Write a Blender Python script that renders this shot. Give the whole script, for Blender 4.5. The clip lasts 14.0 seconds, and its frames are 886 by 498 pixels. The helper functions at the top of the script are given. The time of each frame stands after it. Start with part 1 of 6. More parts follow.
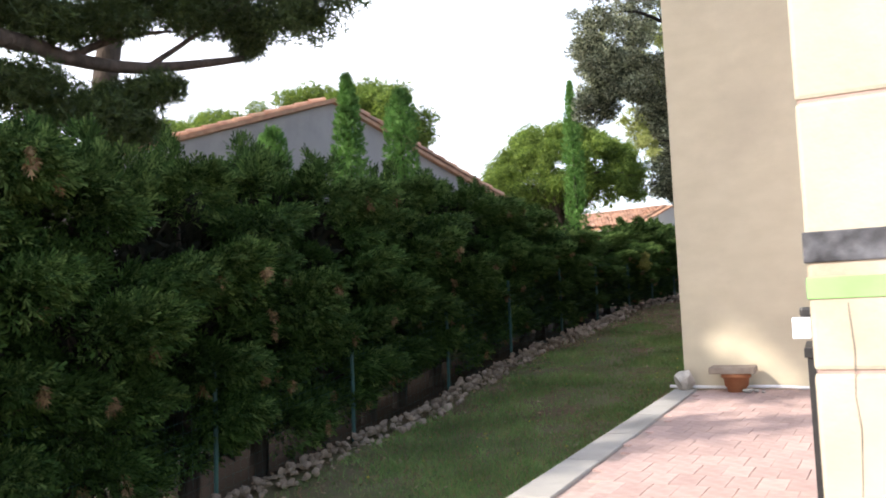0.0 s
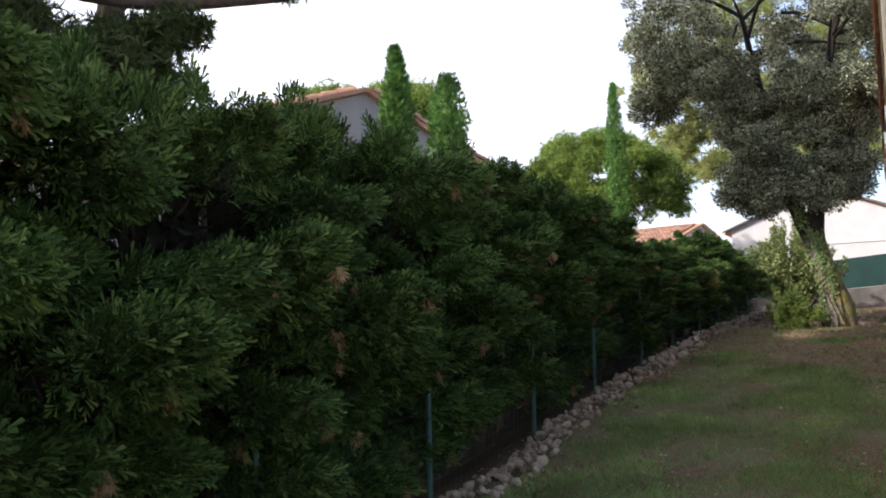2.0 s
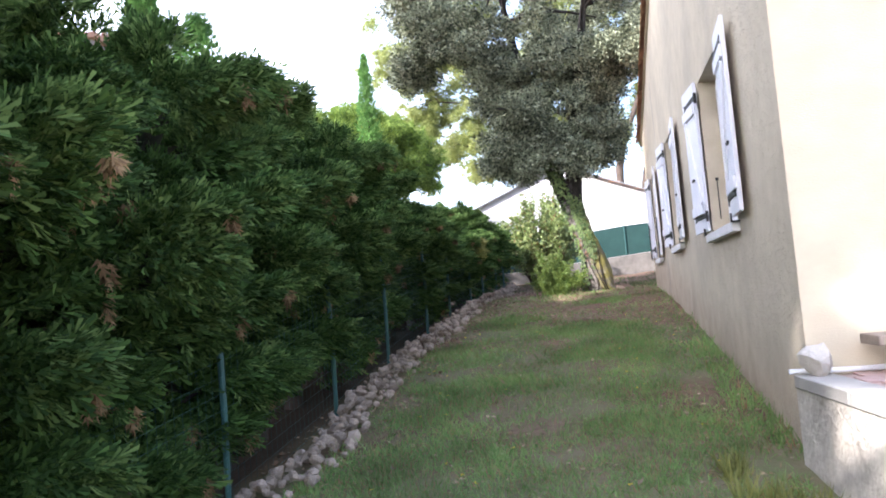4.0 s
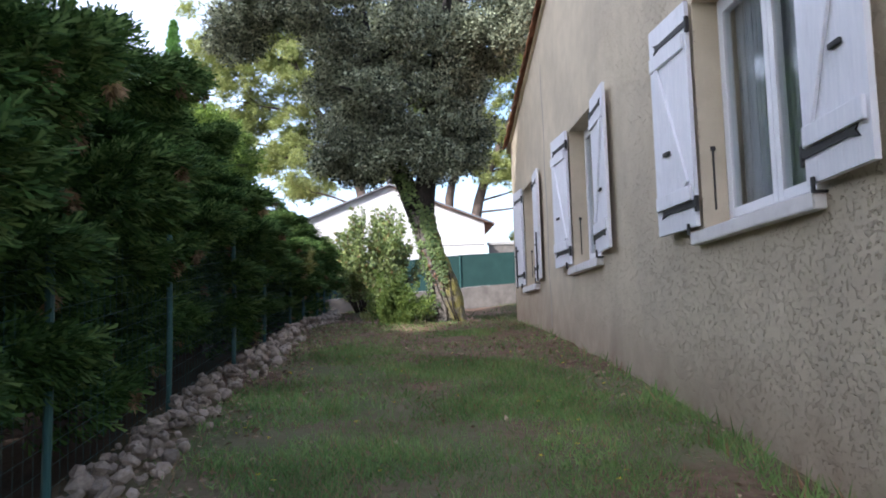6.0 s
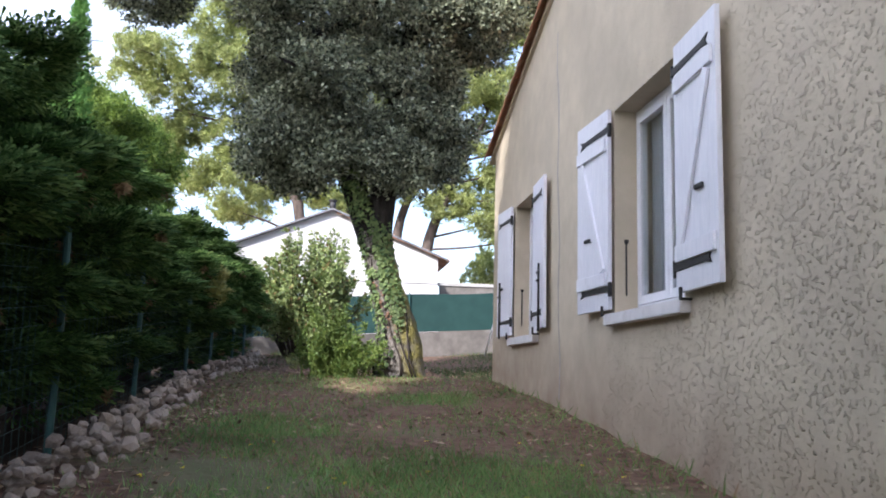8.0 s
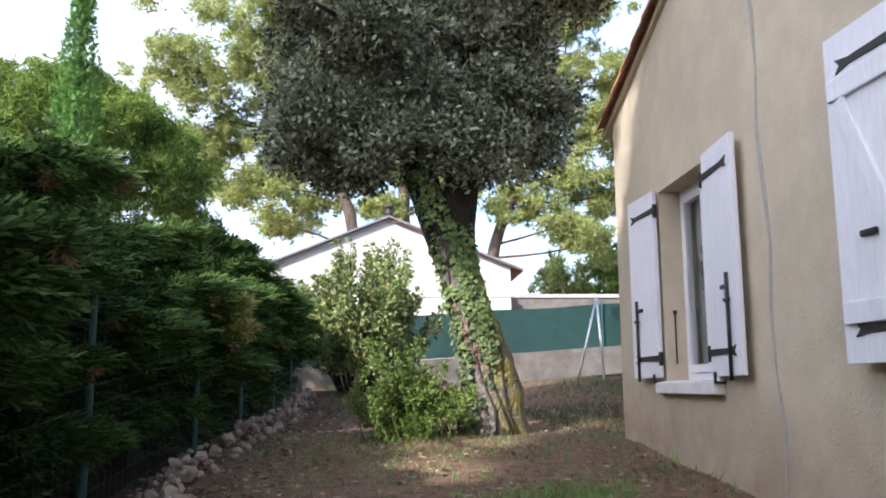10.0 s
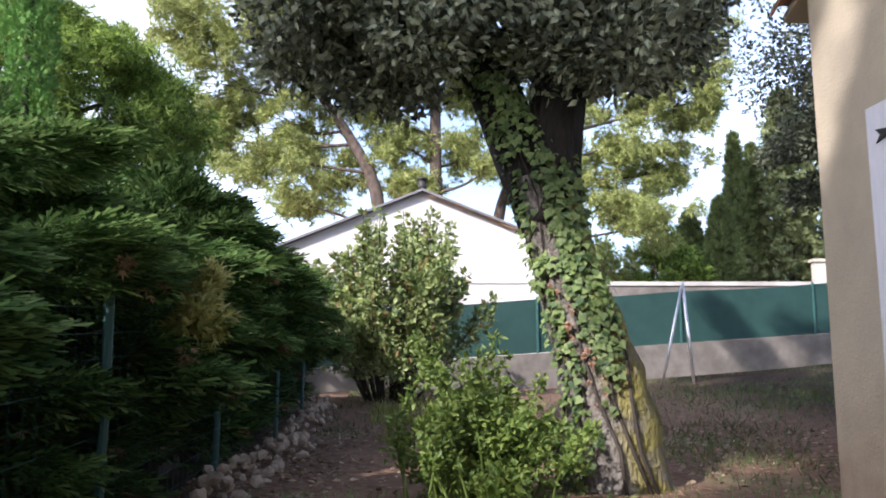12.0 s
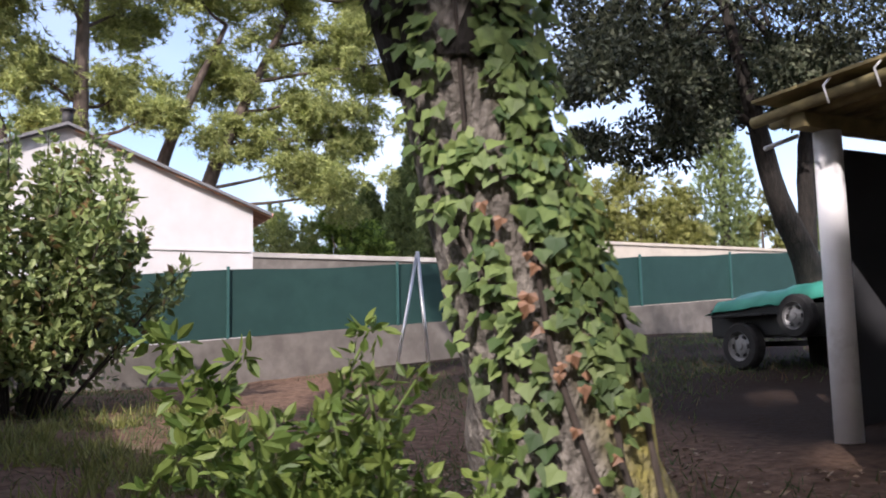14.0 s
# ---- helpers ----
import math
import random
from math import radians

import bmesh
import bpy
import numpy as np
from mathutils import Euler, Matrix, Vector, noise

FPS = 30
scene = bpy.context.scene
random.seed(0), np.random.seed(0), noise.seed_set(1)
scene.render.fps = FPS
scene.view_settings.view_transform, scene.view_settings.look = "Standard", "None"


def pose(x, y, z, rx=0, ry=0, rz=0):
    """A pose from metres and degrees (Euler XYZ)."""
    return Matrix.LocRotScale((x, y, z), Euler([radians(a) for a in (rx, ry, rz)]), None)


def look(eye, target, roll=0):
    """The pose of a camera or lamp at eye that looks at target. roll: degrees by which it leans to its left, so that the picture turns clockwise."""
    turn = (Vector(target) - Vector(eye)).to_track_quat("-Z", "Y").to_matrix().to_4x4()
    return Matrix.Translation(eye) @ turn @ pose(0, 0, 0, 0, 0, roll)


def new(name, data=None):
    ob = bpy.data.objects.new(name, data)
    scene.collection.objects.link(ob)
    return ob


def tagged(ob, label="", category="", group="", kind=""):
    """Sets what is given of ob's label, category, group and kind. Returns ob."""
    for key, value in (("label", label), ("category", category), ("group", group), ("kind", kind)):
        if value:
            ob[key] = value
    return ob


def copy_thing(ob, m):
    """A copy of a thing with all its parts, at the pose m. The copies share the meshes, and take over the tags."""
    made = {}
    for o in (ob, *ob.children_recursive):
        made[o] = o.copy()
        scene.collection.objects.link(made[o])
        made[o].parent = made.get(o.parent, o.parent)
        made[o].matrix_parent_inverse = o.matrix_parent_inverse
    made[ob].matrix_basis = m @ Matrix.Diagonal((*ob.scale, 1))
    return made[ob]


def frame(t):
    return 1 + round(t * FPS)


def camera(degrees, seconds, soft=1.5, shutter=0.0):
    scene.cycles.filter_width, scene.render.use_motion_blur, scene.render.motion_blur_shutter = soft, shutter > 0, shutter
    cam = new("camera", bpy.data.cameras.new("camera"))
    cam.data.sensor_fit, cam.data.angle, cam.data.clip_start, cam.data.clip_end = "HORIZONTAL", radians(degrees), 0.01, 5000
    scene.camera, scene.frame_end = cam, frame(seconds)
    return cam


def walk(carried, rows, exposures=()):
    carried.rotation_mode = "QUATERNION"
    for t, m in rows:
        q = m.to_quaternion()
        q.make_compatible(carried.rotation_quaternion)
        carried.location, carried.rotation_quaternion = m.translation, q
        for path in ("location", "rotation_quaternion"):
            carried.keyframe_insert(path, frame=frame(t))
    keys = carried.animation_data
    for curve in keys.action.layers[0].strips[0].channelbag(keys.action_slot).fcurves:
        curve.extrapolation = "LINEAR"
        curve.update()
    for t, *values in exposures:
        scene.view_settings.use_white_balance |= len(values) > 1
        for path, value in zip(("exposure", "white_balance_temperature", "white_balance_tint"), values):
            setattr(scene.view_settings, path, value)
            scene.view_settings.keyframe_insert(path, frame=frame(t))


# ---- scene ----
cam = camera(54.2, 14.0, soft=1.8, shutter=0.2)
PATH = [
    (0, (0.98, -0.25, 1.842), (0.053, 1.517, 1.971), -2.7),
    (0.5, (0.427, 0.151, 1.836), (-0.339, 1.992, 1.99), -3.1),
    (1, (-0.005, 0.589, 1.889), (-0.646, 2.47, 2.112), -1.1),
    (1.5, (-0.46, 1.046, 1.919), (-1.082, 2.941, 2.068), -1.0),
    (2, (-1.001, 1.49, 1.879), (-1.916, 3.259, 2.056), -1.9),
    (2.5, (-1.22, 1.51, 1.80), (-1.925, 3.377, 1.939), -2.2),
    (3, (-1.482, 1.788, 1.697), (-2.111, 3.681, 1.834), -2.1),
    (3.5, (-1.802, 2.169, 1.573), (-2.218, 4.124, 1.654), -2.1),
    (4, (-2.066, 2.609, 1.531), (-2.403, 4.576, 1.666), -5.0),
    (4.2, (-2.183, 2.802, 1.487), (-2.518, 4.767, 1.64), -4.3),
    (6.3, (-2.905, 6.51, 1.401), (-2.765, 8.493, 1.62), -1.6),
    (6.5, (-2.931, 6.784, 1.365), (-2.854, 8.766, 1.622), 0.4),
    (7, (-2.974, 7.635, 1.427), (-2.784, 9.606, 1.712), -0.9),
    (7.5, (-2.926, 8.532, 1.56), (-2.768, 10.5, 1.882), -1.1),
    (8, (-2.924, 9.391, 1.625), (-2.67, 11.353, 1.917), 1.4),
    (8.5, (-2.886, 10.253, 1.782), (-2.747, 12.23, 2.055), -1.5),
    (8.7, (-2.899, 10.566, 1.797), (-2.808, 12.54, 2.106), 0.4),
    (10.8, (-3.108, 13.446, 2.169), (-2.956, 15.415, 2.483), -0.8),
    (11, (-3.138, 13.758, 2.148), (-3.006, 15.725, 2.486), 0.4),
    (11.5, (-3.182, 14.566, 2.194), (-2.926, 16.524, 2.509), -1.6),
    (12, (-3.207, 15.388, 2.26), (-3.131, 17.365, 2.553), -0.2),
    (12.5, (-3.178, 16.211, 2.306), (-2.895, 18.166, 2.618), -0.0),
    (13, (-3.176, 17.02, 2.389), (-2.804, 18.941, 2.802), 0.2),
    (13.5, (-3.285, 17.78, 2.425), (-2.608, 19.635, 2.739), 1.3),
    (14, (-3.404, 18.555, 2.434), (-2.547, 20.346, 2.669), -1.2),
]
EXPOSURES = [(0.0, 1.35, 6700, 13), (1.5, 1.05, 6500, 13), (2.0, 1.12, 6600, 18), (2.5, 1.7, 6500, 14), (3.0, 1.95, 6250, 14), (3.5, 2.03, 6180, 16), (4.0, 2.35, 6080, 18), (4.2, 2.3, 6050, 18),
             (6.3, 1.5, 5950, 16), (7.0, 1.55, 5950, 17), (8.0, 1.68, 5980, 17), (8.7, 1.7, 5980, 17), (10.8, 1.55, 6280, 17), (11.5, 1.32, 6250, 18), (12.0, 1.52, 6180, 19), (12.5, 1.58, 6150, 20), (13.0, 1.48, 6150, 21), (13.5, 1.2, 6120, 22), (14.0, 1.04, 6450, 22)]
walk(cam, [(t, look(eye, target, roll)) for t, eye, target, roll in PATH], EXPOSURES)

# ---- world and sun ----
SUN_AZ, SUN_EL = 41.0, 35.0      # degrees west of the -y direction, and above the horizon
sun_way = Vector((-math.sin(radians(SUN_AZ)) * math.cos(radians(SUN_EL)),
                  -math.cos(radians(SUN_AZ)) * math.cos(radians(SUN_EL)), math.sin(radians(SUN_EL))))
world = bpy.data.worlds.new("world")
scene.world = world
world.use_nodes = True
wn, wl = world.node_tree.nodes, world.node_tree.links
wn.clear()
sky = wn.new("ShaderNodeTexSky")
sky.sky_type = "NISHITA"
sky.sun_disc = False
sky.sun_elevation = radians(SUN_EL)
sky.sun_rotation = math.atan2(sun_way.x, sun_way.y)
sky.air_density, sky.dust_density, sky.ozone_density = 1.0, 2.8, 1.6
# thin white cloud over the blue
tco = wn.new("ShaderNodeTexCoord")
cl = wn.new("ShaderNodeTexNoise")
cl.inputs["Scale"].default_value = 2.2
cl.inputs["Detail"].default_value = 5.0
wl.new(tco.outputs["Generated"], cl.inputs["Vector"])
cr = wn.new("ShaderNodeValToRGB")
cr.color_ramp.elements[0].position, cr.color_ramp.elements[1].position = 0.4, 0.95
cr.color_ramp.elements[1].color = (0.66, 0.66, 0.66, 1)
wl.new(cl.outputs["Fac"], cr.inputs["Fac"])
# the cloud veil thickens towards the west
west = wn.new("ShaderNodeSeparateXYZ")
wl.new(tco.outputs["Generated"], west.inputs["Vector"])
veil = wn.new("ShaderNodeMapRange")
veil.interpolation_type = "SMOOTHSTEP"
veil.inputs["From Min"].default_value, veil.inputs["From Max"].default_value = 0.05, -0.5
veil.inputs["To Max"].default_value = 0.7
wl.new(west.outputs["X"], veil.inputs["Value"])
most = wn.new("ShaderNodeMath")
most.operation = "MAXIMUM"
wl.new(cr.outputs["Color"], most.inputs[0])
wl.new(veil.outputs["Result"], most.inputs[1])
cmix = wn.new("ShaderNodeMix")
cmix.data_type = "RGBA"
wl.new(most.outputs["Value"], cmix.inputs["Factor"])
wl.new(sky.outputs["Color"], cmix.inputs["A"])
cmix.inputs["B"].default_value = (6.7, 7.1, 7.8, 1)
bg = wn.new("ShaderNodeBackground")
bg.inputs["Strength"].default_value = 0.15
wl.new(cmix.outputs["Result"], bg.inputs["Color"])
wo = wn.new("ShaderNodeOutputWorld")
wl.new(bg.outputs["Background"], wo.inputs["Surface"])

sun = new("sun", bpy.data.lights.new("sun", "SUN"))
sun.data.energy = 2.7
sun.data.angle = radians(0.55)
sun.data.color = (1.0, 0.95, 0.87)
sun.matrix_world = look(sun_way * 60, (0, 0, 0))

# ---- materials ----
def material(name, c1, c2=None, scale=8.0, rough=0.85, bump=0.3, bump_scale=40.0, detail=6.0, metal=0.0,
             c3=None, stain_scale=1.2, stain=(0.5, 0.72), island=0.0, obj_rand=0.0, stretch=None, bump_dist=0.01):
    """A surface of two mixed tones with fine relief, and a third tone in broad stains."""
    m = bpy.data.materials.new(name)
    m.use_nodes = True
    n, l = m.node_tree.nodes, m.node_tree.links
    b = n["Principled BSDF"]
    b.inputs["Roughness"].default_value = rough
    b.inputs["Metallic"].default_value = metal
    tc = n.new("ShaderNodeTexCoord")
    vec = tc.outputs["Object"]
    if stretch:
        mp = n.new("ShaderNodeMapping")
        mp.inputs["Scale"].default_value = stretch
        l.new(vec, mp.inputs["Vector"])
        vec = mp.outputs["Vector"]
    nz = n.new("ShaderNodeTexNoise")
    nz.inputs["Scale"].default_value = scale
    nz.inputs["Detail"].default_value = detail
    l.new(vec, nz.inputs["Vector"])
    ramp = n.new("ShaderNodeValToRGB")
    ramp.color_ramp.elements[0].position, ramp.color_ramp.elements[1].position = 0.32, 0.7
    ramp.color_ramp.elements[0].color = (*c1, 1)
    ramp.color_ramp.elements[1].color = (*(c2 or c1), 1)
    l.new(nz.outputs["Fac"], ramp.inputs["Fac"])
    col = ramp.outputs["Color"]
    if c3:
        st = n.new("ShaderNodeTexNoise")
        st.inputs["Scale"].default_value = stain_scale
        st.inputs["Detail"].default_value = 7.0
        st.inputs["Roughness"].default_value = 0.65
        l.new(tc.outputs["Object"], st.inputs["Vector"])
        sr = n.new("ShaderNodeMapRange")
        sr.inputs["From Min"].default_value, sr.inputs["From Max"].default_value = stain
        l.new(st.outputs["Fac"], sr.inputs["Value"])
        mx = n.new("ShaderNodeMix")
        mx.data_type = "RGBA"
        l.new(sr.outputs["Result"], mx.inputs["Factor"])
        l.new(col, mx.inputs["A"])
        mx.inputs["B"].default_value = (*c3, 1)
        col = mx.outputs["Result"]
    if island or obj_rand:
        if island:
            src = n.new("ShaderNodeNewGeometry").outputs["Random Per Island"]
        else:
            src = n.new("ShaderNodeObjectInfo").outputs["Random"]
        k = island or obj_rand
        mr = n.new("ShaderNodeMapRange")
        mr.inputs["To Min"].default_value, mr.inputs["To Max"].default_value = 1 - k, 1 + k
        l.new(src, mr.inputs["Value"])
        hs = n.new("ShaderNodeHueSaturation")
        l.new(mr.outputs["Result"], hs.inputs["Value"])
        l.new(col, hs.inputs["Color"])
        col = hs.outputs["Color"]
    l.new(col, b.inputs["Base Color"])
    if bump:
        bn = n.new("ShaderNodeTexNoise")
        bn.inputs["Scale"].default_value = bump_scale
        bn.inputs["Detail"].default_value = 5.0
        l.new(vec, bn.inputs["Vector"])
        bu = n.new("ShaderNodeBump")
        bu.inputs["Strength"].default_value = bump
        bu.inputs["Distance"].default_value = bump_dist
        l.new(bn.outputs["Fac"], bu.inputs["Height"])
        l.new(bu.outputs["Normal"], b.inputs["Normal"])
    return m


def leaf_material(name, dark, light, odd=None, odd_part=0.06, through_part=0.3, rough=0.55, gloss=0.5):
    """Leaves: each its own tone, some light coming through; a few take the odd (dry) colour."""
    m = bpy.data.materials.new(name)
    m.use_nodes = True
    n, l = m.node_tree.nodes, m.node_tree.links
    b = n["Principled BSDF"]
    b.inputs["Roughness"].default_value = rough
    b.inputs["Specular IOR Level"].default_value = gloss
    rnd = n.new("ShaderNodeNewGeometry").outputs["Random Per Island"]
    ramp = n.new("ShaderNodeValToRGB")
    e = ramp.color_ramp.elements
    e[0].color, e[1].color = (*dark, 1), (*light, 1)
    e[0].position, e[1].position = 0.0, 1.0 - odd_part if odd else 1.0
    if odd:
        x = e.new(1.0 - odd_part * 0.5)
        x.color = (*odd, 1)
    l.new(rnd, ramp.inputs["Fac"])
    tc = n.new("ShaderNodeTexCoord")
    nz = n.new("ShaderNodeTexNoise")
    nz.inputs["Scale"].default_value = 1.3
    nz.inputs["Detail"].default_value = 3.0
    l.new(tc.outputs["Object"], nz.inputs["Vector"])
    mr = n.new("ShaderNodeMapRange")
    mr.inputs["From Min"].default_value, mr.inputs["From Max"].default_value = 0.3, 0.7
    mr.inputs["To Min"].default_value, mr.inputs["To Max"].default_value = 0.7, 1.3
    l.new(nz.outputs["Fac"], mr.inputs["Value"])
    hs = n.new("ShaderNodeHueSaturation")
    l.new(mr.outputs["Result"], hs.inputs["Value"])
    l.new(ramp.outputs["Color"], hs.inputs["Color"])
    l.new(hs.outputs["Color"], b.inputs["Base Color"])
    tr = n.new("ShaderNodeBsdfTranslucent")
    l.new(hs.outputs["Color"], tr.inputs["Color"])
    mix = n.new("ShaderNodeMixShader")
    mix.inputs["Fac"].default_value = through_part
    l.new(b.outputs["BSDF"], mix.inputs[1])
    l.new(tr.outputs["BSDF"], mix.inputs[2])
    l.new(mix.outputs["Shader"], n["Material Output"].inputs["Surface"])
    return m


def ground_material(name):
    """Thin green lawn that gives way to bare red-brown earth further up the garden."""
    m = material(name, (0.17, 0.14, 0.086), (0.112, 0.126, 0.058), 3.0, 0.95, 0.8, 18, bump_dist=0.03)
    n, l = m.node_tree.nodes, m.node_tree.links
    b = n["Principled BSDF"]
    lawn = b.inputs["Base Color"].links[0].from_socket
    tc = n.new("ShaderNodeTexCoord")
    xyz = n.new("ShaderNodeSeparateXYZ")
    l.new(tc.outputs["Object"], xyz.inputs["Vector"])
    wide = n.new("ShaderNodeTexNoise")
    wide.inputs["Scale"].default_value, wide.inputs["Detail"].default_value = 0.7, 6.0
    l.new(tc.outputs["Object"], wide.inputs["Vector"])
    far = n.new("ShaderNodeMapRange")
    far.inputs["From Min"].default_value, far.inputs["From Max"].default_value = 12.3, 16.0
    far.inputs["To Min"].default_value, far.inputs["To Max"].default_value = -0.03, 0.22
    l.new(xyz.outputs["Y"], far.inputs["Value"])
    both = n.new("ShaderNodeMath")
    l.new(wide.outputs["Fac"], both.inputs[0])
    l.new(far.outputs["Result"], both.inputs[1])
    edge = n.new("ShaderNodeMapRange")
    edge.inputs["From Min"].default_value, edge.inputs["From Max"].default_value = 0.46, 0.62
    l.new(both.outputs["Value"], edge.inputs["Value"])
    grit = n.new("ShaderNodeTexNoise")
    grit.inputs["Scale"].default_value, grit.inputs["Detail"].default_value = 14.0, 8.0
    l.new(tc.outputs["Object"], grit.inputs["Vector"])
    earth = n.new("ShaderNodeValToRGB")
    e = earth.color_ramp.elements
    e[0].position, e[1].position = 0.3, 0.72
    e[0].color, e[1].color = (0.085, 0.05, 0.034, 1), (0.21, 0.135, 0.092, 1)
    l.new(grit.outputs["Fac"], earth.inputs["Fac"])
    mix = n.new("ShaderNodeMix")
    mix.data_type = "RGBA"
    l.new(edge.outputs["Result"], mix.inputs["Factor"])
    l.new(lawn, mix.inputs["A"])
    l.new(earth.outputs["Color"], mix.inputs["B"])
    # needle litter under the hedge, the hedge's shade put into its dark tone
    under = n.new("ShaderNodeMapRange")
    under.inputs["From Min"].default_value, under.inputs["From Max"].default_value = -4.42, -4.7
    l.new(xyz.outputs["X"], under.inputs["Value"])
    needles = n.new("ShaderNodeMix")
    needles.data_type = "RGBA"
    l.new(under.outputs["Result"], needles.inputs["Factor"])
    l.new(mix.outputs["Result"], needles.inputs["A"])
    needles.inputs["B"].default_value = (0.055, 0.04, 0.03, 1)
    # pale dry gravel in the neighbouring garden; behind the house, shade painted near-black
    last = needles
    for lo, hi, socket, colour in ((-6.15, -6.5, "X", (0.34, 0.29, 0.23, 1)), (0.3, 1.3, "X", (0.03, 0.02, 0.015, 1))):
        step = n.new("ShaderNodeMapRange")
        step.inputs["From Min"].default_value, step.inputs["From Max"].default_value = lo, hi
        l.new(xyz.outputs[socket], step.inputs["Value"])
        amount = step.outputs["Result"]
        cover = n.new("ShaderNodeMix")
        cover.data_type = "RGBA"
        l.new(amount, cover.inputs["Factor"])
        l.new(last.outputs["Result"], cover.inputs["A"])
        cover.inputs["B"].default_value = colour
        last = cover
    l.new(last.outputs["Result"], b.inputs["Base Color"])
    b.inputs["Specular IOR Level"].default_value = 0.12
    return m


def roughcast_material(name):
    """Beige render thrown on in coarse lumps, thinner in patches and towards the top."""
    m = material(name, (0.52, 0.45, 0.33), (0.60, 0.52, 0.39), 5.0, 0.93, 0.35, 60, c3=(0.43, 0.375, 0.285), stain_scale=0.9, stain=(0.46, 0.75))
    n, l = m.node_tree.nodes, m.node_tree.links
    b = n["Principled BSDF"]
    fine = b.inputs["Normal"].links[0].from_socket
    tc = n.new("ShaderNodeTexCoord")
    lumps = n.new("ShaderNodeTexNoise")
    lumps.inputs["Scale"].default_value, lumps.inputs["Detail"].default_value, lumps.inputs["Distortion"].default_value = 44.0, 3.0, 0.0
    l.new(tc.outputs["Object"], lumps.inputs["Vector"])
    cut = n.new("ShaderNodeMapRange")
    cut.interpolation_type = "SMOOTHSTEP"
    cut.inputs["From Min"].default_value, cut.inputs["From Max"].default_value = 0.55, 0.7
    l.new(lumps.outputs["Fac"], cut.inputs["Value"])
    area = n.new("ShaderNodeTexNoise")
    area.inputs["Scale"].default_value, area.inputs["Detail"].default_value = 0.8, 3.0
    l.new(tc.outputs["Object"], area.inputs["Vector"])
    xyz = n.new("ShaderNodeSeparateXYZ")
    l.new(tc.outputs["Object"], xyz.inputs["Vector"])
    low = n.new("ShaderNodeMapRange")
    low.inputs["From Min"].default_value, low.inputs["From Max"].default_value = 5.5, 2.0
    low.inputs["To Min"].default_value, low.inputs["To Max"].default_value = -0.1, 0.25
    l.new(xyz.outputs["Z"], low.inputs["Value"])
    both = n.new("ShaderNodeMath")
    off = n.new("ShaderNodeMapRange")
    off.inputs["From Min"].default_value, off.inputs["From Max"].default_value = 12.0, 18.0
    off.inputs["To Min"].default_value, off.inputs["To Max"].default_value = 0.08, -0.4
    l.new(xyz.outputs["Y"], off.inputs["Value"])
    here = n.new("ShaderNodeMath")
    l.new(low.outputs["Result"], here.inputs[0])
    l.new(off.outputs["Result"], here.inputs[1])
    l.new(area.outputs["Fac"], both.inputs[0])
    l.new(here.outputs["Value"], both.inputs[1])
    mask = n.new("ShaderNodeMapRange")
    mask.inputs["From Min"].default_value, mask.inputs["From Max"].default_value = 0.32, 0.72
    l.new(both.outputs["Value"], mask.inputs["Value"])
    face = n.new("ShaderNodeMapRange")      # smooth inside the window openings
    face.inputs["From Min"].default_value, face.inputs["From Max"].default_value = -0.862, -0.87
    l.new(xyz.outputs["X"], face.inputs["Value"])
    outer = n.new("ShaderNodeMath")
    outer.operation = "MULTIPLY"
    l.new(mask.outputs["Result"], outer.inputs[0])
    l.new(face.outputs["Result"], outer.inputs[1])
    high = n.new("ShaderNodeMath")
    high.operation = "MULTIPLY"
    l.new(cut.outputs["Result"], high.inputs[0])
    l.new(outer.outputs["Value"], high.inputs[1])
    bu = n.new("ShaderNodeBump")
    bu.inputs["Strength"].default_value, bu.inputs["Distance"].default_value = 1.0, 0.012
    l.new(high.outputs["Value"], bu.inputs["Height"])
    l.new(fine, bu.inputs["Normal"])
    l.new(bu.outputs["Normal"], b.inputs["Normal"])
    # red earth splashed up along the foot, which climbs with the ground
    plain = b.inputs["Base Color"].links[0].from_socket
    climb = n.new("ShaderNodeMath")
    climb.operation = "MULTIPLY_ADD"
    climb.inputs[1].default_value, climb.inputs[2].default_value = -0.116, 0.634
    l.new(xyz.outputs["Y"], climb.inputs[0])
    over = n.new("ShaderNodeMath")
    l.new(xyz.outputs["Z"], over.inputs[0])
    l.new(climb.outputs["Value"], over.inputs[1])
    splash = n.new("ShaderNodeMapRange")
    splash.inputs["From Min"].default_value, splash.inputs["From Max"].default_value = 0.75, 0.05
    l.new(over.outputs["Value"], splash.inputs["Value"])
    spots = n.new("ShaderNodeTexNoise")
    spots.inputs["Scale"].default_value, spots.inputs["Detail"].default_value = 4.0, 8.0
    l.new(tc.outputs["Object"], spots.inputs["Vector"])
    amount = n.new("ShaderNodeMath")
    amount.operation = "MULTIPLY"
    l.new(splash.outputs["Result"], amount.inputs[0])
    l.new(spots.outputs["Fac"], amount.inputs[1])
    earth = n.new("ShaderNodeMix")
    earth.data_type = "RGBA"
    l.new(amount.outputs["Value"], earth.inputs["Factor"])
    l.new(plain, earth.inputs["A"])
    earth.inputs["B"].default_value = (0.27, 0.165, 0.105, 1)
    l.new(earth.outputs["Result"], b.inputs["Base Color"])
    return m


def glass_material(name):
    m = bpy.data.materials.new(name)
    m.use_nodes = True
    b = m.node_tree.nodes["Principled BSDF"]
    b.inputs["Base Color"].default_value = (0.9, 0.95, 0.95, 1)
    b.inputs["Roughness"].default_value = 0.03
    b.inputs["Transmission Weight"].default_value = 1.0
    b.inputs["IOR"].default_value = 1.2
    return m


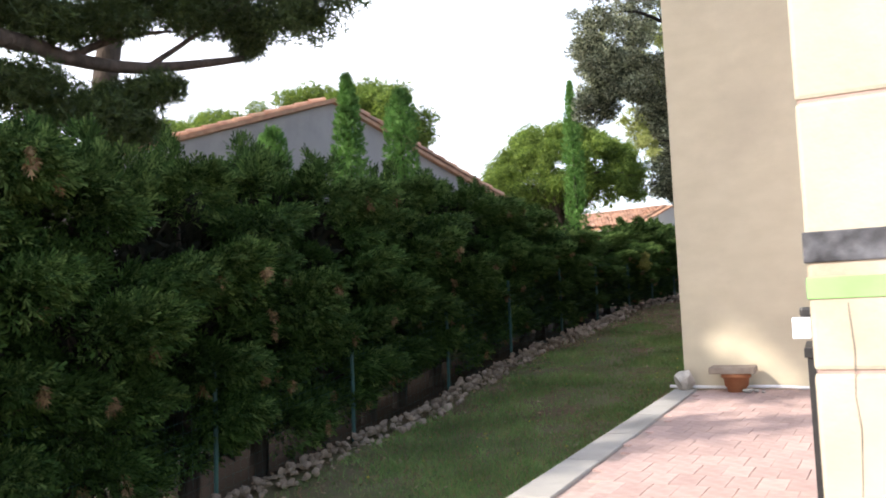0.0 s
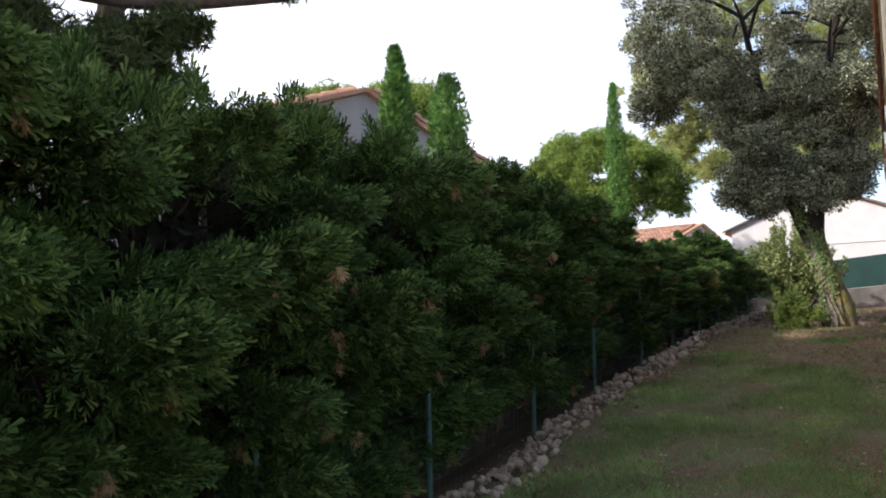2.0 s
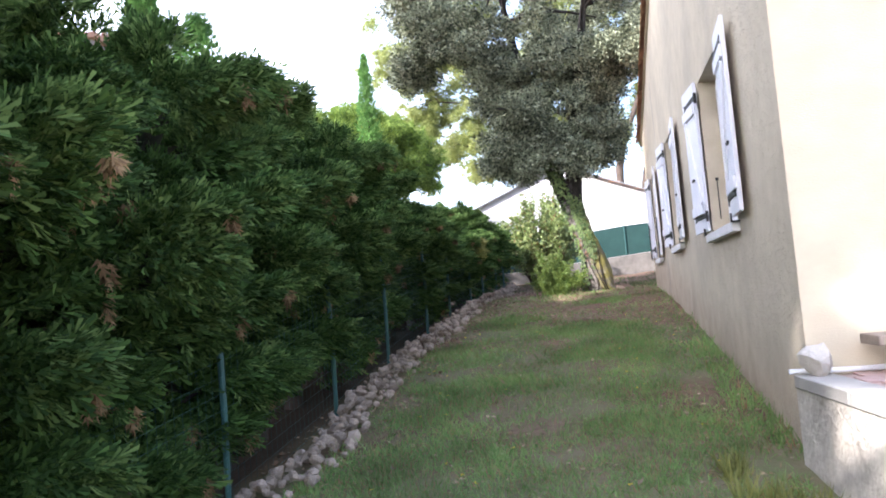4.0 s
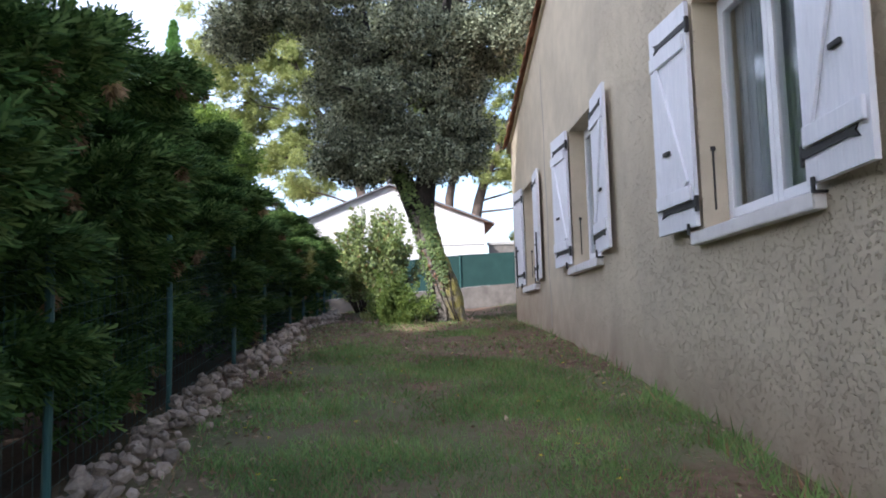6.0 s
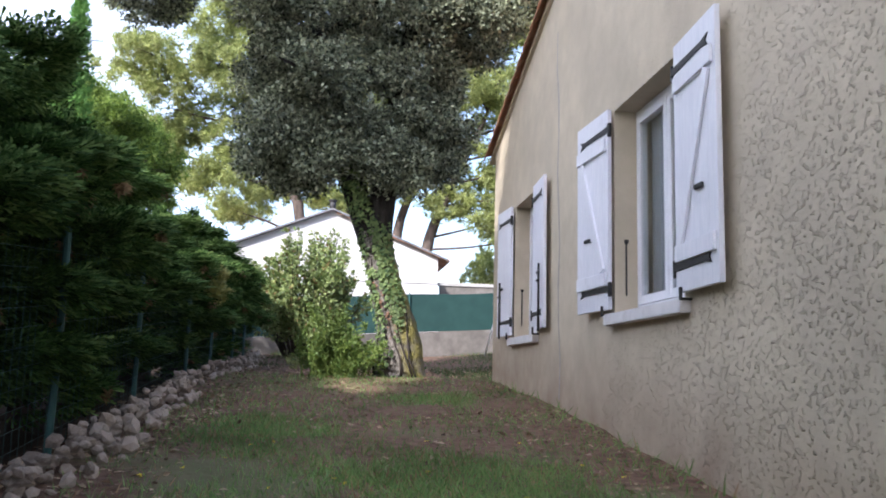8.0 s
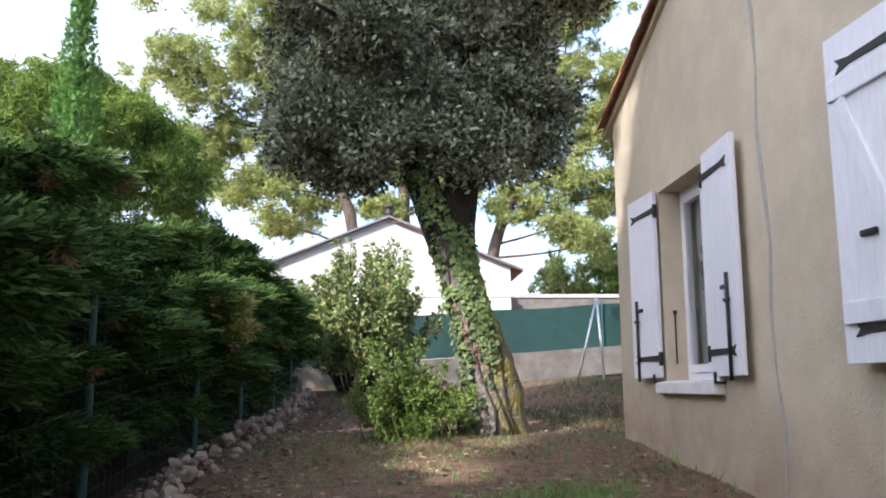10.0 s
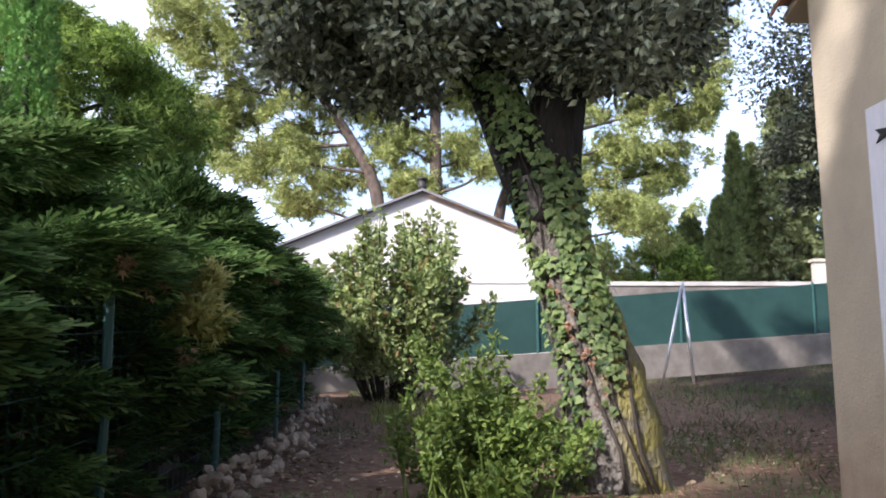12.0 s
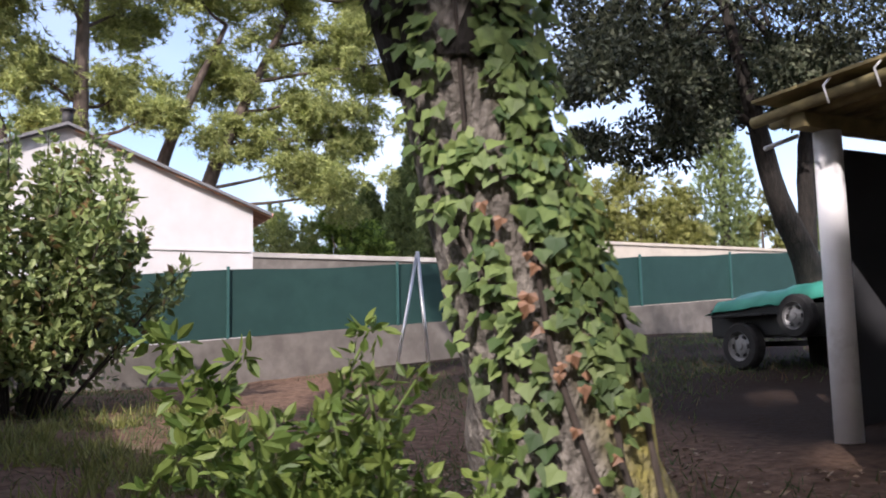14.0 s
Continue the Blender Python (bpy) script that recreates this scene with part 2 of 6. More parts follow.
def sheer(m, part_open):
    """Lets part of the light straight through a cloth."""
    n, l = m.node_tree.nodes, m.node_tree.links
    tr, mix = n.new("ShaderNodeBsdfTransparent"), n.new("ShaderNodeMixShader")
    mix.inputs["Fac"].default_value = part_open
    l.new(n["Principled BSDF"].outputs["BSDF"], mix.inputs[1])
    l.new(tr.outputs["BSDF"], mix.inputs[2])
    l.new(mix.outputs["Shader"], n["Material Output"].inputs["Surface"])


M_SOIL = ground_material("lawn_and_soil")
M_RENDER = roughcast_material("beige_roughcast")
M_RENDER_S = material("smooth_beige_render", (0.60, 0.52, 0.37), (0.66, 0.575, 0.42), 4.0, 0.92, 0.25, 70, c3=(0.52, 0.45, 0.33), stain_scale=0.8, stain=(0.5, 0.8), stretch=(0.9, 0.9, 1.7))
M_PILLAR = material("cream_masonry", (0.43, 0.39, 0.30), (0.50, 0.455, 0.36), 6.0, 0.9, 0.25, 60, c3=(0.36, 0.31, 0.22), stain_scale=2.5, stain=(0.55, 0.8))
M_WHITE = material("white_painted_wood", (0.72, 0.73, 0.78), (0.80, 0.80, 0.84), 9.0, 0.55, 0.2, 30, c3=(0.60, 0.60, 0.62), stain_scale=4.0, stain=(0.6, 0.85), stretch=(6, 6, 0.7))
M_SILL = material("painted_sill", (0.66, 0.64, 0.63), (0.75, 0.73, 0.72), 9.0, 0.7, 0.3, 60, c3=(0.5, 0.47, 0.44), stain_scale=5, stain=(0.55, 0.8))
M_IRON = material("black_iron", (0.012, 0.012, 0.013), (0.03, 0.028, 0.026), 30, 0.6, 0.2, 120)
M_PVC = material("white_frame", (0.74, 0.75, 0.78), (0.8, 0.8, 0.82), 5, 0.4, 0.05, 50)
M_GLASS = glass_material("window_glass")
M_CURTAIN = material("net_curtain", (0.62, 0.65, 0.70), (0.72, 0.74, 0.78), 14, 0.9, 0.4, 60, stretch=(1, 6, 0.2))
sheer(M_CURTAIN, 0.55)
# near-black: dimness of the room and under the pergola put into the colour
M_DARK = material("deep_shade", (0.03, 0.032, 0.036), (0.045, 0.045, 0.05), 2, 0.9, 0.1, 20)
M_TILE = material("terracotta_tile", (0.42, 0.20, 0.115), (0.55, 0.31, 0.19), 7, 0.85, 0.4, 50, c3=(0.35, 0.27, 0.2), stain_scale=3, stain=(0.5, 0.75), obj_rand=0.25)
M_TILES = material("terracotta_tiles", (0.47, 0.24, 0.15), (0.60, 0.36, 0.24), 7, 0.85, 0.4, 50, c3=(0.38, 0.29, 0.22), stain_scale=2, stain=(0.5, 0.75), island=0.25)
M_WOOD = material("roof_timber", (0.16, 0.10, 0.06), (0.24, 0.16, 0.10), 6, 0.8, 0.3, 40)
M_CONC = material("concrete", (0.36, 0.34, 0.31), (0.46, 0.44, 0.40), 6, 0.93, 0.5, 50, c3=(0.25, 0.235, 0.21), stain_scale=1.5, stain=(0.45, 0.75))
# stained concrete in a darker copy, with shade put into its tones
M_CONC_SHADED = material("stained_shaded_concrete", (0.135, 0.12, 0.104), (0.205, 0.186, 0.163), 5, 0.93, 0.5, 50, c3=(0.095, 0.086, 0.073), stain_scale=1.2, stain=(0.42, 0.7))
M_PAVER = material("pink_paver", (0.44, 0.30, 0.265), (0.54, 0.39, 0.345), 14, 0.9, 0.4, 90, c3=(0.38, 0.29, 0.255), stain_scale=3, stain=(0.5, 0.8), obj_rand=0.12)
M_JOINT = material("sand_joint", (0.38, 0.275, 0.24), (0.46, 0.345, 0.30), 20, 0.95, 0.4, 90)
M_STONE = material("limestone_rubble", (0.24, 0.185, 0.14), (0.36, 0.295, 0.235), 9, 0.93, 0.6, 40, c3=(0.30, 0.24, 0.18), stain_scale=5, stain=(0.5, 0.75), obj_rand=0.22)
M_BARK = material("oak_bark", (0.075, 0.064, 0.054), (0.26, 0.235, 0.20), 26, 0.95, 1.0, 42, c3=(0.25, 0.22, 0.06), stain_scale=4, stain=(0.36, 0.56), stretch=(1, 1, 0.55), bump_dist=0.05)
def lichen_side(m):
    """Keeps the lichen to the weather side of a trunk that leans to -x."""
    n, l = m.node_tree.nodes, m.node_tree.links
    mix = next(q for q in n if q.bl_idname == "ShaderNodeMix")
    amount = mix.inputs["Factor"].links[0].from_socket
    tc, xyz, lean = n.new("ShaderNodeTexCoord"), n.new("ShaderNodeSeparateXYZ"), n.new("ShaderNodeMath")
    l.new(tc.outputs["Object"], xyz.inputs["Vector"])
    lean.operation = "MULTIPLY_ADD"
    lean.inputs[1].default_value = 0.25
    l.new(xyz.outputs["Z"], lean.inputs[0])
    l.new(xyz.outputs["X"], lean.inputs[2])
    side, both = n.new("ShaderNodeMapRange"), n.new("ShaderNodeMath")
    side.inputs["From Min"].default_value, side.inputs["From Max"].default_value = 0.04, 0.17
    l.new(lean.outputs["Value"], side.inputs["Value"])
    both.operation = "MULTIPLY"
    l.new(amount, both.inputs[0])
    l.new(side.outputs["Result"], both.inputs[1])
    l.new(both.outputs["Value"], mix.inputs["Factor"])


lichen_side(M_BARK)
M_BARK2 = material("pine_bark", (0.05, 0.038, 0.03), (0.12, 0.092, 0.075), 8, 0.95, 0.9, 20, stretch=(1, 1, 0.4), bump_dist=0.03)
M_BARK3 = material("conifer_bark", (0.028, 0.022, 0.018), (0.065, 0.05, 0.04), 12, 0.95, 0.8, 30, stretch=(1, 1, 0.3), bump_dist=0.02)
M_HEDGE = leaf_material("hedge_leaf", (0.016, 0.04, 0.010), (0.086, 0.162, 0.041), None, 0, 0.24, 0.85, 0.15)
# young growth, lightened further: light on the tips is put into the colour
M_HEDGE_TIP = leaf_material("hedge_young_lit_leaf", (0.065, 0.12, 0.032), (0.21, 0.31, 0.095), None, 0, 0.5, 0.8, 0.2)
M_HEDGE_DRY = leaf_material("hedge_dry_tip", (0.15, 0.09, 0.045), (0.34, 0.235, 0.12), None, 0, 0.25, 0.9)
# near-black: the shade inside the hedge is put into this colour
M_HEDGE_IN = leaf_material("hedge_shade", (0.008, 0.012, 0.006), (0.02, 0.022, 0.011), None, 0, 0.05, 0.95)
M_HEDGE_Y = leaf_material("hedge_yellow", (0.16, 0.18, 0.04), (0.44, 0.40, 0.12), None, 0, 0.3)
M_OAK = leaf_material("oak_leaf", (0.012, 0.023, 0.011), (0.39, 0.425, 0.28), None, 0, 0.14, 0.5, 0.32)
# darker copy of oak_leaf, the second oak's shade put into it
M_OAK_SHADED = leaf_material("shaded_oak_leaf", (0.012, 0.022, 0.011), (0.17, 0.19, 0.12), None, 0, 0.14, 0.5, 0.3)
M_PINE = leaf_material("pine_needle", (0.19, 0.235, 0.075), (0.43, 0.47, 0.17), None, 0, 0.42, 0.7)
M_PINE_D = leaf_material("pine_needle_dark", (0.03, 0.055, 0.014), (0.085, 0.12, 0.03), None, 0, 0.3)
M_UMB = leaf_material("umbrella_pine_needle", (0.05, 0.1, 0.016), (0.28, 0.39, 0.075), None, 0, 0.42, 0.75)
M_CYP = leaf_material("cypress_leaf", (0.07, 0.17, 0.035), (0.16, 0.33, 0.075), None, 0, 0.3, 0.8)
M_BUSH = leaf_material("shrub_leaf", (0.091, 0.143, 0.0455), (0.312, 0.377, 0.137), (0.24, 0.16, 0.07), 0.09, 0.3, 0.5)
M_SHOOT = leaf_material("shoot_leaf", (0.077, 0.143, 0.0275), (0.209, 0.275, 0.0605), None, 0, 0.35)
M_IVY = leaf_material("ivy_leaf", (0.036, 0.08, 0.022), (0.205, 0.275, 0.085), None, 0, 0.3, 0.62)
M_FARGREEN = leaf_material("far_leaf", (0.12, 0.14, 0.035), (0.30, 0.30, 0.09), None, 0, 0.35)
M_GRASS = leaf_material("grass_blade", (0.115, 0.213, 0.0598), (0.236, 0.374, 0.115), (0.34, 0.21, 0.12), 0.19, 0.3, 0.8)
# darker copy of grass_blade: the shade behind the house put into the colour
M_GRASS_SHADED = leaf_material("shaded_grass_blade", (0.045, 0.075, 0.024), (0.115, 0.16, 0.055), (0.2, 0.13, 0.07), 0.15, 0.25, 0.8)
M_LITTER = leaf_material("dead_leaf", (0.12, 0.07, 0.04), (0.42, 0.30, 0.19), None, 0, 0.1)
M_RUST = leaf_material("rusty_dead_leaf", (0.10, 0.05, 0.028), (0.30, 0.165, 0.095), None, 0, 0.15)
M_MESH = material("green_screen_cloth", (0.008, 0.042, 0.036), (0.014, 0.056, 0.048), 3, 0.8, 0.3, 120, c3=(0.010, 0.045, 0.04), stain_scale=0.8)
M_GREENPOST = material("green_fence_paint", (0.02, 0.075, 0.07), (0.03, 0.10, 0.09), 8, 0.5, 0.1, 60)
M_WHOUSE = material("white_render", (0.53, 0.52, 0.51), (0.59, 0.58, 0.57), 3, 0.9, 0.2, 40)
M_GREYWALL = material("grey_render", (0.33, 0.32, 0.325), (0.40, 0.385, 0.38), 2.5, 0.93, 0.3, 30, c3=(0.28, 0.27, 0.275), stain_scale=0.8, stretch=(1, 1, 0.4))
M_GREYPAINT = material("grey_white_post", (0.74, 0.74, 0.75), (0.81, 0.81, 0.81), 7, 0.6, 0.15, 60, c3=(0.5, 0.48, 0.46), stain_scale=4, stain=(0.55, 0.8))
M_REED = material("weathered_reed", (0.20, 0.155, 0.07), (0.33, 0.27, 0.12), 10, 0.85, 0.4, 60, obj_rand=0.25)
M_CLAY = material("terracotta_pot", (0.36, 0.137, 0.0576), (0.418, 0.18, 0.0864), 9, 0.8, 0.15, 60)
M_CAR = material("dark_grey_car_paint", (0.014, 0.016, 0.017), (0.026, 0.028, 0.028), 4, 0.6, 0.03, 40, metal=0.2)
M_RUBBER = material("tyre_rubber", (0.012, 0.012, 0.012), (0.02, 0.02, 0.02), 20, 0.9, 0.2, 80)
M_ALU = material("aluminium", (0.5, 0.5, 0.5), (0.62, 0.62, 0.62), 9, 0.35, 0.1, 60, metal=0.8)
M_RIM = material("painted_rim", (0.2, 0.2, 0.2), (0.3, 0.3, 0.3), 12, 0.5, 0.1, 60, metal=0.4)
M_TARP = material("green_tarpaulin", (0.03, 0.26, 0.19), (0.05, 0.34, 0.25), 5, 0.5, 0.3, 12)
M_PLASTIC = material("white_plastic", (0.72, 0.72, 0.74), (0.78, 0.78, 0.80), 5, 0.45, 0.04, 40)
M_TAPE = material("black_tape", (0.012, 0.013, 0.016), (0.13, 0.135, 0.15), 17, 0.55, 0.6, 25)
M_GREENTAPE = material("pale_green_tape", (0.22, 0.46, 0.14), (0.30, 0.54, 0.21), 6, 0.6, 0.1, 50)
M_STEEL = material("black_steel_stand", (0.015, 0.015, 0.016), (0.03, 0.03, 0.03), 10, 0.45, 0.05, 60)
M_LEAD = material("grey_sheet", (0.13, 0.13, 0.135), (0.19, 0.19, 0.195), 8, 0.6, 0.1, 40)
M_CYP2 = leaf_material("far_cypress_leaf", (0.085, 0.125, 0.042), (0.21, 0.26, 0.09), None, 0, 0.25, 0.8)
M_SPRUCE = leaf_material("spruce_needle", (0.085, 0.115, 0.045), (0.22, 0.25, 0.10), None, 0, 0.2, 0.8)
M_CREAM = material("cream_wall", (0.40, 0.36, 0.30), (0.48, 0.44, 0.37), 4, 0.9, 0.3, 40, c3=(0.5, 0.45, 0.37), stain_scale=1.2, stain=(0.5, 0.8))
# darker copy of the oak bark: shade on limbs and second oak painted in
M_BARK_SHADED = material("shaded_oak_bark", (0.011, 0.00935, 0.0077), (0.0303, 0.0253, 0.0209), 20, 0.95, 1.0, 34, stretch=(1, 1, 0.35), bump_dist=0.03)
M_LIMEWASH = material("limewashed_masonry", (0.50, 0.46, 0.40), (0.66, 0.61, 0.54), 7, 0.93, 0.9, 22, c3=(0.33, 0.29, 0.235), stain_scale=2.2, stain=(0.45, 0.72), bump_dist=0.025)
M_YELLOW = leaf_material("yellow_petal", (0.55, 0.42, 0.03), (0.75, 0.62, 0.06), None, 0, 0.2, 0.7)
M_MORTAR = material("grey_mortar", (0.34, 0.31, 0.27), (0.44, 0.40, 0.34), 18, 0.95, 0.6, 50)
M_CRACK = material("dark_crack", (0.10, 0.085, 0.07), (0.16, 0.14, 0.11), 20, 0.95, 0.1, 60)

# ---- shape helpers ----
rng = np.random.default_rng(7)


def part(name, bm, mat, parent=None, label=""):
    """Links a bmesh as one mesh object, under a thing or a part."""
    me = bpy.data.meshes.new(name)
    bm.to_mesh(me)
    bm.free()
    me.materials.append(mat)
    ob = new(name, me)
    if parent:
        ob.parent = parent
    if label:
        ob["label"] = label
    return ob


def raw(name, verts, faces, mat, parent=None, label="", smooth=False):
    """Links arrays of corners and of triangles (or quads) as one mesh object."""
    verts, faces = np.asarray(verts, np.float32), np.asarray(faces, np.int32)
    me = bpy.data.meshes.new(name)
    k = faces.shape[1]
    me.vertices.add(len(verts))
    me.vertices.foreach_set("co", verts.ravel())
    me.loops.add(faces.size)
    me.loops.foreach_set("vertex_index", faces.ravel())
    me.polygons.add(len(faces))
    me.polygons.foreach_set("loop_start", np.arange(0, faces.size, k, dtype=np.int32))
    me.polygons.foreach_set("use_smooth", np.full(len(faces), smooth))
    me.update(calc_edges=True)
    me.materials.append(mat)
    ob = new(name, me)
    if parent:
        ob.parent = parent
    if label:
        ob["label"] = label
    return ob


def thing(name, at, label, category, group="", kind="", rot=0.0):
    e = new(name)
    e.matrix_basis = pose(*at, 0, 0, rot)
    return tagged(e, label, category, group, kind)


def box(bm, a, b, bevel=0.0, m=None):
    """A box from corner a to corner b, edges rounded by bevel, moved by m."""
    made = bmesh.ops.create_cube(bm, size=1.0)["verts"]
    for v in made:
        v.co = Vector([(a[i] + b[i]) / 2 + v.co[i] * (b[i] - a[i]) for i in range(3)])
    if bevel:
        edges = list({e for v in made for e in v.link_edges})
        got = bmesh.ops.bevel(bm, geom=edges, offset=bevel, segments=2, affect="EDGES", profile=0.6)
        made = list({v for f in got["faces"] for v in f.verts} | {v for v in made if v.is_valid})
    if m is not None:
        for v in made:
            v.co = m @ v.co
    return made


def bm_box(a, b, bevel=0.0, m=None):
    bm = bmesh.new()
    box(bm, a, b, bevel, m)
    return bm


def prism(bm, outline, axis, lo, hi):
    """A closed outline of (u, v) pulled from lo to hi along axis x or y."""
    rows = []
    for w in (lo, hi):
        rows.append([bm.verts.new((w, u, v) if axis == "x" else (u, w, v)) for u, v in outline])
    bm.faces.new(rows[0][::-1])
    bm.faces.new(rows[1])
    n = len(outline)
    for i in range(n):
        bm.faces.new((rows[0][i], rows[0][(i + 1) % n], rows[1][(i + 1) % n], rows[1][i]))
    bmesh.ops.recalc_face_normals(bm, faces=bm.faces)


def tube_arrays(points, radii, sides=8, wob=0.0, seed=0):
    """A round limb along points; returns corners and quads."""
    P = [Vector(p) for p in points]
    V, F = [], []
    for i, p in enumerate(P):
        d = (P[min(i + 1, len(P) - 1)] - P[max(i - 1, 0)]).normalized()
        u = d.cross(Vector((0.31, 0.95, 0.1))).normalized()
        v = d.cross(u)
        for k in range(sides):
            a = 2 * math.pi * k / sides
            r = radii[i] * (1 + wob * noise.noise(Vector((k * 1.7, i * 0.9, seed))))
            V.append(p + (u * math.cos(a) + v * math.sin(a)) * r)
    for i in range(len(P) - 1):
        for k in range(sides):
            a, b = i * sides + k, i * sides + (k + 1) % sides
            F.append((a, b, b + sides, a + sides))
    V.append(P[0])
    V.append(P[-1])
    n = len(V)
    for k in range(sides):
        F.append((n - 2, (k + 1) % sides, k, k))
        e = (len(P) - 1) * sides
        F.append((n - 1, e + k, e + (k + 1) % sides, e + (k + 1) % sides))
    return V, F


def limbs_bm(limbs, sides=8, wob=0.0):
    """Several limbs (points, radii) as one bmesh."""
    bm = bmesh.new()
    for s, (pts, rad) in enumerate(limbs):
        V, F = tube_arrays(pts, rad, sides, wob, s)
        vs = [bm.verts.new(v) for v in V]
        for f in F:
            try:
                bm.faces.new([vs[i] for i in dict.fromkeys(f)])
            except ValueError:
                pass
    for f in bm.faces:
        f.smooth = True
    return bm


def smooth_path(pts, radii, steps=4):
    """A finer path through the points."""
    P, R = [Vector(p) for p in pts], list(radii)
    out, ro = [], []
    for i in range(len(P) - 1):
        p0, p1, p2, p3 = P[max(i - 1, 0)], P[i], P[i + 1], P[min(i + 2, len(P) - 1)]
        for s in range(steps):
            t = s / steps
            out.append(0.5 * ((2 * p1) + (p2 - p0) * t + (2 * p0 - 5 * p1 + 4 * p2 - p3) * t * t + (3 * p1 - p0 - 3 * p2 + p3) * t ** 3))
            ro.append(R[i] * (1 - t) + R[i + 1] * t)
    return out + [P[-1]], ro + [R[-1]]


def fan_template():
    """A flat conifer spray: a stalk with side slivers."""
    V, F = [], []
    for i, (o, a, ln) in enumerate(((0.0, 46, 0.62), (0.06, -44, 0.6), (0.32, 38, 0.5), (0.36, -36, 0.48), (0.2, 2, 0.8))):
        c, s, w = math.cos(radians(a)), math.sin(radians(a)), 0.1
        V += [(o - s * w, c * w, 0), (o + s * w, -c * w, 0), (o + c * ln, s * ln, (-0.12, 0.06, 0.1, -0.05, 0.04)[i])]
        F.append((3 * i, 3 * i + 1, 3 * i + 2))
    return np.array(V), np.array(F)


def scale_template():
    """A feathery, drooping hedge spray: slim side shoots off a stalk."""
    V, F = [], []
    for i, (o, a, ln, w) in enumerate(((0.0, 33, 0.66, 0.085), (0.12, -30, 0.64, 0.085), (0.4, 20, 0.5, 0.075), (0.3, -4, 0.85, 0.08))):
        c, s = math.cos(radians(a)), math.sin(radians(a))
        e = (-0.16, -0.1, -0.14, -0.22)[i]
        V += [(o, 0, 0), (o + c * ln - s * w, s * ln + c * w, e), (o + c * ln * 0.9 + s * w, s * ln * 0.9 - c * w, e)]
        F.append((3 * i, 3 * i + 2, 3 * i + 1))
    return np.array(V), np.array(F)


def tuft_template(n=9, w=0.05):
    """A pine tuft: needles in all directions of a half ball."""
    r = random.Random(4)
    V, F = [], []
    for i in range(n):
        a, e = 2 * math.pi * i / n, r.uniform(-0.2, 1.3)
        d = Vector((math.sin(e), math.cos(a) * math.cos(e), math.sin(a) * math.cos(e)))
        q = d.cross(Vector((r.random(), r.random(), r.random()))).normalized() * w
        V += [tuple(q), tuple(-q), tuple(d * r.uniform(0.8, 1.0))]
        F.append((3 * i, 3 * i + 1, 3 * i + 2))
    return np.array(V), np.array(F)


LEAF = (np.array([(0, 0, 0), (0.42, 0.27, 0.07), (1, 0, 0), (0.42, -0.27, 0.07)]), np.array([(0, 2, 1), (0, 3, 2)]))
IVY = (np.array([(0, 0, 0.02), (-0.13, 0.36, 0.0), (0.28, 0.56, 0.05), (0.48, 0.33, 0.02), (0.95, 0.0, -0.08), (0.48, -0.33, 0.02), (0.28, -0.56, 0.05), (-0.13, -0.36, 0.0)]),
       np.array([(0, 2, 1), (0, 3, 2), (0, 4, 3), (0, 5, 4), (0, 6, 5), (0, 7, 6)]))
OVAL = (np.array([(0, 0, 0), (0.32, 0.25, 0.05), (0.66, 0.2, 0.03), (1, 0, -0.08), (0.66, -0.2, 0.03), (0.32, -0.25, 0.05)]), np.array([(0, 3, 2), (0, 2, 1), (0, 5, 4), (0, 4, 3)]))
BLADE = (np.array([(0, -0.055, 0), (0, 0.055, 0), (1, 0, 0.14)]), np.array([(0, 1, 2)]))
FAN, TUFT = fan_template(), tuft_template()
BRUSH, PINE_BRUSH, SPRAY = tuft_template(6, 0.075), tuft_template(7, 0.1), scale_template()


def scatter(pos, way, size, template, spin=1.0, flat=None):
    """Places a template at every pos, its length along way, turned about it; returns corners and triangles.
    flat: a normal that the faces turn to, with the spin as the part left to chance."""
    tv, tf = template
    n = len(pos)
    d = way / (np.linalg.norm(way, axis=1, keepdims=True) + 1e-9)
    ref = rng.normal(size=(n, 3)) * spin
    if flat is not None:
        ref = ref + flat
    w = ref - d * np.sum(ref * d, axis=1, keepdims=True)
    w /= np.linalg.norm(w, axis=1, keepdims=True) + 1e-9
    s = np.cross(w, d)
    sz = np.asarray(size).reshape(-1, 1, 1)
    V = pos[:, None, :] + sz * (tv[None, :, 0:1] * d[:, None, :] + tv[None, :, 1:2] * s[:, None, :] + tv[None, :, 2:3] * w[:, None, :])
    F = tf[None] + (np.arange(n) * len(tv))[:, None, None]
    return V.reshape(-1, 3), F.reshape(-1, 3)


def ball_points(n, centre, radii, shell=0.55):
    """Points in an ellipsoid, most near its skin, and their outward ways."""
    d = rng.normal(size=(n, 3))
    d /= np.linalg.norm(d, axis=1, keepdims=True)
    r = (shell + (1 - shell) * rng.random(n))[:, None]
    return np.asarray(centre) + d * r * np.asarray(radii), d


GAPS = []     # places (point, radius) on which the sun falls through the trees


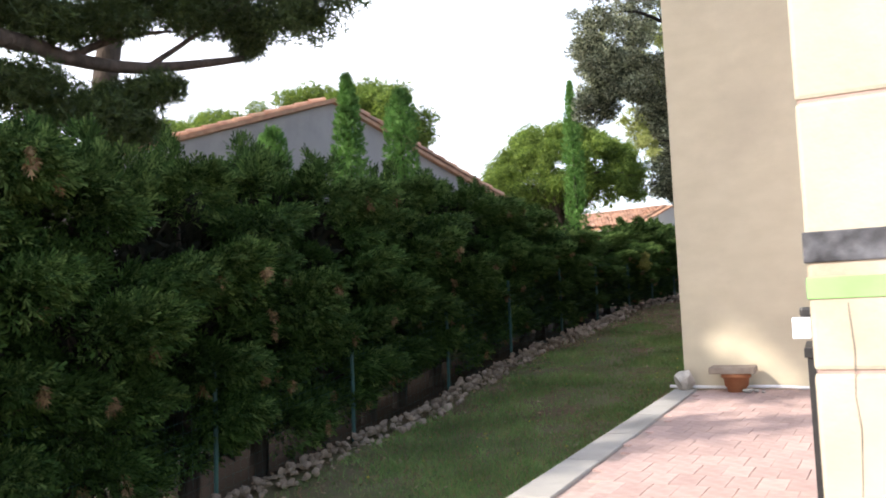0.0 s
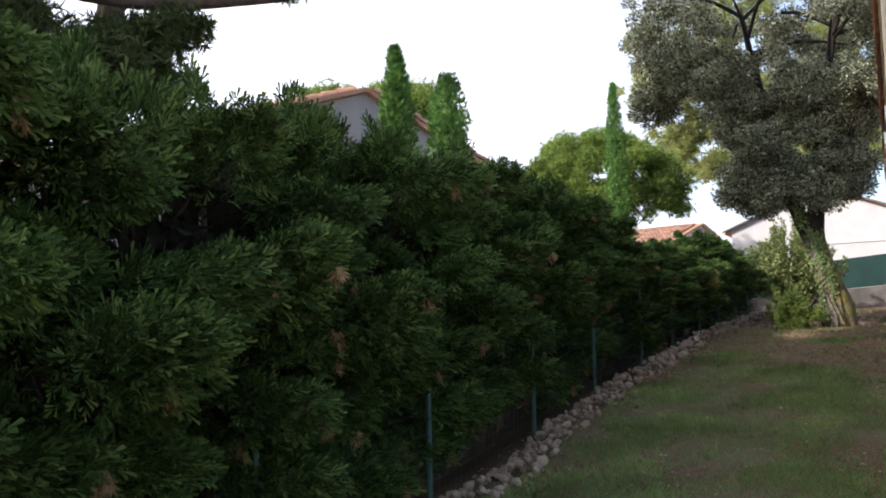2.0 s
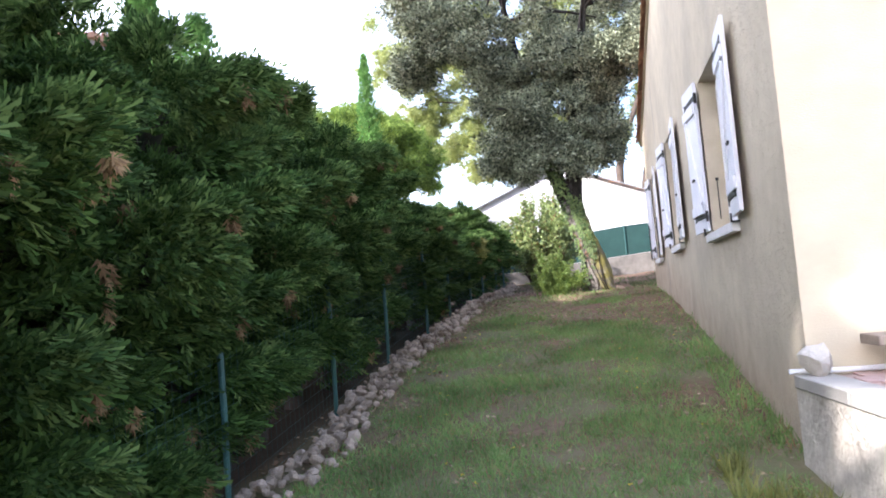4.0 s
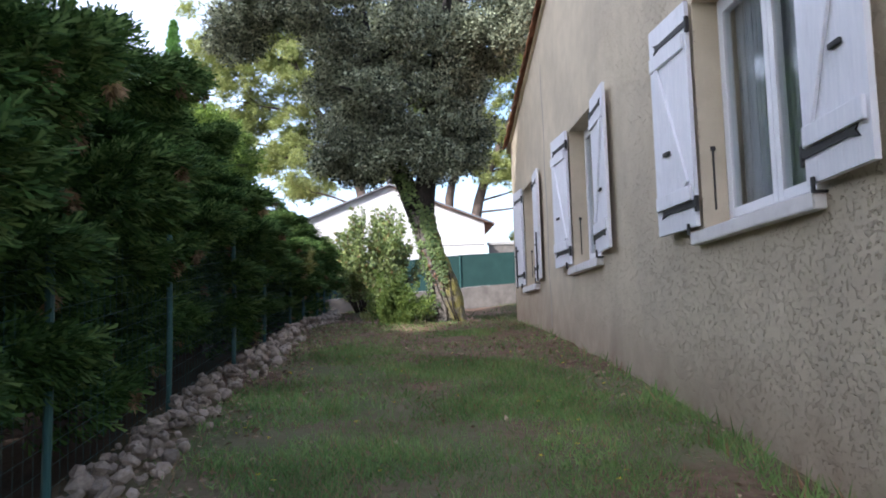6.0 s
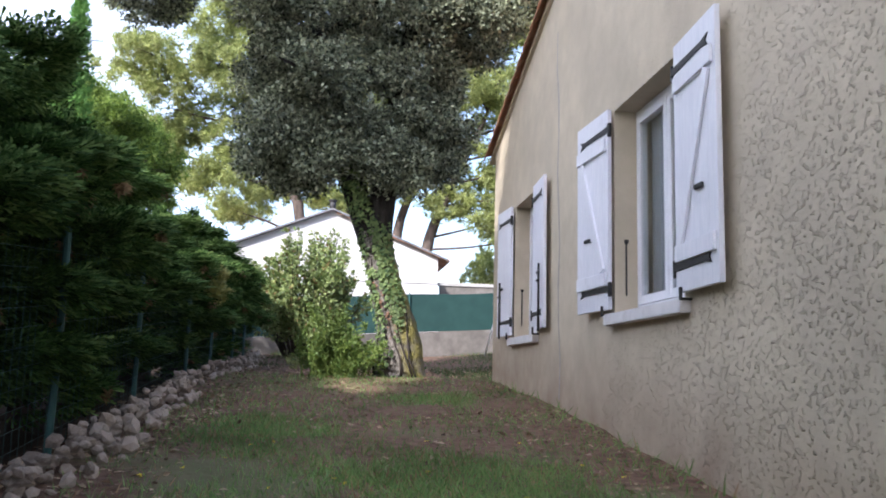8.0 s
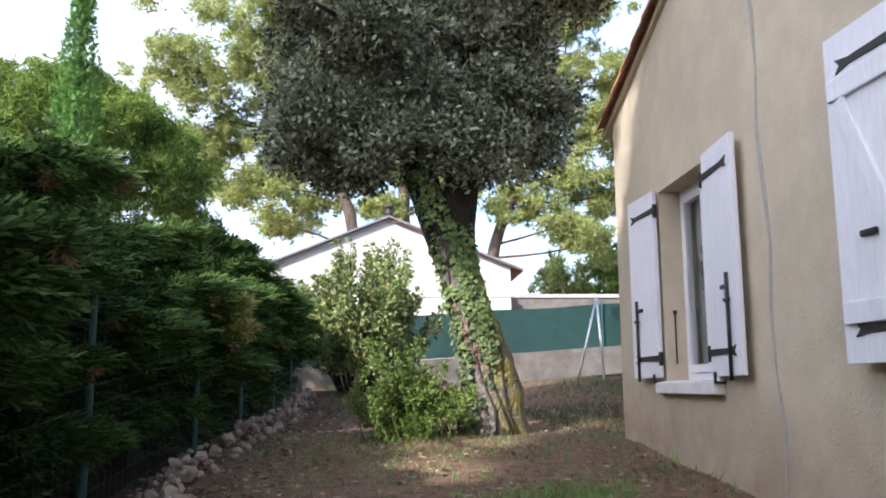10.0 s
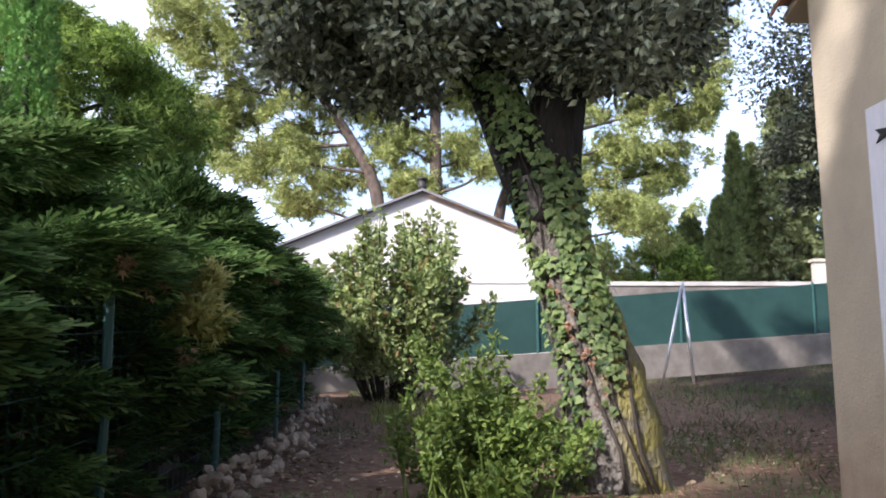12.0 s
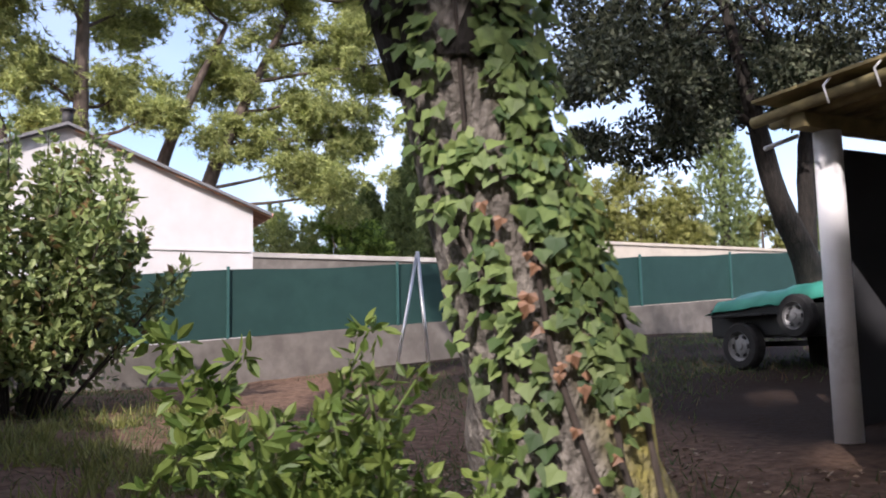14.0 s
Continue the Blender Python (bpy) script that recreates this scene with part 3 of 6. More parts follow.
def clumps_mesh(clumps, template, size, jitter=0.5, up=0.0, shell=0.5, spin=1.0, gaps=False, facing=0.0):
    """Clumps (centre, radii, count) of leaves as corners and triangles. facing: how far the leaves turn their faces outwards and up."""
    P, W, N = [], [], []
    for c, r, n in clumps:
        p, d = ball_points(n, c, r, shell)
        P.append(p)
        N.append(d)
        W.append(d + rng.normal(size=d.shape) * jitter + np.array([0, 0, up]))
    P, W, N = np.concatenate(P), np.concatenate(W), np.concatenate(N)
    # leaves on the sun's line to each place are dropped to light it
    if gaps:
        keep = np.ones(len(P), bool)
        s = np.array(sun_way)
        for g, r in GAPS:
            d = P - np.asarray(g)
            keep &= np.linalg.norm(d - np.outer(d @ s, s), axis=1) > r + 0.42 * size
        P, W, N = P[keep], W[keep], N[keep]
    flat = (N + np.array([0, 0, 0.5])) * facing * 1.6 if facing else None
    return scatter(P, W, size * rng.uniform(0.7, 1.25, len(P)), template, spin, flat)


def crown_clumps(centre, radii, n, clump, count, lower=-1.0, shell=0.72, seed=1, squash=0.75):
    """Clumps spread unevenly over an ellipsoid crown."""
    r = np.random.default_rng(seed)
    out = []
    while len(out) < n:
        d = r.normal(size=3)
        d /= np.linalg.norm(d)
        if d[2] < lower:
            continue
        k = shell + (1.02 - shell) * r.random()
        c = np.asarray(centre) + d * k * np.asarray(radii)
        s = clump * r.uniform(0.6, 1.35)
        out.append((c, (s, s, s * squash), int(count * (s / clump) ** 2)))
    return out


PROFILE = [(-60, -0.15), (2, -0.12), (3, -0.08), (6.5, 0.26), (9.0, 0.52), (11.5, 0.83), (14.1, 1.11), (17.5, 1.42), (20, 1.58), (23, 1.68), (28, 2.0), (34, 2.15), (400, 2.15)]


def ground_z(x, y):
    """Height of the ground: it climbs along the house and, past it, to the right."""
    z = np.interp(y, [a for a, b in PROFILE], [b for a, b in PROFILE])
    s = np.clip((np.asarray(y) - 19.0) / 3.0, 0, 1)
    bank = -0.12 * np.clip((-4.5 - np.asarray(x)) / 0.5, 0, 1)
    return z + 0.075 * np.clip(np.asarray(x) + 0.9, 0, 8) * s + bank

# ---- ground ----
def axis_steps(lo, hi, step, far):
    """Fine steps from lo to hi, growing outwards to far."""
    a = list(np.arange(lo, hi + 1e-6, step))
    s, v = step, hi
    while v < far:
        s *= 1.35
        v += s
        a.append(v)
    s, v = step, lo
    while v > -far:
        s *= 1.35
        v -= s
        a.insert(0, v)
    return np.array(a)


gx, gy = axis_steps(-6.0, 6.0, 0.16, 1500), axis_steps(0.0, 28.0, 0.16, 1500)
GX, GY = np.meshgrid(gx, gy)
GZ = ground_z(GX, GY)
rough = np.array([noise.noise(Vector((a * 1.1, b * 1.1, 0))) * 0.035 + noise.noise(Vector((a * 4.5, b * 4.5, 3))) * 0.014
                  for a, b in zip(GX.ravel(), GY.ravel())]).reshape(GX.shape)
GZ = GZ + rough * (np.abs(GX) < 40)
nx, ny = len(gx), len(gy)
idx = np.arange(nx * ny).reshape(ny, nx)
gf = np.stack([idx[:-1, :-1], idx[:-1, 1:], idx[1:, 1:], idx[1:, :-1]], -1).reshape(-1, 4)
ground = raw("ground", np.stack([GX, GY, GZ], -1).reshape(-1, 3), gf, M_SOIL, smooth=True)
tagged(ground, "sloping garden ground of thin grass and brown soil", "ground", kind="structure")

# ---- the house ----
WX, WT = -0.877, 0.30           # outer face of the window wall, its thickness
SY, NY, EX = 8.07, 20.12, 9.0   # front wall, back wall, far side wall
EAVE, PITCH, RIDGE_Y = 4.47, 0.287, 11.6
RIDGE_Z = EAVE + PITCH * (NY - RIDGE_Y)
FRONT_EAVE = RIDGE_Z - PITCH * (RIDGE_Y - SY)
OPENINGS = [(9.93, 11.42, 0.64, 2.04, 3.53), (14.19, 15.43, 0.64, 2.12, 3.62), (17.81, 18.87, 0.56, 2.085, 3.545)]   # along the wall, the shutters' width, sill, head

house = thing("house", (0, 0, 0), "beige rendered house with a gable wall of three shuttered windows", "house")
bm = bmesh.new()
edge = SY
for a, b, _, low, high in OPENINGS:
    box(bm, (WX, edge, -0.3), (WX + WT, a, EAVE))
    box(bm, (WX, a, -0.3), (WX + WT, b, low - 0.02))
    box(bm, (WX, a, high), (WX + WT, b, EAVE))
    edge = b
box(bm, (WX, edge, -0.3), (WX + WT, NY, EAVE))
prism(bm, [(SY, EAVE), (NY, EAVE), (RIDGE_Y, RIDGE_Z), (SY, FRONT_EAVE)], "x", WX, WX + WT)
bmesh.ops.remove_doubles(bm, verts=bm.verts, dist=0.0005)
part("gable_wall", bm, M_RENDER, house, "roughcast beige gable wall")
bm = bm_box((WX + 0.002, SY - 0.004, -0.3), (EX, SY + 0.3, FRONT_EAVE - 0.03))
CRACK_WIDTH = [0.012, 0.02, 0.03, 0.016, 0.024, 0.03, 0.02, 0.026, 0.014, 0.022, 0.018]
bm2 = bmesh.new()
rows = []
for k, w in enumerate(CRACK_WIDTH):
    y, z = 17.05 + 0.035 * math.sin(k * 1.9) - 0.01 * k, 4.9 - 0.345 * k
    rows.append([bm2.verts.new((WX - d, y + q * w, z)) for q, d in ((-1, 0.0005), (-0.5, 0.004), (0.5, 0.004), (1, 0.0005))])
for a, b in zip(rows, rows[1:]):
    for k in range(3):
        bm2.faces.new((a[k], a[k + 1], b[k + 1], b[k]))
bmesh.ops.recalc_face_normals(bm2, faces=bm2.faces)
part("wall_crack", bm2, M_MORTAR, house, "grey mortared crack down the gable wall")
part("front_wall", bm, M_RENDER_S, house, "smooth cream front wall")
part("back_wall", bm_box((WX + WT, NY - 0.3, 0.3), (EX, NY - 0.003, EAVE - 0.03)), M_RENDER, house)
part("side_wall", bm_box((EX, SY, -0.3), (EX + 0.3, NY, EAVE)), M_RENDER, house)
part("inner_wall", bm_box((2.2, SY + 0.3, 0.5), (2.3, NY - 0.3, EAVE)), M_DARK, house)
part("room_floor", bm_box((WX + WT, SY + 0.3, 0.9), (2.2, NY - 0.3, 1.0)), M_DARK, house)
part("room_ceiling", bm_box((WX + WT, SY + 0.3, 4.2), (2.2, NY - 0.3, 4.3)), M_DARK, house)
for a, b in (((SY - 0.04), RIDGE_Y), (RIDGE_Y, NY + 0.25)):
    za, zb = (RIDGE_Z - PITCH * abs(RIDGE_Y - w) for w in (a, b))
    bm = bmesh.new()
    prism(bm, [(a, za + 0.01), (b, zb + 0.01), (b, zb + 0.06), (a, za + 0.06)], "x", WX - 0.035, EX + 0.3)
    part("roof", bm, M_RENDER_S, house, "mortared roof edge")


def barrel_bm(length, r0=0.1, r1=0.085, thick=0.014, segs=6):
    """A half-round roof tile lying along y, its narrow end at y = length."""
    bm = bmesh.new()
    rings = []
    for y, r in ((0, r0), (length, r1)):
        for rr in (r, r - thick):
            rings.append([bm.verts.new((math.cos(math.pi * k / segs) * rr, y, math.sin(math.pi * k / segs) * rr)) for k in range(segs + 1)])
    o0, i0, o1, i1 = rings
    for k in range(segs):
        bm.faces.new((o0[k], o0[k + 1], o1[k + 1], o1[k]))
        bm.faces.new((i0[k + 1], i0[k], i1[k], i1[k + 1]))
        bm.faces.new((o0[k + 1], o0[k], i0[k], i0[k + 1]))
        bm.faces.new((o1[k], o1[k + 1], i1[k + 1], i1[k]))
    for e in (0, segs):
        bm.faces.new((o0[e], o1[e], i1[e], i0[e]))
    bmesh.ops.recalc_face_normals(bm, faces=bm.faces)
    return bm


def tile_rows(rows, columns, pitch_len=0.34, wide=0.2):
    """Corners and quads of a field of half-round tiles, in x (columns) and y (rows, climbing)."""
    segs = 5
    V, F = [], []
    for i in range(columns):
        for j in range(rows):
            r = random.Random(i * 977 + j)
            ox, oz = i * wide + r.uniform(-0.008, 0.008), 0.02 * 1 + r.uniform(0, 0.008)
            s = len(V)
            for y, rr in ((j * pitch_len - 0.05, wide * 0.52), ((j + 1) * pitch_len, wide * 0.44)):
                for k in range(segs + 1):
                    a = math.pi * k / segs
                    V.append((ox + math.cos(a) * rr, y, oz + math.sin(a) * rr - (0.0 if y > j * pitch_len else -0.02)))
            for k in range(segs):
                F.append((s + k, s + k + 1, s + segs + 2 + k, s + segs + 1 + k))
    return V, F


slope = math.degrees(math.atan(PITCH))
tile_me = None
for side, (y0, run, turn) in enumerate(((NY + 0.25, NY + 0.25 - RIDGE_Y, 180), (SY - 0.04, RIDGE_Y - SY + 0.04, 0))):
    count = int(run / math.cos(math.atan(PITCH)) / 0.34)
    for row in range(2):
        for i in range(count):
            if tile_me is None:
                tile_me = barrel_bm(0.42)
                first = part("roof_tile", tile_me, M_TILE, house)
                ob = first
                tile_me = first.data
            else:
                ob = new("roof_tile", tile_me)
                ob.parent = house
            k = i * 0.34
            sgn = -1 if turn == 180 else 1
            y = y0 + sgn * k * math.cos(math.atan(PITCH))
            ob.matrix_basis = pose(WX - 0.02 + row * 0.2, y, RIDGE_Z - PITCH * abs(RIDGE_Y - y) + 0.05, slope, 0, turn)
    V, F = tile_rows(count, 46)
    ob = raw("roof_tiles", V, F, M_TILES, house, smooth=True)
    ob["kind"] = "stuff"
    shift = 0.36 if turn == 0 else 0.36 + 45 * 0.2
    ob.matrix_basis = pose(WX + shift, y0, RIDGE_Z - PITCH * abs(RIDGE_Y - y0) + 0.04, slope, 0, turn)


# ---- windows and shutters ----
def shutter(at, width, height, hinge_low, angle, plain=False):
    """A board shutter with ledges, brace and strap hinges, lying back against the wall. hinge_low: its hinge is at its lower y."""
    sh = thing("window_shutter", at, "white board shutter with black strap hinges folded against the wall", "shutter", "house window shutters", rot=angle)
    s = 1 if hinge_low else -1
    n = 5
    bw = width / n
    for i in range(n):
        a, b = sorted((s * i * bw, s * (i + 1) * bw))
        part("board", bm_box((-0.03, a + 0.0006, 0), (0, b - 0.0006, height), 0.0012), M_WHITE, sh)
    for z in () if plain else (0.17, height - 0.31):
        a, b = sorted((s * 0.03, s * (width - 0.03)))
        part("ledge", bm_box((-0.052, a, z), (-0.0305, b, z + 0.1), 0.006), M_WHITE, sh)
    lo, hi = Vector((0, s * 0.09, 0.27)), Vector((0, s * (width - 0.1), height - 0.31))
    ang = math.atan2(hi.z - lo.z, hi.y - lo.y)
    ln = (hi - lo).length
    m = Matrix.Translation((lo + hi) / 2) @ Matrix.Rotation(ang, 4, "X")
    if plain:
        q = s * width * 0.72
        bolt = part("bolt", limbs_bm([([(-0.045, q, -0.03), (-0.045, q, 0.62)], [0.011, 0.011])], 8), M_IRON, sh, "long black iron bolt")
        part("bolt_handle", bm_box((-0.07, q - 0.045, 0.44), (-0.04, q + 0.012, 0.462), 0.006), M_IRON, bolt)
    else:
        part("brace", bm_box((-0.05, -ln / 2 + 0.01, -0.042), (-0.0308, ln / 2 - 0.01, 0.042), 0.005, m), M_WHITE, sh)
    for z in (0.125, height - 0.18):
        a, b = sorted((s * -0.02, s * width * 0.86))
        bm = bmesh.new()
        hinge_end, tail = (a, b) if s > 0 else (b, a)
        prism(bm, [(hinge_end, z), (tail - s * 0.1, z + 0.006), (tail, z - 0.012), (tail - s * 0.035, z + 0.022), (tail, z + 0.056), (tail - s * 0.1, z + 0.039), (hinge_end, z + 0.045)], "x", -0.038, -0.0305)
        hg = part("strap_hinge", bm, M_IRON, sh, "black iron strap hinge with a fishtail end")
        part("pin", bm_box((-0.04, min(a, a + s * 0.0) - 0.012, z - 0.035) if s > 0 else (-0.04, b - 0.012, z - 0.035), (-0.012, (a if s > 0 else b) + 0.014, z + 0.07), 0.006), M_IRON, hg)
    a = s * width * 0.62
    part("latch", bm_box((-0.05, a - 0.055, height * 0.36), (-0.0306, a + 0.055, height * 0.36 + 0.028), 0.008), M_IRON, sh, "black iron latch")
    return sh


def curtain_bm(y0, y1, z0, z1, x, parted=False):
    """A net curtain in soft folds; parted: pulled aside in one place, where the dark room shows."""
    bm = bmesh.new()
    n, levels = 60, 24 if parted else 1
    rows = []
    for z in (z0 + (z1 - z0) * q / levels for q in range(levels + 1)):
        rows.append([bm.verts.new((x + 0.018 * math.sin(i * 1.15) + 0.008 * math.sin(i * 2.9 + 1), y0 + (y1 - y0) * i / n, z)) for i in range(n + 1)])
    for q in range(levels):
        for i in range(n):
            y, z = y0 + (y1 - y0) * (i + 0.5) / n, z0 + (z1 - z0) * (q + 0.5) / levels
            if not (parted and abs(y - (y1 - 0.12)) / 0.085 + abs(z - (z0 + 0.78)) / 0.19 < 1):
                bm.faces.new((rows[q][i], rows[q][i + 1], rows[q + 1][i + 1], rows[q + 1][i]))
    for f in bm.faces:
        f.smooth = True
    return bm


def window(k, y0, y1, sill, head):
    """A two-leaf white window deep in its opening, with a net curtain behind."""
    w = thing("window_%d" % k, (0, 0, 0), "white framed two-leaf window with net curtain behind", "window", kind="structure")
    x0, x1, mid = WX + 0.17, WX + 0.23, (y0 + y1) / 2
    z0, z1 = sill + 0.0, head - 0.002
    bm = bmesh.new()
    box(bm, (x0, y0, z0), (x1, y0 + 0.05, z1), 0.004)
    box(bm, (x0, y1 - 0.05, z0), (x1, y1, z1), 0.004)
    box(bm, (x0, y0 + 0.05, z1 - 0.05), (x1, y1 - 0.05, z1), 0.004)
    box(bm, (x0, y0 + 0.05, z0), (x1, y1 - 0.05, z0 + 0.05), 0.004)
    part("window_frame", bm, M_PVC, w)
    for a, b in ((y0 + 0.052, mid - 0.004), (mid + 0.004, y1 - 0.052)):
        bm = bmesh.new()
        f = 0.06
        xa, xb = x0 - 0.014, x1 - 0.012
        box(bm, (xa, a, z0 + 0.052), (xb, a + f, z1 - 0.052), 0.006)
        box(bm, (xa, b - f, z0 + 0.052), (xb, b, z1 - 0.052), 0.006)
        box(bm, (xa, a + f, z1 - 0.052 - f), (xb, b - f, z1 - 0.052), 0.006)
        box(bm, (xa, a + f, z0 + 0.052), (xb, b - f, z0 + 0.052 + f), 0.006)
        sash = part("sash", bm, M_PVC, w)
        pane = part("pane", bm_box((xa + 0.02, a + f, z0 + 0.052 + f), (xa + 0.026, b - f, z1 - 0.052 - f)), M_GLASS, sash)
        pane.visible_shadow = False
        part("curtain", curtain_bm(a, b, z0 + 0.05, z1 - 0.05, x1 + 0.05, k == 3 and b > mid + 0.1), M_CURTAIN, w, "white net curtain")
    bm = bmesh.new()
    prism(bm, [(WX - 0.065, sill - 0.1), (WX + 0.2, sill - 0.1), (WX + 0.2, sill + 0.0), (WX + 0.02, sill - 0.006), (WX - 0.065, sill - 0.02)], "y", y0 - 0.085, y1 + 0.085)
    bmesh.ops.bevel(bm, geom=bm.edges[:], offset=0.006, segments=2, affect="EDGES")
    part("window_sill", bm, M_SILL, w, "thick painted sill")
    # shutter catch rod on the reveal, and stops below
    bm = bmesh.new()
    box(bm, (WX + 0.08, y1 - 0.012, sill + 0.12), (WX + 0.09, y1 - 0.001, sill + 0.52))
    box(bm, (WX + 0.07, y1 - 0.02, sill + 0.5), (WX + 0.1, y1 - 0.001, sill + 0.53), 0.004)
    part("shutter_bar", bm, M_IRON, w, "black iron shutter bar")
    for y in (y0 - 0.1, y1 + 0.1):
        bm = bmesh.new()
        box(bm, (WX - 0.07, y - 0.008, sill - 0.03), (WX + 0.0, y + 0.008, sill - 0.015), 0.003)
        box(bm, (WX - 0.075, y - 0.012, sill - 0.03), (WX - 0.06, y + 0.012, sill + 0.045), 0.004)
        part("shutter_stop", bm, M_IRON, w, "black iron shutter stop")


for k, (a, b, sw, low, high) in enumerate(OPENINGS):
    window(k + 1, a, b, low, high)
    h = high - low - 0.005
    shutter((WX - 0.02, a - 0.004, low + 0.018), sw, h, False, -3.0, k == 2)
    shutter((WX - 0.02, b + 0.004, low + 0.018), sw, h, True, 4.0, k == 2)

# ---- terrace ----
TZ = 0.95
def edge_x(y):
    """The terrace's free edge, slightly askew to the house."""
    return -0.955 + 0.062 * (8.07 - y)


terrace = thing("terrace", (0, 0, 0), "raised terrace of pink pavers with a pale concrete edge", "terrace", kind="structure")
bm = bmesh.new()
v = [(edge_x(8.066), 8.066), (edge_x(2.6), 2.6), (edge_x(2.6), -7.0), (9.0, -7.0), (9.0, 8.066)]
top = [bm.verts.new((a, b, TZ - 0.025)) for a, b in v]
low = [bm.verts.new((a, b, -0.5)) for a, b in v]
bm.faces.new(top)
bm.faces.new(low[::-1])
for i in range(5):
    j = (i + 1) % 5
    bm.faces.new((top[i], low[i], low[j], top[j]))
bmesh.ops.recalc_face_normals(bm, faces=bm.faces)
part("terrace_slab", bm, M_LIMEWASH, terrace, "limewashed masonry terrace side")
bm = bmesh.new()
bm.faces.new([bm.verts.new((a + (0.1 if a < 5 else -0.1), b + (0.1 if b < 0 else -0.02), TZ - 0.012)) for a, b in v])
part("paver_bed", bm, M_JOINT, terrace, "pinkish sand joints")
for i in range(6):
    a, b = 8.05 - i * 0.92, 8.05 - (i + 1) * 0.92 + 0.012
    bm = bmesh.new()
    q = [(edge_x(a) - 0.012, a), (edge_x(b) - 0.012, b), (edge_x(b) + 0.19, b), (edge_x(a) + 0.19, a)]
    up = [bm.verts.new((x, y, TZ + 0.006)) for x, y in q]
    dn = [bm.verts.new((x, y, TZ - 0.07)) for x, y in q]
    bm.faces.new(up[::-1])
    bm.faces.new(dn)
    for k in range(4):
        bm.faces.new((up[k], up[(k + 1) % 4], dn[(k + 1) % 4], dn[k]))
    bmesh.ops.recalc_face_normals(bm, faces=bm.faces)
    bmesh.ops.bevel(bm, geom=bm.edges[:], offset=0.006, segments=1, affect="EDGES")
    part("edging_slab", bm, M_CONC, terrace, "pale concrete edging slab")

# ---- pillar at the start ----
pillar = thing("porch_pillar", (0, 0, 0), "square cream block pillar with a black band and pale green tape", "pillar")
for i in range(4):
    z = TZ - 0.02 + i * 0.7
    part("block", bm_box((0.77, 2.16, z), (1.15, 2.54, z + 0.692), 0.012), M_PILLAR, pillar)
part("joint", bm_box((0.777, 2.167, TZ - 0.02), (1.143, 2.533, TZ + 2.78)), M_JOINT, pillar)
part("black_band", bm_box((0.764, 2.154, 1.905), (1.156, 2.546, 1.985), 0.004), M_TAPE, pillar, "peeling black tape band")
part("green_tape", bm_box((0.766, 2.156, 1.812), (1.154, 2.544, 1.868), 0.003), M_GREENTAPE, pillar, "pale green tape band")

part("crack", limbs_bm([([(0.86, 2.1595, 1.80), (0.868, 2.1595, 1.68), (0.862, 2.1595, 1.57), (0.87, 2.1595, 1.48), (0.861, 2.1595, 1.32), (0.868, 2.1595, 1.1)], [0.0012, 0.0016, 0.0009, 0.0015, 0.001, 0.0006])], 5), M_CRACK, pillar, "dark hairline crack")

# ---- what stands on the terrace ----
def griddle():
    g = thing("gas_griddle", (0.64, 3.41, TZ), "white table-top gas griddle on a black steel stand", "griddle", rot=4)
    for x in (0.0, 0.52):
        for y in (0.0, 0.42):
            part("leg", bm_box((x, y, 0), (x + 0.035, y + 0.035, 0.62), 0.003), M_STEEL, g, "black steel leg")
    part("shelf", bm_box((-0.01, -0.01, 0.6205), (0.565, 0.465, 0.66), 0.004), M_STEEL, g, "black steel top")
    part("base", bm_box((0.06, 0.04, 0.661), (0.54, 0.42, 0.70), 0.004), M_STEEL, g)
    part("body", bm_box((0.04, 0.02, 0.701), (0.55, 0.44, 0.86), 0.012), M_PLASTIC, g, "white enamelled body")
    bm = bmesh.new()
    prism(bm, [(0.04, 0.875), (0.10, 0.93), (0.5, 0.94), (0.55, 0.875)], "y", 0.03, 0.43)
    part("lid", bm, M_LEAD, g, "grey lid")
    part("rim", bm_box((0.03, 0.012, 0.86), (0.56, 0.45, 0.876), 0.003), M_STEEL, g)
    part("grease_tray", bm_box((-0.05, 0.06, 0.69), (0.02, 0.17, 0.775), 0.006), M_PLASTIC, g, "white grease tray")
    part("knob", bm_box((-0.02, 0.08, 0.776), (0.03, 0.14, 0.815), 0.012), M_STEEL, g, "black knob")


griddle()


def stone_bm(seed, r=1.0, cuts=1):
    """An angular rubble stone about one unit across."""
    bm = bmesh.new()
    bmesh.ops.create_icosphere(bm, subdivisions=cuts, radius=0.5)
    rr = random.Random(seed)
    off = Vector((rr.uniform(0, 50), rr.uniform(0, 50), 0))
    planes = [Vector((rr.uniform(-1, 1), rr.uniform(-1, 1), rr.uniform(-1, 1))).normalized() for _ in range(7)]
    for v in bm.verts:
        k = 1 + 0.35 * noise.noise(v.co * 2.2 + off)
        co = v.co * k
        for p in planes:
            h = co.dot(p)
            if h > 0.34:
                co -= p * (h - 0.34)
        v.co = co * r
    return bm


pot = thing("flower_pot", (-0.37, 7.83, TZ), "terracotta flower pot with a stone slab laid over it", "flower pot")
bm = bmesh.new()
prof = [(0.075, 0.0), (0.115, 0.13), (0.13, 0.13), (0.13, 0.165), (0.115, 0.165), (0.1, 0.05), (0.0, 0.05)]
ring = []
for r, z in prof:
    ring.append([bm.verts.new((r * math.cos(2 * math.pi * k / 20), r * math.sin(2 * math.pi * k / 20), z)) for k in range(20)])
for a, b in zip(ring, ring[1:]):
    for k in range(20):
        bm.faces.new((a[k], a[(k + 1) % 20], b[(k + 1) % 20], b[k]))
bm.faces.new(ring[0][::-1])
for f in bm.faces:
    f.smooth = True
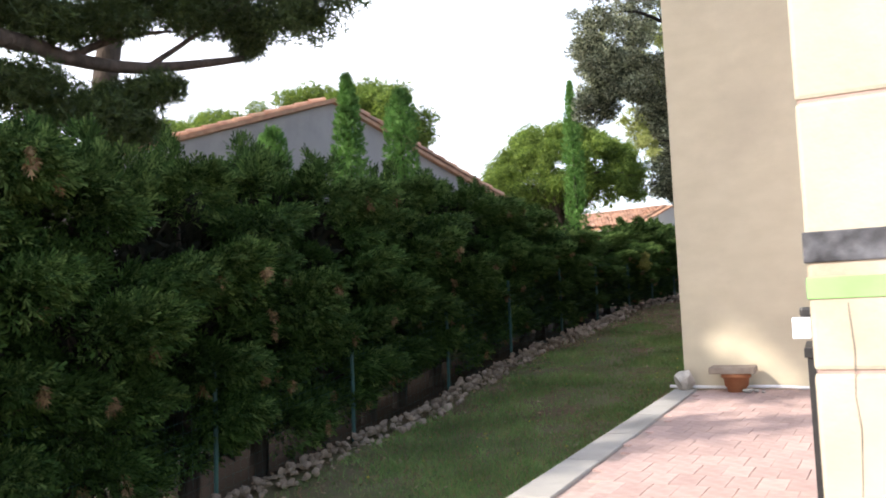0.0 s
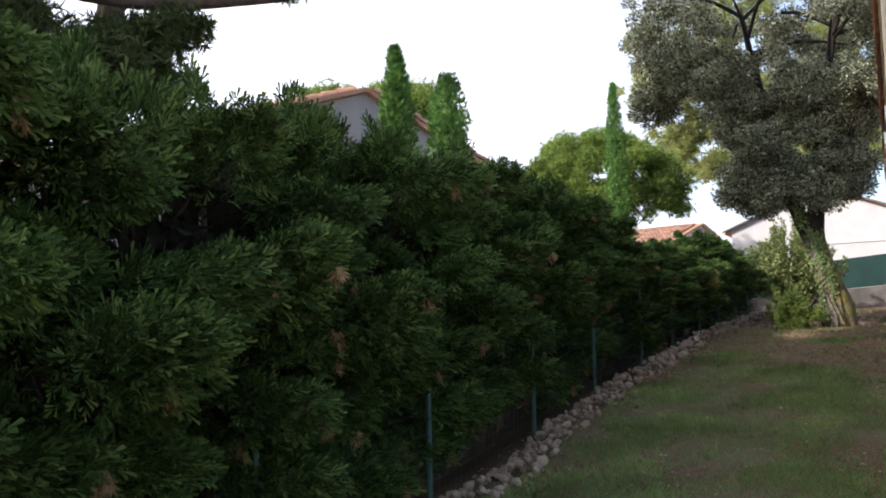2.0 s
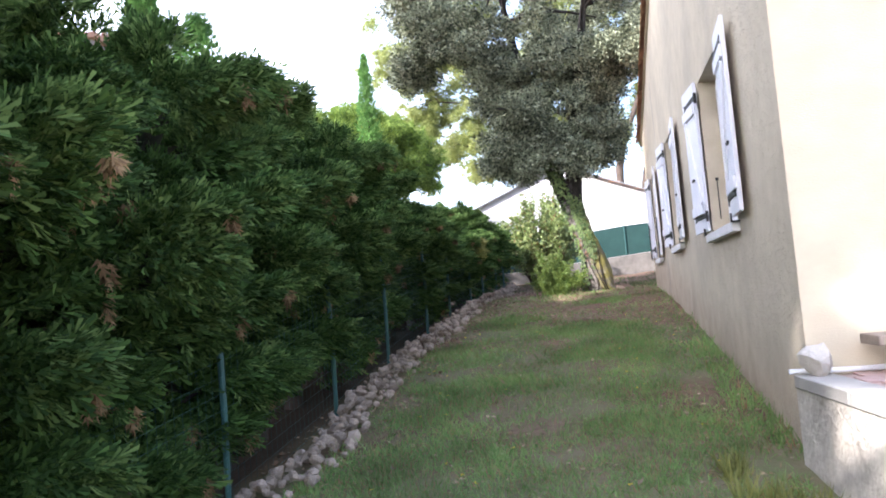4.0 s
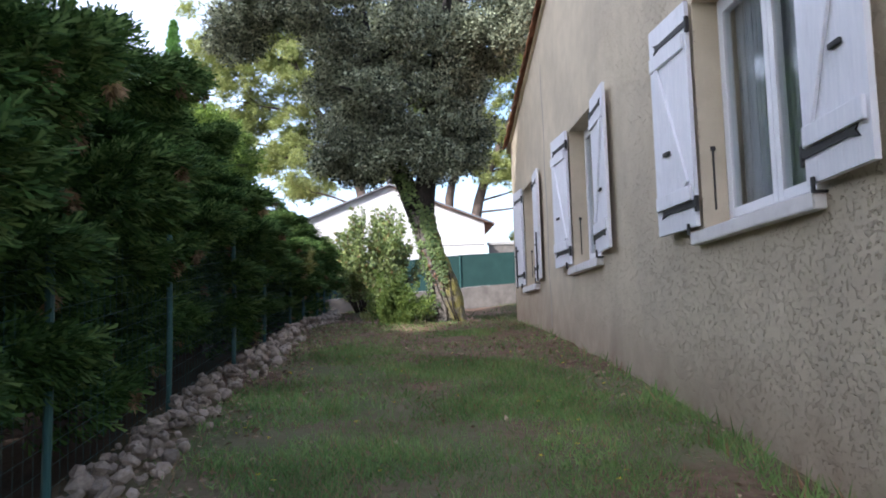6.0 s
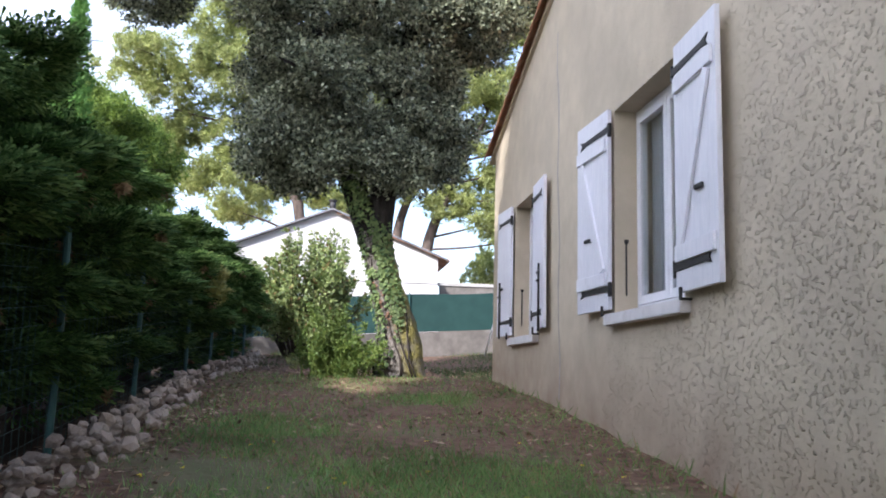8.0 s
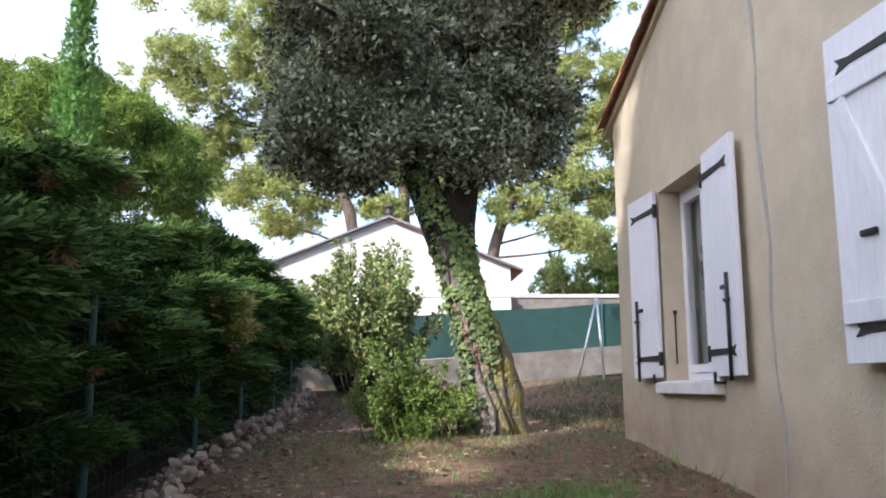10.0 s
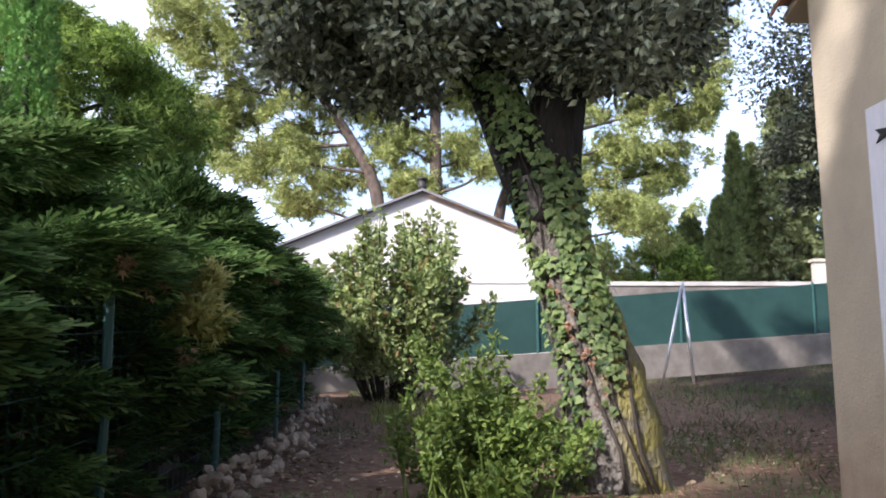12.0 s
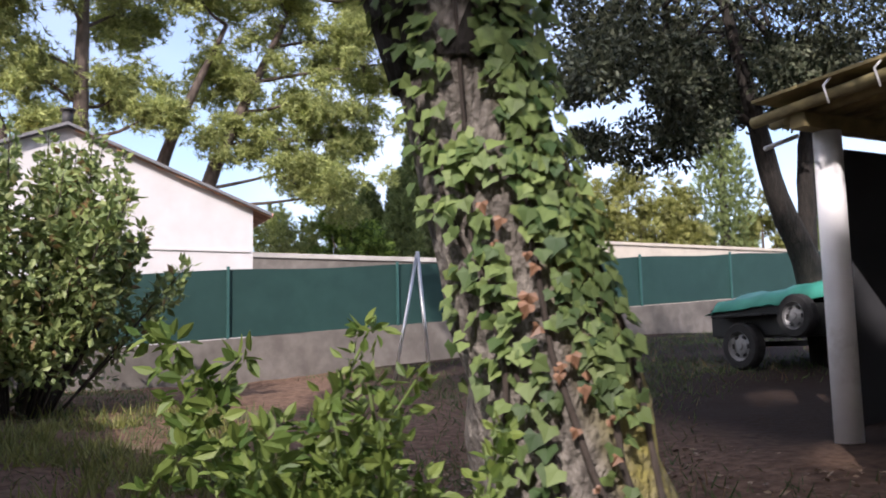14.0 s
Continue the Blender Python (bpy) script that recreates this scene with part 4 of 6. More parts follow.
bmesh.ops.remove_doubles(bm, verts=bm.verts, dist=0.0001)
part("pot", bm, M_CLAY, pot, "orange terracotta pot")
slab = part("cover_slab", bm_box((-0.2, -0.15, 0.1665), (0.19, 0.15, 0.225), 0.012), M_STONE, None)
slab.matrix_basis = pose(-0.39, 7.84, TZ, 0, 0, 3)
slab.name = "stone_slab"
tagged(slab, "rough pale stone slab lying on a terracotta pot", "stone slab")

cs = part("corner_stone", stone_bm(5, 0.23, 2), M_LIMEWASH)
cs.matrix_basis = pose(-0.85, 7.93, TZ + 0.09, 10, 20, 30)
tagged(cs, "pale angular stone block at the terrace corner", "stone")
curve = bpy.data.curves.new("drain_hose", "CURVE")
curve.dimensions, curve.bevel_depth, curve.bevel_resolution = "3D", 0.016, 3
sp = curve.splines.new("BEZIER")
hose = [(-1.0, 7.99, TZ + 0.03), (-0.62, 8.02, TZ + 0.02), (-0.1, 8.03, TZ + 0.025), (0.4, 8.0, TZ + 0.018), (0.72, 8.02, TZ + 0.06), (0.86, 8.04, TZ + 0.3), (0.88, 8.04, TZ + 0.62)]
sp.bezier_points.add(len(hose) - 1)
for p, co in zip(sp.bezier_points, hose):
    p.co = co
    p.handle_left_type = p.handle_right_type = "AUTO"
curve.materials.append(M_GREYPAINT)
tagged(new("drain_hose", curve), "pale grey drain hose along the foot of the wall", "hose")


def air_unit():
    u = thing("air_conditioner", (0.80, 7.72, 1.50), "white outdoor air conditioning unit bracketed to the wall", "air conditioner")
    part("casing", bm_box((0, 0, 0.04), (0.85, 0.3, 0.70), 0.015), M_PLASTIC, u)
    for i in range(14):
        part("grille_fin", bm_box((-0.012, 0.03 + i * 0.018, 0.08), (-0.0005, 0.036 + i * 0.018, 0.66)), M_LEAD, u)
    part("fan_guard", bm_box((0.08, -0.012, 0.1), (0.6, -0.001, 0.64), 0.005), M_LEAD, u)
    for x in (0.1, 0.7):
        part("bracket", bm_box((x, 0.0, 0.0), (x + 0.04, 0.345, 0.038), 0.003), M_STEEL, u, "dark steel bracket")


air_unit()


# ---- mesh fence along the hedge ----
FENCE_X = -4.42
fence = thing("mesh_fence", (0, 0, 0), "green wire mesh fence on thin posts before the hedge", "fence")
wire_y = np.arange(3.33, 27.5, 2.215)
for k, y in enumerate(wire_y):
    z = float(ground_z(FENCE_X, y))
    x = FENCE_X + (0.02 if k % 2 else -0.02)
    bm = bmesh.new()
    V, F = tube_arrays([(x, y, z - 0.1), (x + 0.006, y + 0.02, z + 0.6), (x, y + 0.03, z + 1.27)], [0.021, 0.021, 0.021], 8)
    vs = [bm.verts.new(q) for q in V]
    for f in F:
        bm.faces.new([vs[i] for i in dict.fromkeys(f)])
    part("post", bm, M_GREENPOST, fence, "dark green steel post")
V, F = [], []
def wire(a, b, r):
    """A thin three-sided wire."""
    a, b = Vector(a), Vector(b)
    d = (b - a).normalized()
    u = d.cross(Vector((0.9, 0.1, 0.42))).normalized()
    w = d.cross(u)
    s = len(V)
    for p in (a, b):
        for k in range(3):
            q = 2.1 * k
            V.append(p + (u * math.cos(q) + w * math.sin(q)) * r)
    for k in range(3):
        F.append((s + k, s + (k + 1) % 3, s + 3 + (k + 1) % 3, s + 3 + k))
ys = np.arange(1.6, 27.4, 0.1)
for y in ys:
    z = float(ground_z(FENCE_X, y))
    wire((FENCE_X, y, z + 0.02), (FENCE_X, y, z + 1.22), 0.0012)
for h in np.arange(0.03, 1.2, 0.1):
    for y in np.arange(1.6, 27.0, 1.0):
        wire((FENCE_X, y, float(ground_z(FENCE_X, y)) + h), (FENCE_X, y + 1, float(ground_z(FENCE_X, y + 1)) + h), 0.0014)
ob = raw("wire_mesh", V, F, M_GREENPOST, fence, "thin dark green wire mesh")
ob["kind"] = "stuff"


# pale pebbles at the foot of the pot
for k, (x, y, q) in enumerate(((-0.27, 7.74, 0.075), (-0.2, 7.78, 0.05), (-0.25, 7.84, 0.06), (-0.14, 7.75, 0.04))):
    ob = part("pebble", stone_bm(60 + k, q, 2), M_CONC)
    ob.matrix_basis = pose(x, y, TZ + q * 0.26, 8 * k, 5, 40 * k) @ Matrix.Diagonal((1.2, 0.9, 0.6, 1))
    tagged(ob, "small pale pebble beside a terracotta pot", "pebble", "pebbles beside the pot")


# ---- conifer hedge ----
def bough(r, at, way, ln, wide, count):
    """A drooping, flattened bough: sprays over its upper and outer skin; returns their places and ways."""
    way = np.array(way) / np.linalg.norm(way)
    side = np.cross(way, (0, 0, 1.0))
    side /= np.linalg.norm(side) + 1e-9
    up = np.cross(side, way)
    d = rng.normal(size=(count, 3))
    d /= np.linalg.norm(d, axis=1, keepdims=True)
    d[:, 0] = np.where(d[:, 0] < -0.35, -d[:, 0], d[:, 0])
    d[:, 2] = np.where((d[:, 2] < -0.2) & (rng.random(count) < 0.6), -d[:, 2], d[:, 2])
    q = d * (0.62 + 0.42 * rng.random((count, 1))) * np.array([ln, wide, wide * 0.52])
    p = np.asarray(at) + q[:, :1] * way + q[:, 1:2] * side + q[:, 2:] * up
    w = (d[:, :1] * 0.7 + 0.75) * way + d[:, 1:2] * side * 0.8 + d[:, 2:] * up * 0.55 + np.array([0, 0, -0.12]) + rng.normal(size=d.shape) * 0.28
    return p, w


def hedge_tree(seed, dense):
    """A hedge conifer: boughs in loose tiers on the side towards the garden and over the top, gaps between them."""
    global rng
    rng = np.random.default_rng(seed)
    r = random.Random(seed)
    t = thing("hedge_conifer", (0, 0, 0), "dense dark green conifer in a garden hedge", "hedge", "hedge conifers")
    H = 3.0
    limbs = [smooth_path([(0, 0, -0.1), (0.03, 0.04, 0.5), (-0.02, 0.02, 1.4), (0, 0, 2.4)], [0.11, 0.085, 0.06, 0.015], 3)]
    for i in range(14):
        a, z = r.uniform(0, 6.28), r.uniform(0.3, 1.9)
        ln = r.uniform(0.35, 0.55)
        limbs.append(([(0, 0, z), (math.cos(a) * ln * 0.5, math.sin(a) * ln * 0.5, z + 0.06), (math.cos(a) * ln, math.sin(a) * ln, z + 0.15)], [0.022, 0.015, 0.006]))
    part("trunk", limbs_bm(limbs, 6), M_BARK3, t, "thin brown trunk with bare lower branches")
    P, W, tips = [], [], []
    reaches = (0.62, 0.72, 0.84, 0.96, 0.94, 0.7)
    for k, reach in enumerate(reaches):
        z = 0.48 + (H - 0.82) * (k + 0.3) / len(reaches)
        n = 3
        for i in range(n):
            a = (-1.75 + 3.5 * (i + r.uniform(0.1, 0.9)) / n) if k < 4 else (i + r.random()) * 6.28 / n
            rise = r.uniform(0.0, 0.5)
            ln, wide = r.uniform(0.34, 0.6), r.uniform(0.26, 0.42)
            far = reach * r.uniform(0.62, 1.2) - ln * 0.55
            at = (math.cos(a) * far, math.sin(a) * far * 0.95, z + r.uniform(-0.2, 0.2))
            p, w = bough(r, at, (math.cos(a), math.sin(a), rise), ln, wide, int((540 if dense else 240) * (ln * wide) / 0.10))
            P.append(p)
            W.append(w)
            if r.random() < 0.3:
                tips.append((p[np.argmax(p @ np.array([1.0, 0, -0.5]))], r.uniform(0.03, 0.06)))
    # uneven heads on top, a few leading shoots above them
    for i in range(9):
        a, q = r.uniform(0, 6.28), r.uniform(0.05, 0.5)
        ln = r.uniform(0.14, 0.34)
        p, w = bough(r, (math.cos(a) * q, math.sin(a) * q, H - ln - 0.06 - 0.3 * q * r.random()), (r.uniform(-0.5, 0.5), r.uniform(-0.5, 0.5), 1.0), ln, r.uniform(0.14, 0.28), 250 if dense else 110)
        P.append(p)
        W.append(w)
    for i in range(5):
        a, q = r.uniform(0, 6.28), r.uniform(0.05, 0.45)
        p, w = bough(r, (math.cos(a) * q, math.sin(a) * q, H - 0.05), (r.uniform(-0.3, 0.3), r.uniform(-0.3, 0.3), 1.0), r.uniform(0.12, 0.2), 0.05, 34)
        P.append(p)
        W.append(w + np.array([0, 0, 0.8]))
    P, W = np.concatenate(P), np.concatenate(W)
    # lighter sprays on outer face and crest: young growth plus painted light
    young_lit = rng.random(len(P)) < np.clip(0.1 + 0.8 * (P[:, 0] - 0.55) + 0.5 * (P[:, 2] > H - 0.6), 0.05, 0.6)
    size = (0.102 if dense else 0.14) * rng.uniform(0.6, 1.25, len(P))
    for name, mat, pick in (("foliage", M_HEDGE, ~young_lit), ("young_lit_foliage", M_HEDGE_TIP, young_lit)):
        V, F = scatter(P[pick], W[pick], size[pick], SPRAY, 0.6, np.array([0.15, 0, 0.8]))
        raw(name, V, F, mat, t, "feathery dark green sprays" if pick is not young_lit else "fresh green spray tips with light put into their colour")
    q = [ball_points(14, c, (s, s, s * 1.6), 0.1) for c, s in tips]
    p, d = np.concatenate([a for a, b in q]), np.concatenate([b for a, b in q])
    V, F = scatter(p, d * 0.4 + np.array([0.3, 0, -1.0]), rng.uniform(0.05, 0.1, len(p)), FAN)
    raw("dry_foliage", V, F, M_HEDGE_DRY, t, "dry tan hanging tips")
    # dark leaves fill the core and foot, painting in the hedge's inner shade
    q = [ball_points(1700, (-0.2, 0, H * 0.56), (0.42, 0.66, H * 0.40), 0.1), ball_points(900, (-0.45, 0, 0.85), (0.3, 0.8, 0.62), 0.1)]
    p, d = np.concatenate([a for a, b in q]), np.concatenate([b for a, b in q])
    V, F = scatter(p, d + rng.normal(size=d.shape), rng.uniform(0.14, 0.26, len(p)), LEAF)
    raw("inner_foliage", V, F, M_HEDGE_IN, t, "near-black inner leaves with the hedge's inner shade in their colour")
    return t


CREST = [(0, 3.3), (4, 3.42), (5.5, 3.5), (7, 3.38), (8.7, 3.4), (10, 3.52), (11.5, 3.6), (14, 3.58), (15.3, 3.54), (16.0, 3.4), (17.3, 3.3), (19.5, 3.28), (21.2, 3.6), (24, 3.76), (28, 3.8)]
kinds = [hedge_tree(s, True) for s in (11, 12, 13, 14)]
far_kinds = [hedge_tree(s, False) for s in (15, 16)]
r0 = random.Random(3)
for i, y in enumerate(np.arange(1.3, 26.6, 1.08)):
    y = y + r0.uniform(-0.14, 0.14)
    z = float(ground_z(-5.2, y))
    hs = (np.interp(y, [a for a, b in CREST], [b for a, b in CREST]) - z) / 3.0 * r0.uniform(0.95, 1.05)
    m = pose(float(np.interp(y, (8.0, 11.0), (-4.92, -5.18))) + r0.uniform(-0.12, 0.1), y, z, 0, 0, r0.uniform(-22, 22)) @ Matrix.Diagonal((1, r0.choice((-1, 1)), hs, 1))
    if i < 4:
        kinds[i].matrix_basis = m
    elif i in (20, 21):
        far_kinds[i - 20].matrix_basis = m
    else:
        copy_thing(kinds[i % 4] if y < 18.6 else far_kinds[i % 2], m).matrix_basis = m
# a yellowed, half-dry tuft in the hedge
rng = np.random.default_rng(19)
V, F = clumps_mesh([(np.array(c), (0.1, 0.12, 0.09), 90) for c in ((-4.24, 19.7, 2.64), (-4.22, 19.8, 2.54), (-4.25, 19.62, 2.52), (-4.25, 19.74, 2.74))], FAN, 0.1, 0.6, 0.2, 0.3)
ob = raw("yellowed_foliage", V, F, M_HEDGE_Y)
tagged(ob, "yellowed half-dry tuft in the green hedge", "foliage", kind="stuff")

# ---- trees ----
def tree(name, label, limbs, clumps, template, size, leafmat, barkmat, up=0.0, jitter=0.5, shell=0.5, sides=8, wob=0.12, category="tree", group="", seed=1, foliage="crown", split=False, gaps=False, stem="trunk", facing=0.0, limbmat=None):
    """A tree in world coordinates: its limbs in one mesh and its leaves in another, under an Empty at its foot."""
    global rng
    rng = np.random.default_rng(seed)
    foot = limbs[0][0][0]
    t = thing(name, foot, label, category, group)
    back = Matrix.Translation(-Vector(foot))
    for i, group in enumerate([[q] for q in limbs] if split else [limbs]):
        bm = limbs_bm([smooth_path(p, r, 3) for p, r in group], sides if i == 0 else 8, wob)
        bm.transform(back)
        part(stem if i == 0 or stem == "stem" else "limb", bm, (limbmat or barkmat) if i else barkmat, t)
    V, F = clumps_mesh(clumps, template, size, jitter, up, shell, gaps=gaps, facing=facing)
    raw(foliage, V - np.asarray(foot), F, leafmat, t)
    return t


# thin places in the shading crowns: flecks on the front wall, the pavers and the terrace side
GAPS += [((-0.58, 8.07, 1.5), 0.06), ((-0.44, 8.07, 1.38), 0.08), ((-0.3, 8.07, 1.24), 0.08), ((-0.14, 8.07, 1.08), 0.07), ((-0.17, 8.07, 1.55), 0.02), ((-0.8, 8.07, 1.97), 0.04), ((-0.66, 8.07, 1.88), 0.03),
         ((-0.6, 7.0, 0.95), 0.05), ((-0.3, 6.6, 0.95), 0.06), ((0.05, 6.5, 0.95), 0.08), ((0.3, 6.8, 0.95), 0.05), ((0.5, 5.2, 0.95), 0.1), ((0.2, 4.7, 0.95), 0.08),
         ((-0.877, 8.5, 0.9), 0.06), ((-0.95, 7.4, 0.6), 0.16), ((-0.9, 6.4, 0.6), 0.25), ((-0.85, 5.4, 0.6), 0.2)]
# more round the oak's foot, on the gable's far corner, the hedge's far end and the cypresses
GAPS += [((-2.7, 20.3, 1.9), 0.75), ((-2.2, 20.5, 2.6), 0.7), ((-2.4, 20.6, 3.4), 0.7), ((-2.1, 19.85, 1.56), 0.3), ((-2.5, 22.0, 1.65), 0.6), ((-3.4, 22.5, 1.7), 0.5), ((0.0, 23.0, 1.8), 0.6), ((2.4, 25.3, 1.97), 0.3), ((1.7, 25.0, 1.93), 0.15),
         ((-0.877, 19.9, 4.3), 0.3), ((-0.877, 19.95, 3.7), 0.12)]
GAPS += [((-4.9, y, 3.6), 0.47) for y in (16.0, 18.0, 19.8, 21.5)]
GAPS += [((x, y, z), 0.5) for x, y in ((-6.7, 11.3), (-7.4, 14.2), (-8.9, 12.1)) for z in (4.1, 5.0)]

# the holm oak that leans over the path, ivy up its trunk
OAK = [(-1.96, 20.68, 1.35), (-2.0, 20.67, 1.85), (-2.05, 20.65, 2.26), (-2.19, 20.65, 2.72), (-2.30, 20.65, 3.14), (-2.38, 20.65, 3.5)]
OAK_R = [0.39, 0.315, 0.255, 0.215, 0.20, 0.205]
oak_limbs = [(OAK, OAK_R),
             ([(-2.36, 20.65, 3.2), (-2.62, 20.7, 3.95), (-3.0, 20.8, 5.0), (-3.3, 20.9, 6.9), (-3.55, 21.0, 8.6)], [0.18, 0.165, 0.15, 0.1, 0.03]),
             ([(-2.36, 20.65, 3.2), (-2.29, 20.6, 3.9), (-2.17, 20.6, 5.0), (-1.9, 20.7, 6.7), (-1.6, 20.8, 8.4)], [0.2, 0.18, 0.15, 0.1, 0.03])]
rr = random.Random(5)
for i in range(26):
    j = 1 + i % 2
    a = Vector(oak_limbs[j][0][2]).lerp(Vector(oak_limbs[j][0][4]), rr.random())
    an = rr.uniform(0, 6.28)
    ln = rr.uniform(1.1, 2.2)
    b = a + Vector((math.cos(an) * ln, math.sin(an) * ln, rr.uniform(0.0, 1.1)))
    oak_limbs.append(([a, a.lerp(b, 0.5) + Vector((0, 0, 0.2)), b], [0.05, 0.035, 0.012]))
# the crown hangs in lobes (centre, radii, clumps), with gaps between them
OAK_LOBES = [((-3.3, 20.8, 8.5), (2.6, 2.4, 2.0), 120), ((-5.1, 20.6, 7.5), (0.75, 1.1, 0.8), 32), ((-5.5, 20.7, 6.6), (0.45, 0.6, 0.35), 14),
             ((-4.2, 20.2, 7.0), (1.0, 1.0, 0.5), 30), ((-3.75, 20.5, 6.1), (0.55, 0.8, 0.4), 18), ((-3.2, 20.5, 5.45), (0.55, 0.75, 0.55), 24),
             ((-3.05, 21.3, 5.0), (0.35, 0.5, 0.3), 9), ((-1.6, 20.8, 5.55), (0.3, 0.6, 0.4), 12), ((-1.25, 20.8, 6.5), (0.6, 1.0, 0.5), 20),
             # the lobe at y 24.3 is out of view, added to shade the fence
             ((-2.35, 20.3, 6.3), (0.8, 0.7, 0.6), 18), ((-2.3, 20.3, 5.2), (0.5, 0.35, 0.5), 9), ((-3.8, 22.5, 6.2), (0.8, 0.8, 0.5), 18), ((-2.0, 22.7, 6.2), (1.0, 0.8, 0.6), 20), ((-1.5, 24.3, 8.3), (1.6, 1.3, 0.9), 28), ((-0.7, 19.8, 6.5), (0.7, 0.7, 0.4), 18),
             ((-3.75, 20.7, 4.65), (0.45, 0.6, 0.45), 15), ((-3.35, 20.7, 4.45), (0.45, 0.6, 0.42), 18),
             ((-2.12, 20.32, 4.3), (0.26, 0.2, 0.35), 7), ((-2.75, 20.35, 4.7), (0.4, 0.3, 0.4), 11), ((-2.1, 20.3, 4.65), (0.45, 0.35, 0.4), 12), ((-1.65, 20.75, 4.7), (0.4, 0.5, 0.4), 12)]
oak_clumps = []
for k, (c, rad, n) in enumerate(OAK_LOBES):
    oak_clumps += crown_clumps(c, rad, n, 0.33, 620, shell=0.66 if k else 0.8, seed=2 + k, squash=0.7)
# the limbs take the darkened bark, so their shade is in the colour
oak = tree("holm_oak", "leaning evergreen oak with a forked trunk and dense grey-green crown", oak_limbs, oak_clumps, LEAF, 0.066, M_OAK, M_BARK, 0.1, 0.8, 0.35, 14, 0.16, seed=21, split=True, facing=0.45, limbmat=M_BARK_SHADED)


def pine_limbs(foot, lean, height, n, seed, r0=0.2, low=0.35, spread=3.0):
    """A pine's trunk and rising limbs, and the tips at which its tufts sit."""
    r = random.Random(seed)
    f = Vector(foot)
    top = f + Vector((lean[0], lean[1], height))
    mid = f.lerp(top, 0.5) + Vector((r.uniform(-0.3, 0.3), r.uniform(-0.3, 0.3), 0))
    limbs, tips = [([f, mid, top], [r0, r0 * 0.7, r0 * 0.15])], []
    for i in range(n):
        k = low + (1 - low) * (i + r.random()) / n
        a = f.lerp(mid, k * 2) if k < 0.5 else mid.lerp(top, k * 2 - 1)
        an = i * 2.4 + r.uniform(-0.5, 0.5)
        ln = spread * (1.1 - 0.55 * k) * r.uniform(0.7, 1.1)
        b = a + Vector((math.cos(an) * ln, math.sin(an) * ln, r.uniform(0.0, 0.9)))
        c = a.lerp(b, 0.55) + Vector((0, 0, r.uniform(-0.3, 0.1)))
        limbs.append(([a, c, b], [r0 * 0.32 * (1.1 - k * 0.6), r0 * 0.2, 0.015]))
        tips += [(b, 1.0), (c.lerp(b, 0.45), 0.85)]
        for s in range(2):
            e = c.lerp(b, r.random()) + Vector((r.uniform(-1, 1), r.uniform(-1, 1), r.uniform(0.0, 0.6))) * 0.8
            limbs.append(([c.lerp(b, 0.3), e], [0.035, 0.012]))
            tips.append((e, 0.8))
    tips.append((top, 1.0))
    return limbs, tips


def cloud_pine(trunks, lobes, y, seed, label, mat):
    """An Aleppo pine: bare leaning stems (x, z, radius along each) and open clouds of needles (x, z, half width, half height)."""
    r = random.Random(seed)
    limbs, clumps = [], []
    for stem in trunks:
        limbs.append(([(x, y + r.uniform(-0.1, 0.1), z) for x, z, q in stem], [q for x, z, q in stem]))
    spine = [Vector(p) for pts, rad in [smooth_path(p, q, 4) for p, q in limbs] for p in pts]
    for x, z, w, h in lobes:
        c = Vector((x, y + r.uniform(-1.2, 1.2), z))
        root = min(spine, key=lambda p: (p - c).length + 2.0 * max(0, p.z - c.z + 0.4))
        limbs.append(([root, root.lerp(c, 0.5) + Vector((0, 0, r.uniform(-0.25, 0.1))), c], [0.055, 0.04, 0.02]))
        for i in range(int(23 * w * h + 11)):
            d = Vector((r.gauss(0, 0.62), r.gauss(0, 0.75), r.gauss(0, 0.62)))
            p = c + Vector((d.x * w, d.y * w, d.z * h))
            q = r.uniform(0.3, 0.66)
            clumps.append((np.array(p), (q, q, q * 0.75), int(190 * q * q) + 18))
            if i % 5 == 0:
                limbs.append(([c.lerp(root, 0.2), p - Vector((0, 0, 0.1))], [0.02, 0.006]))
    return tree("pine_tree", label, limbs, clumps, PINE_BRUSH, 0.2, mat, M_BARK2, 0.45, 0.5, 0.15, 7, 0.1, "tree", "pines behind the white house", seed)


cloud_pine([[(-3.9, 2.1, 0.24), (-4.0, 5.0, 0.22), (-4.2, 7.6, 0.19), (-5.1, 9.4, 0.15), (-6.1, 10.9, 0.11), (-6.9, 13.2, 0.05)]],
           [(-9.6, 12.4, 1.1, 0.9), (-8.7, 10.8, 1.3, 0.9), (-7.2, 12.6, 1.3, 1.0), (-6.6, 9.7, 1.2, 0.7), (-5.4, 11.2, 1.0, 0.8), (-7.7, 8.6, 1.0, 0.6), (-5.4, 8.3, 0.8, 0.5), (-6.4, 7.2, 0.8, 0.3), (-9.1, 9.3, 0.7, 0.5), (-6.5, 14.6, 1.8, 1.0)],
           40.0, 31, "tall leaning Aleppo pine with an open yellow-green crown", M_PINE)
cloud_pine([[(-2.4, 2.1, 0.26), (-2.4, 6.0, 0.23), (-2.45, 9.5, 0.18), (-2.4, 13.6, 0.07)]],
           [(-3.6, 9.4, 0.8, 0.5), (-1.6, 9.1, 0.8, 0.5), (-3.2, 8.0, 0.7, 0.3), (-3.1, 11.7, 1.0, 0.7), (-1.4, 11.6, 0.9, 0.7), (-0.7, 8.5, 0.5, 0.3), (-4.4, 10.4, 0.5, 0.4), (-2.3, 14.0, 1.6, 1.0)],
           41.0, 32, "straight Aleppo pine with tufted yellow-green boughs", M_PINE)
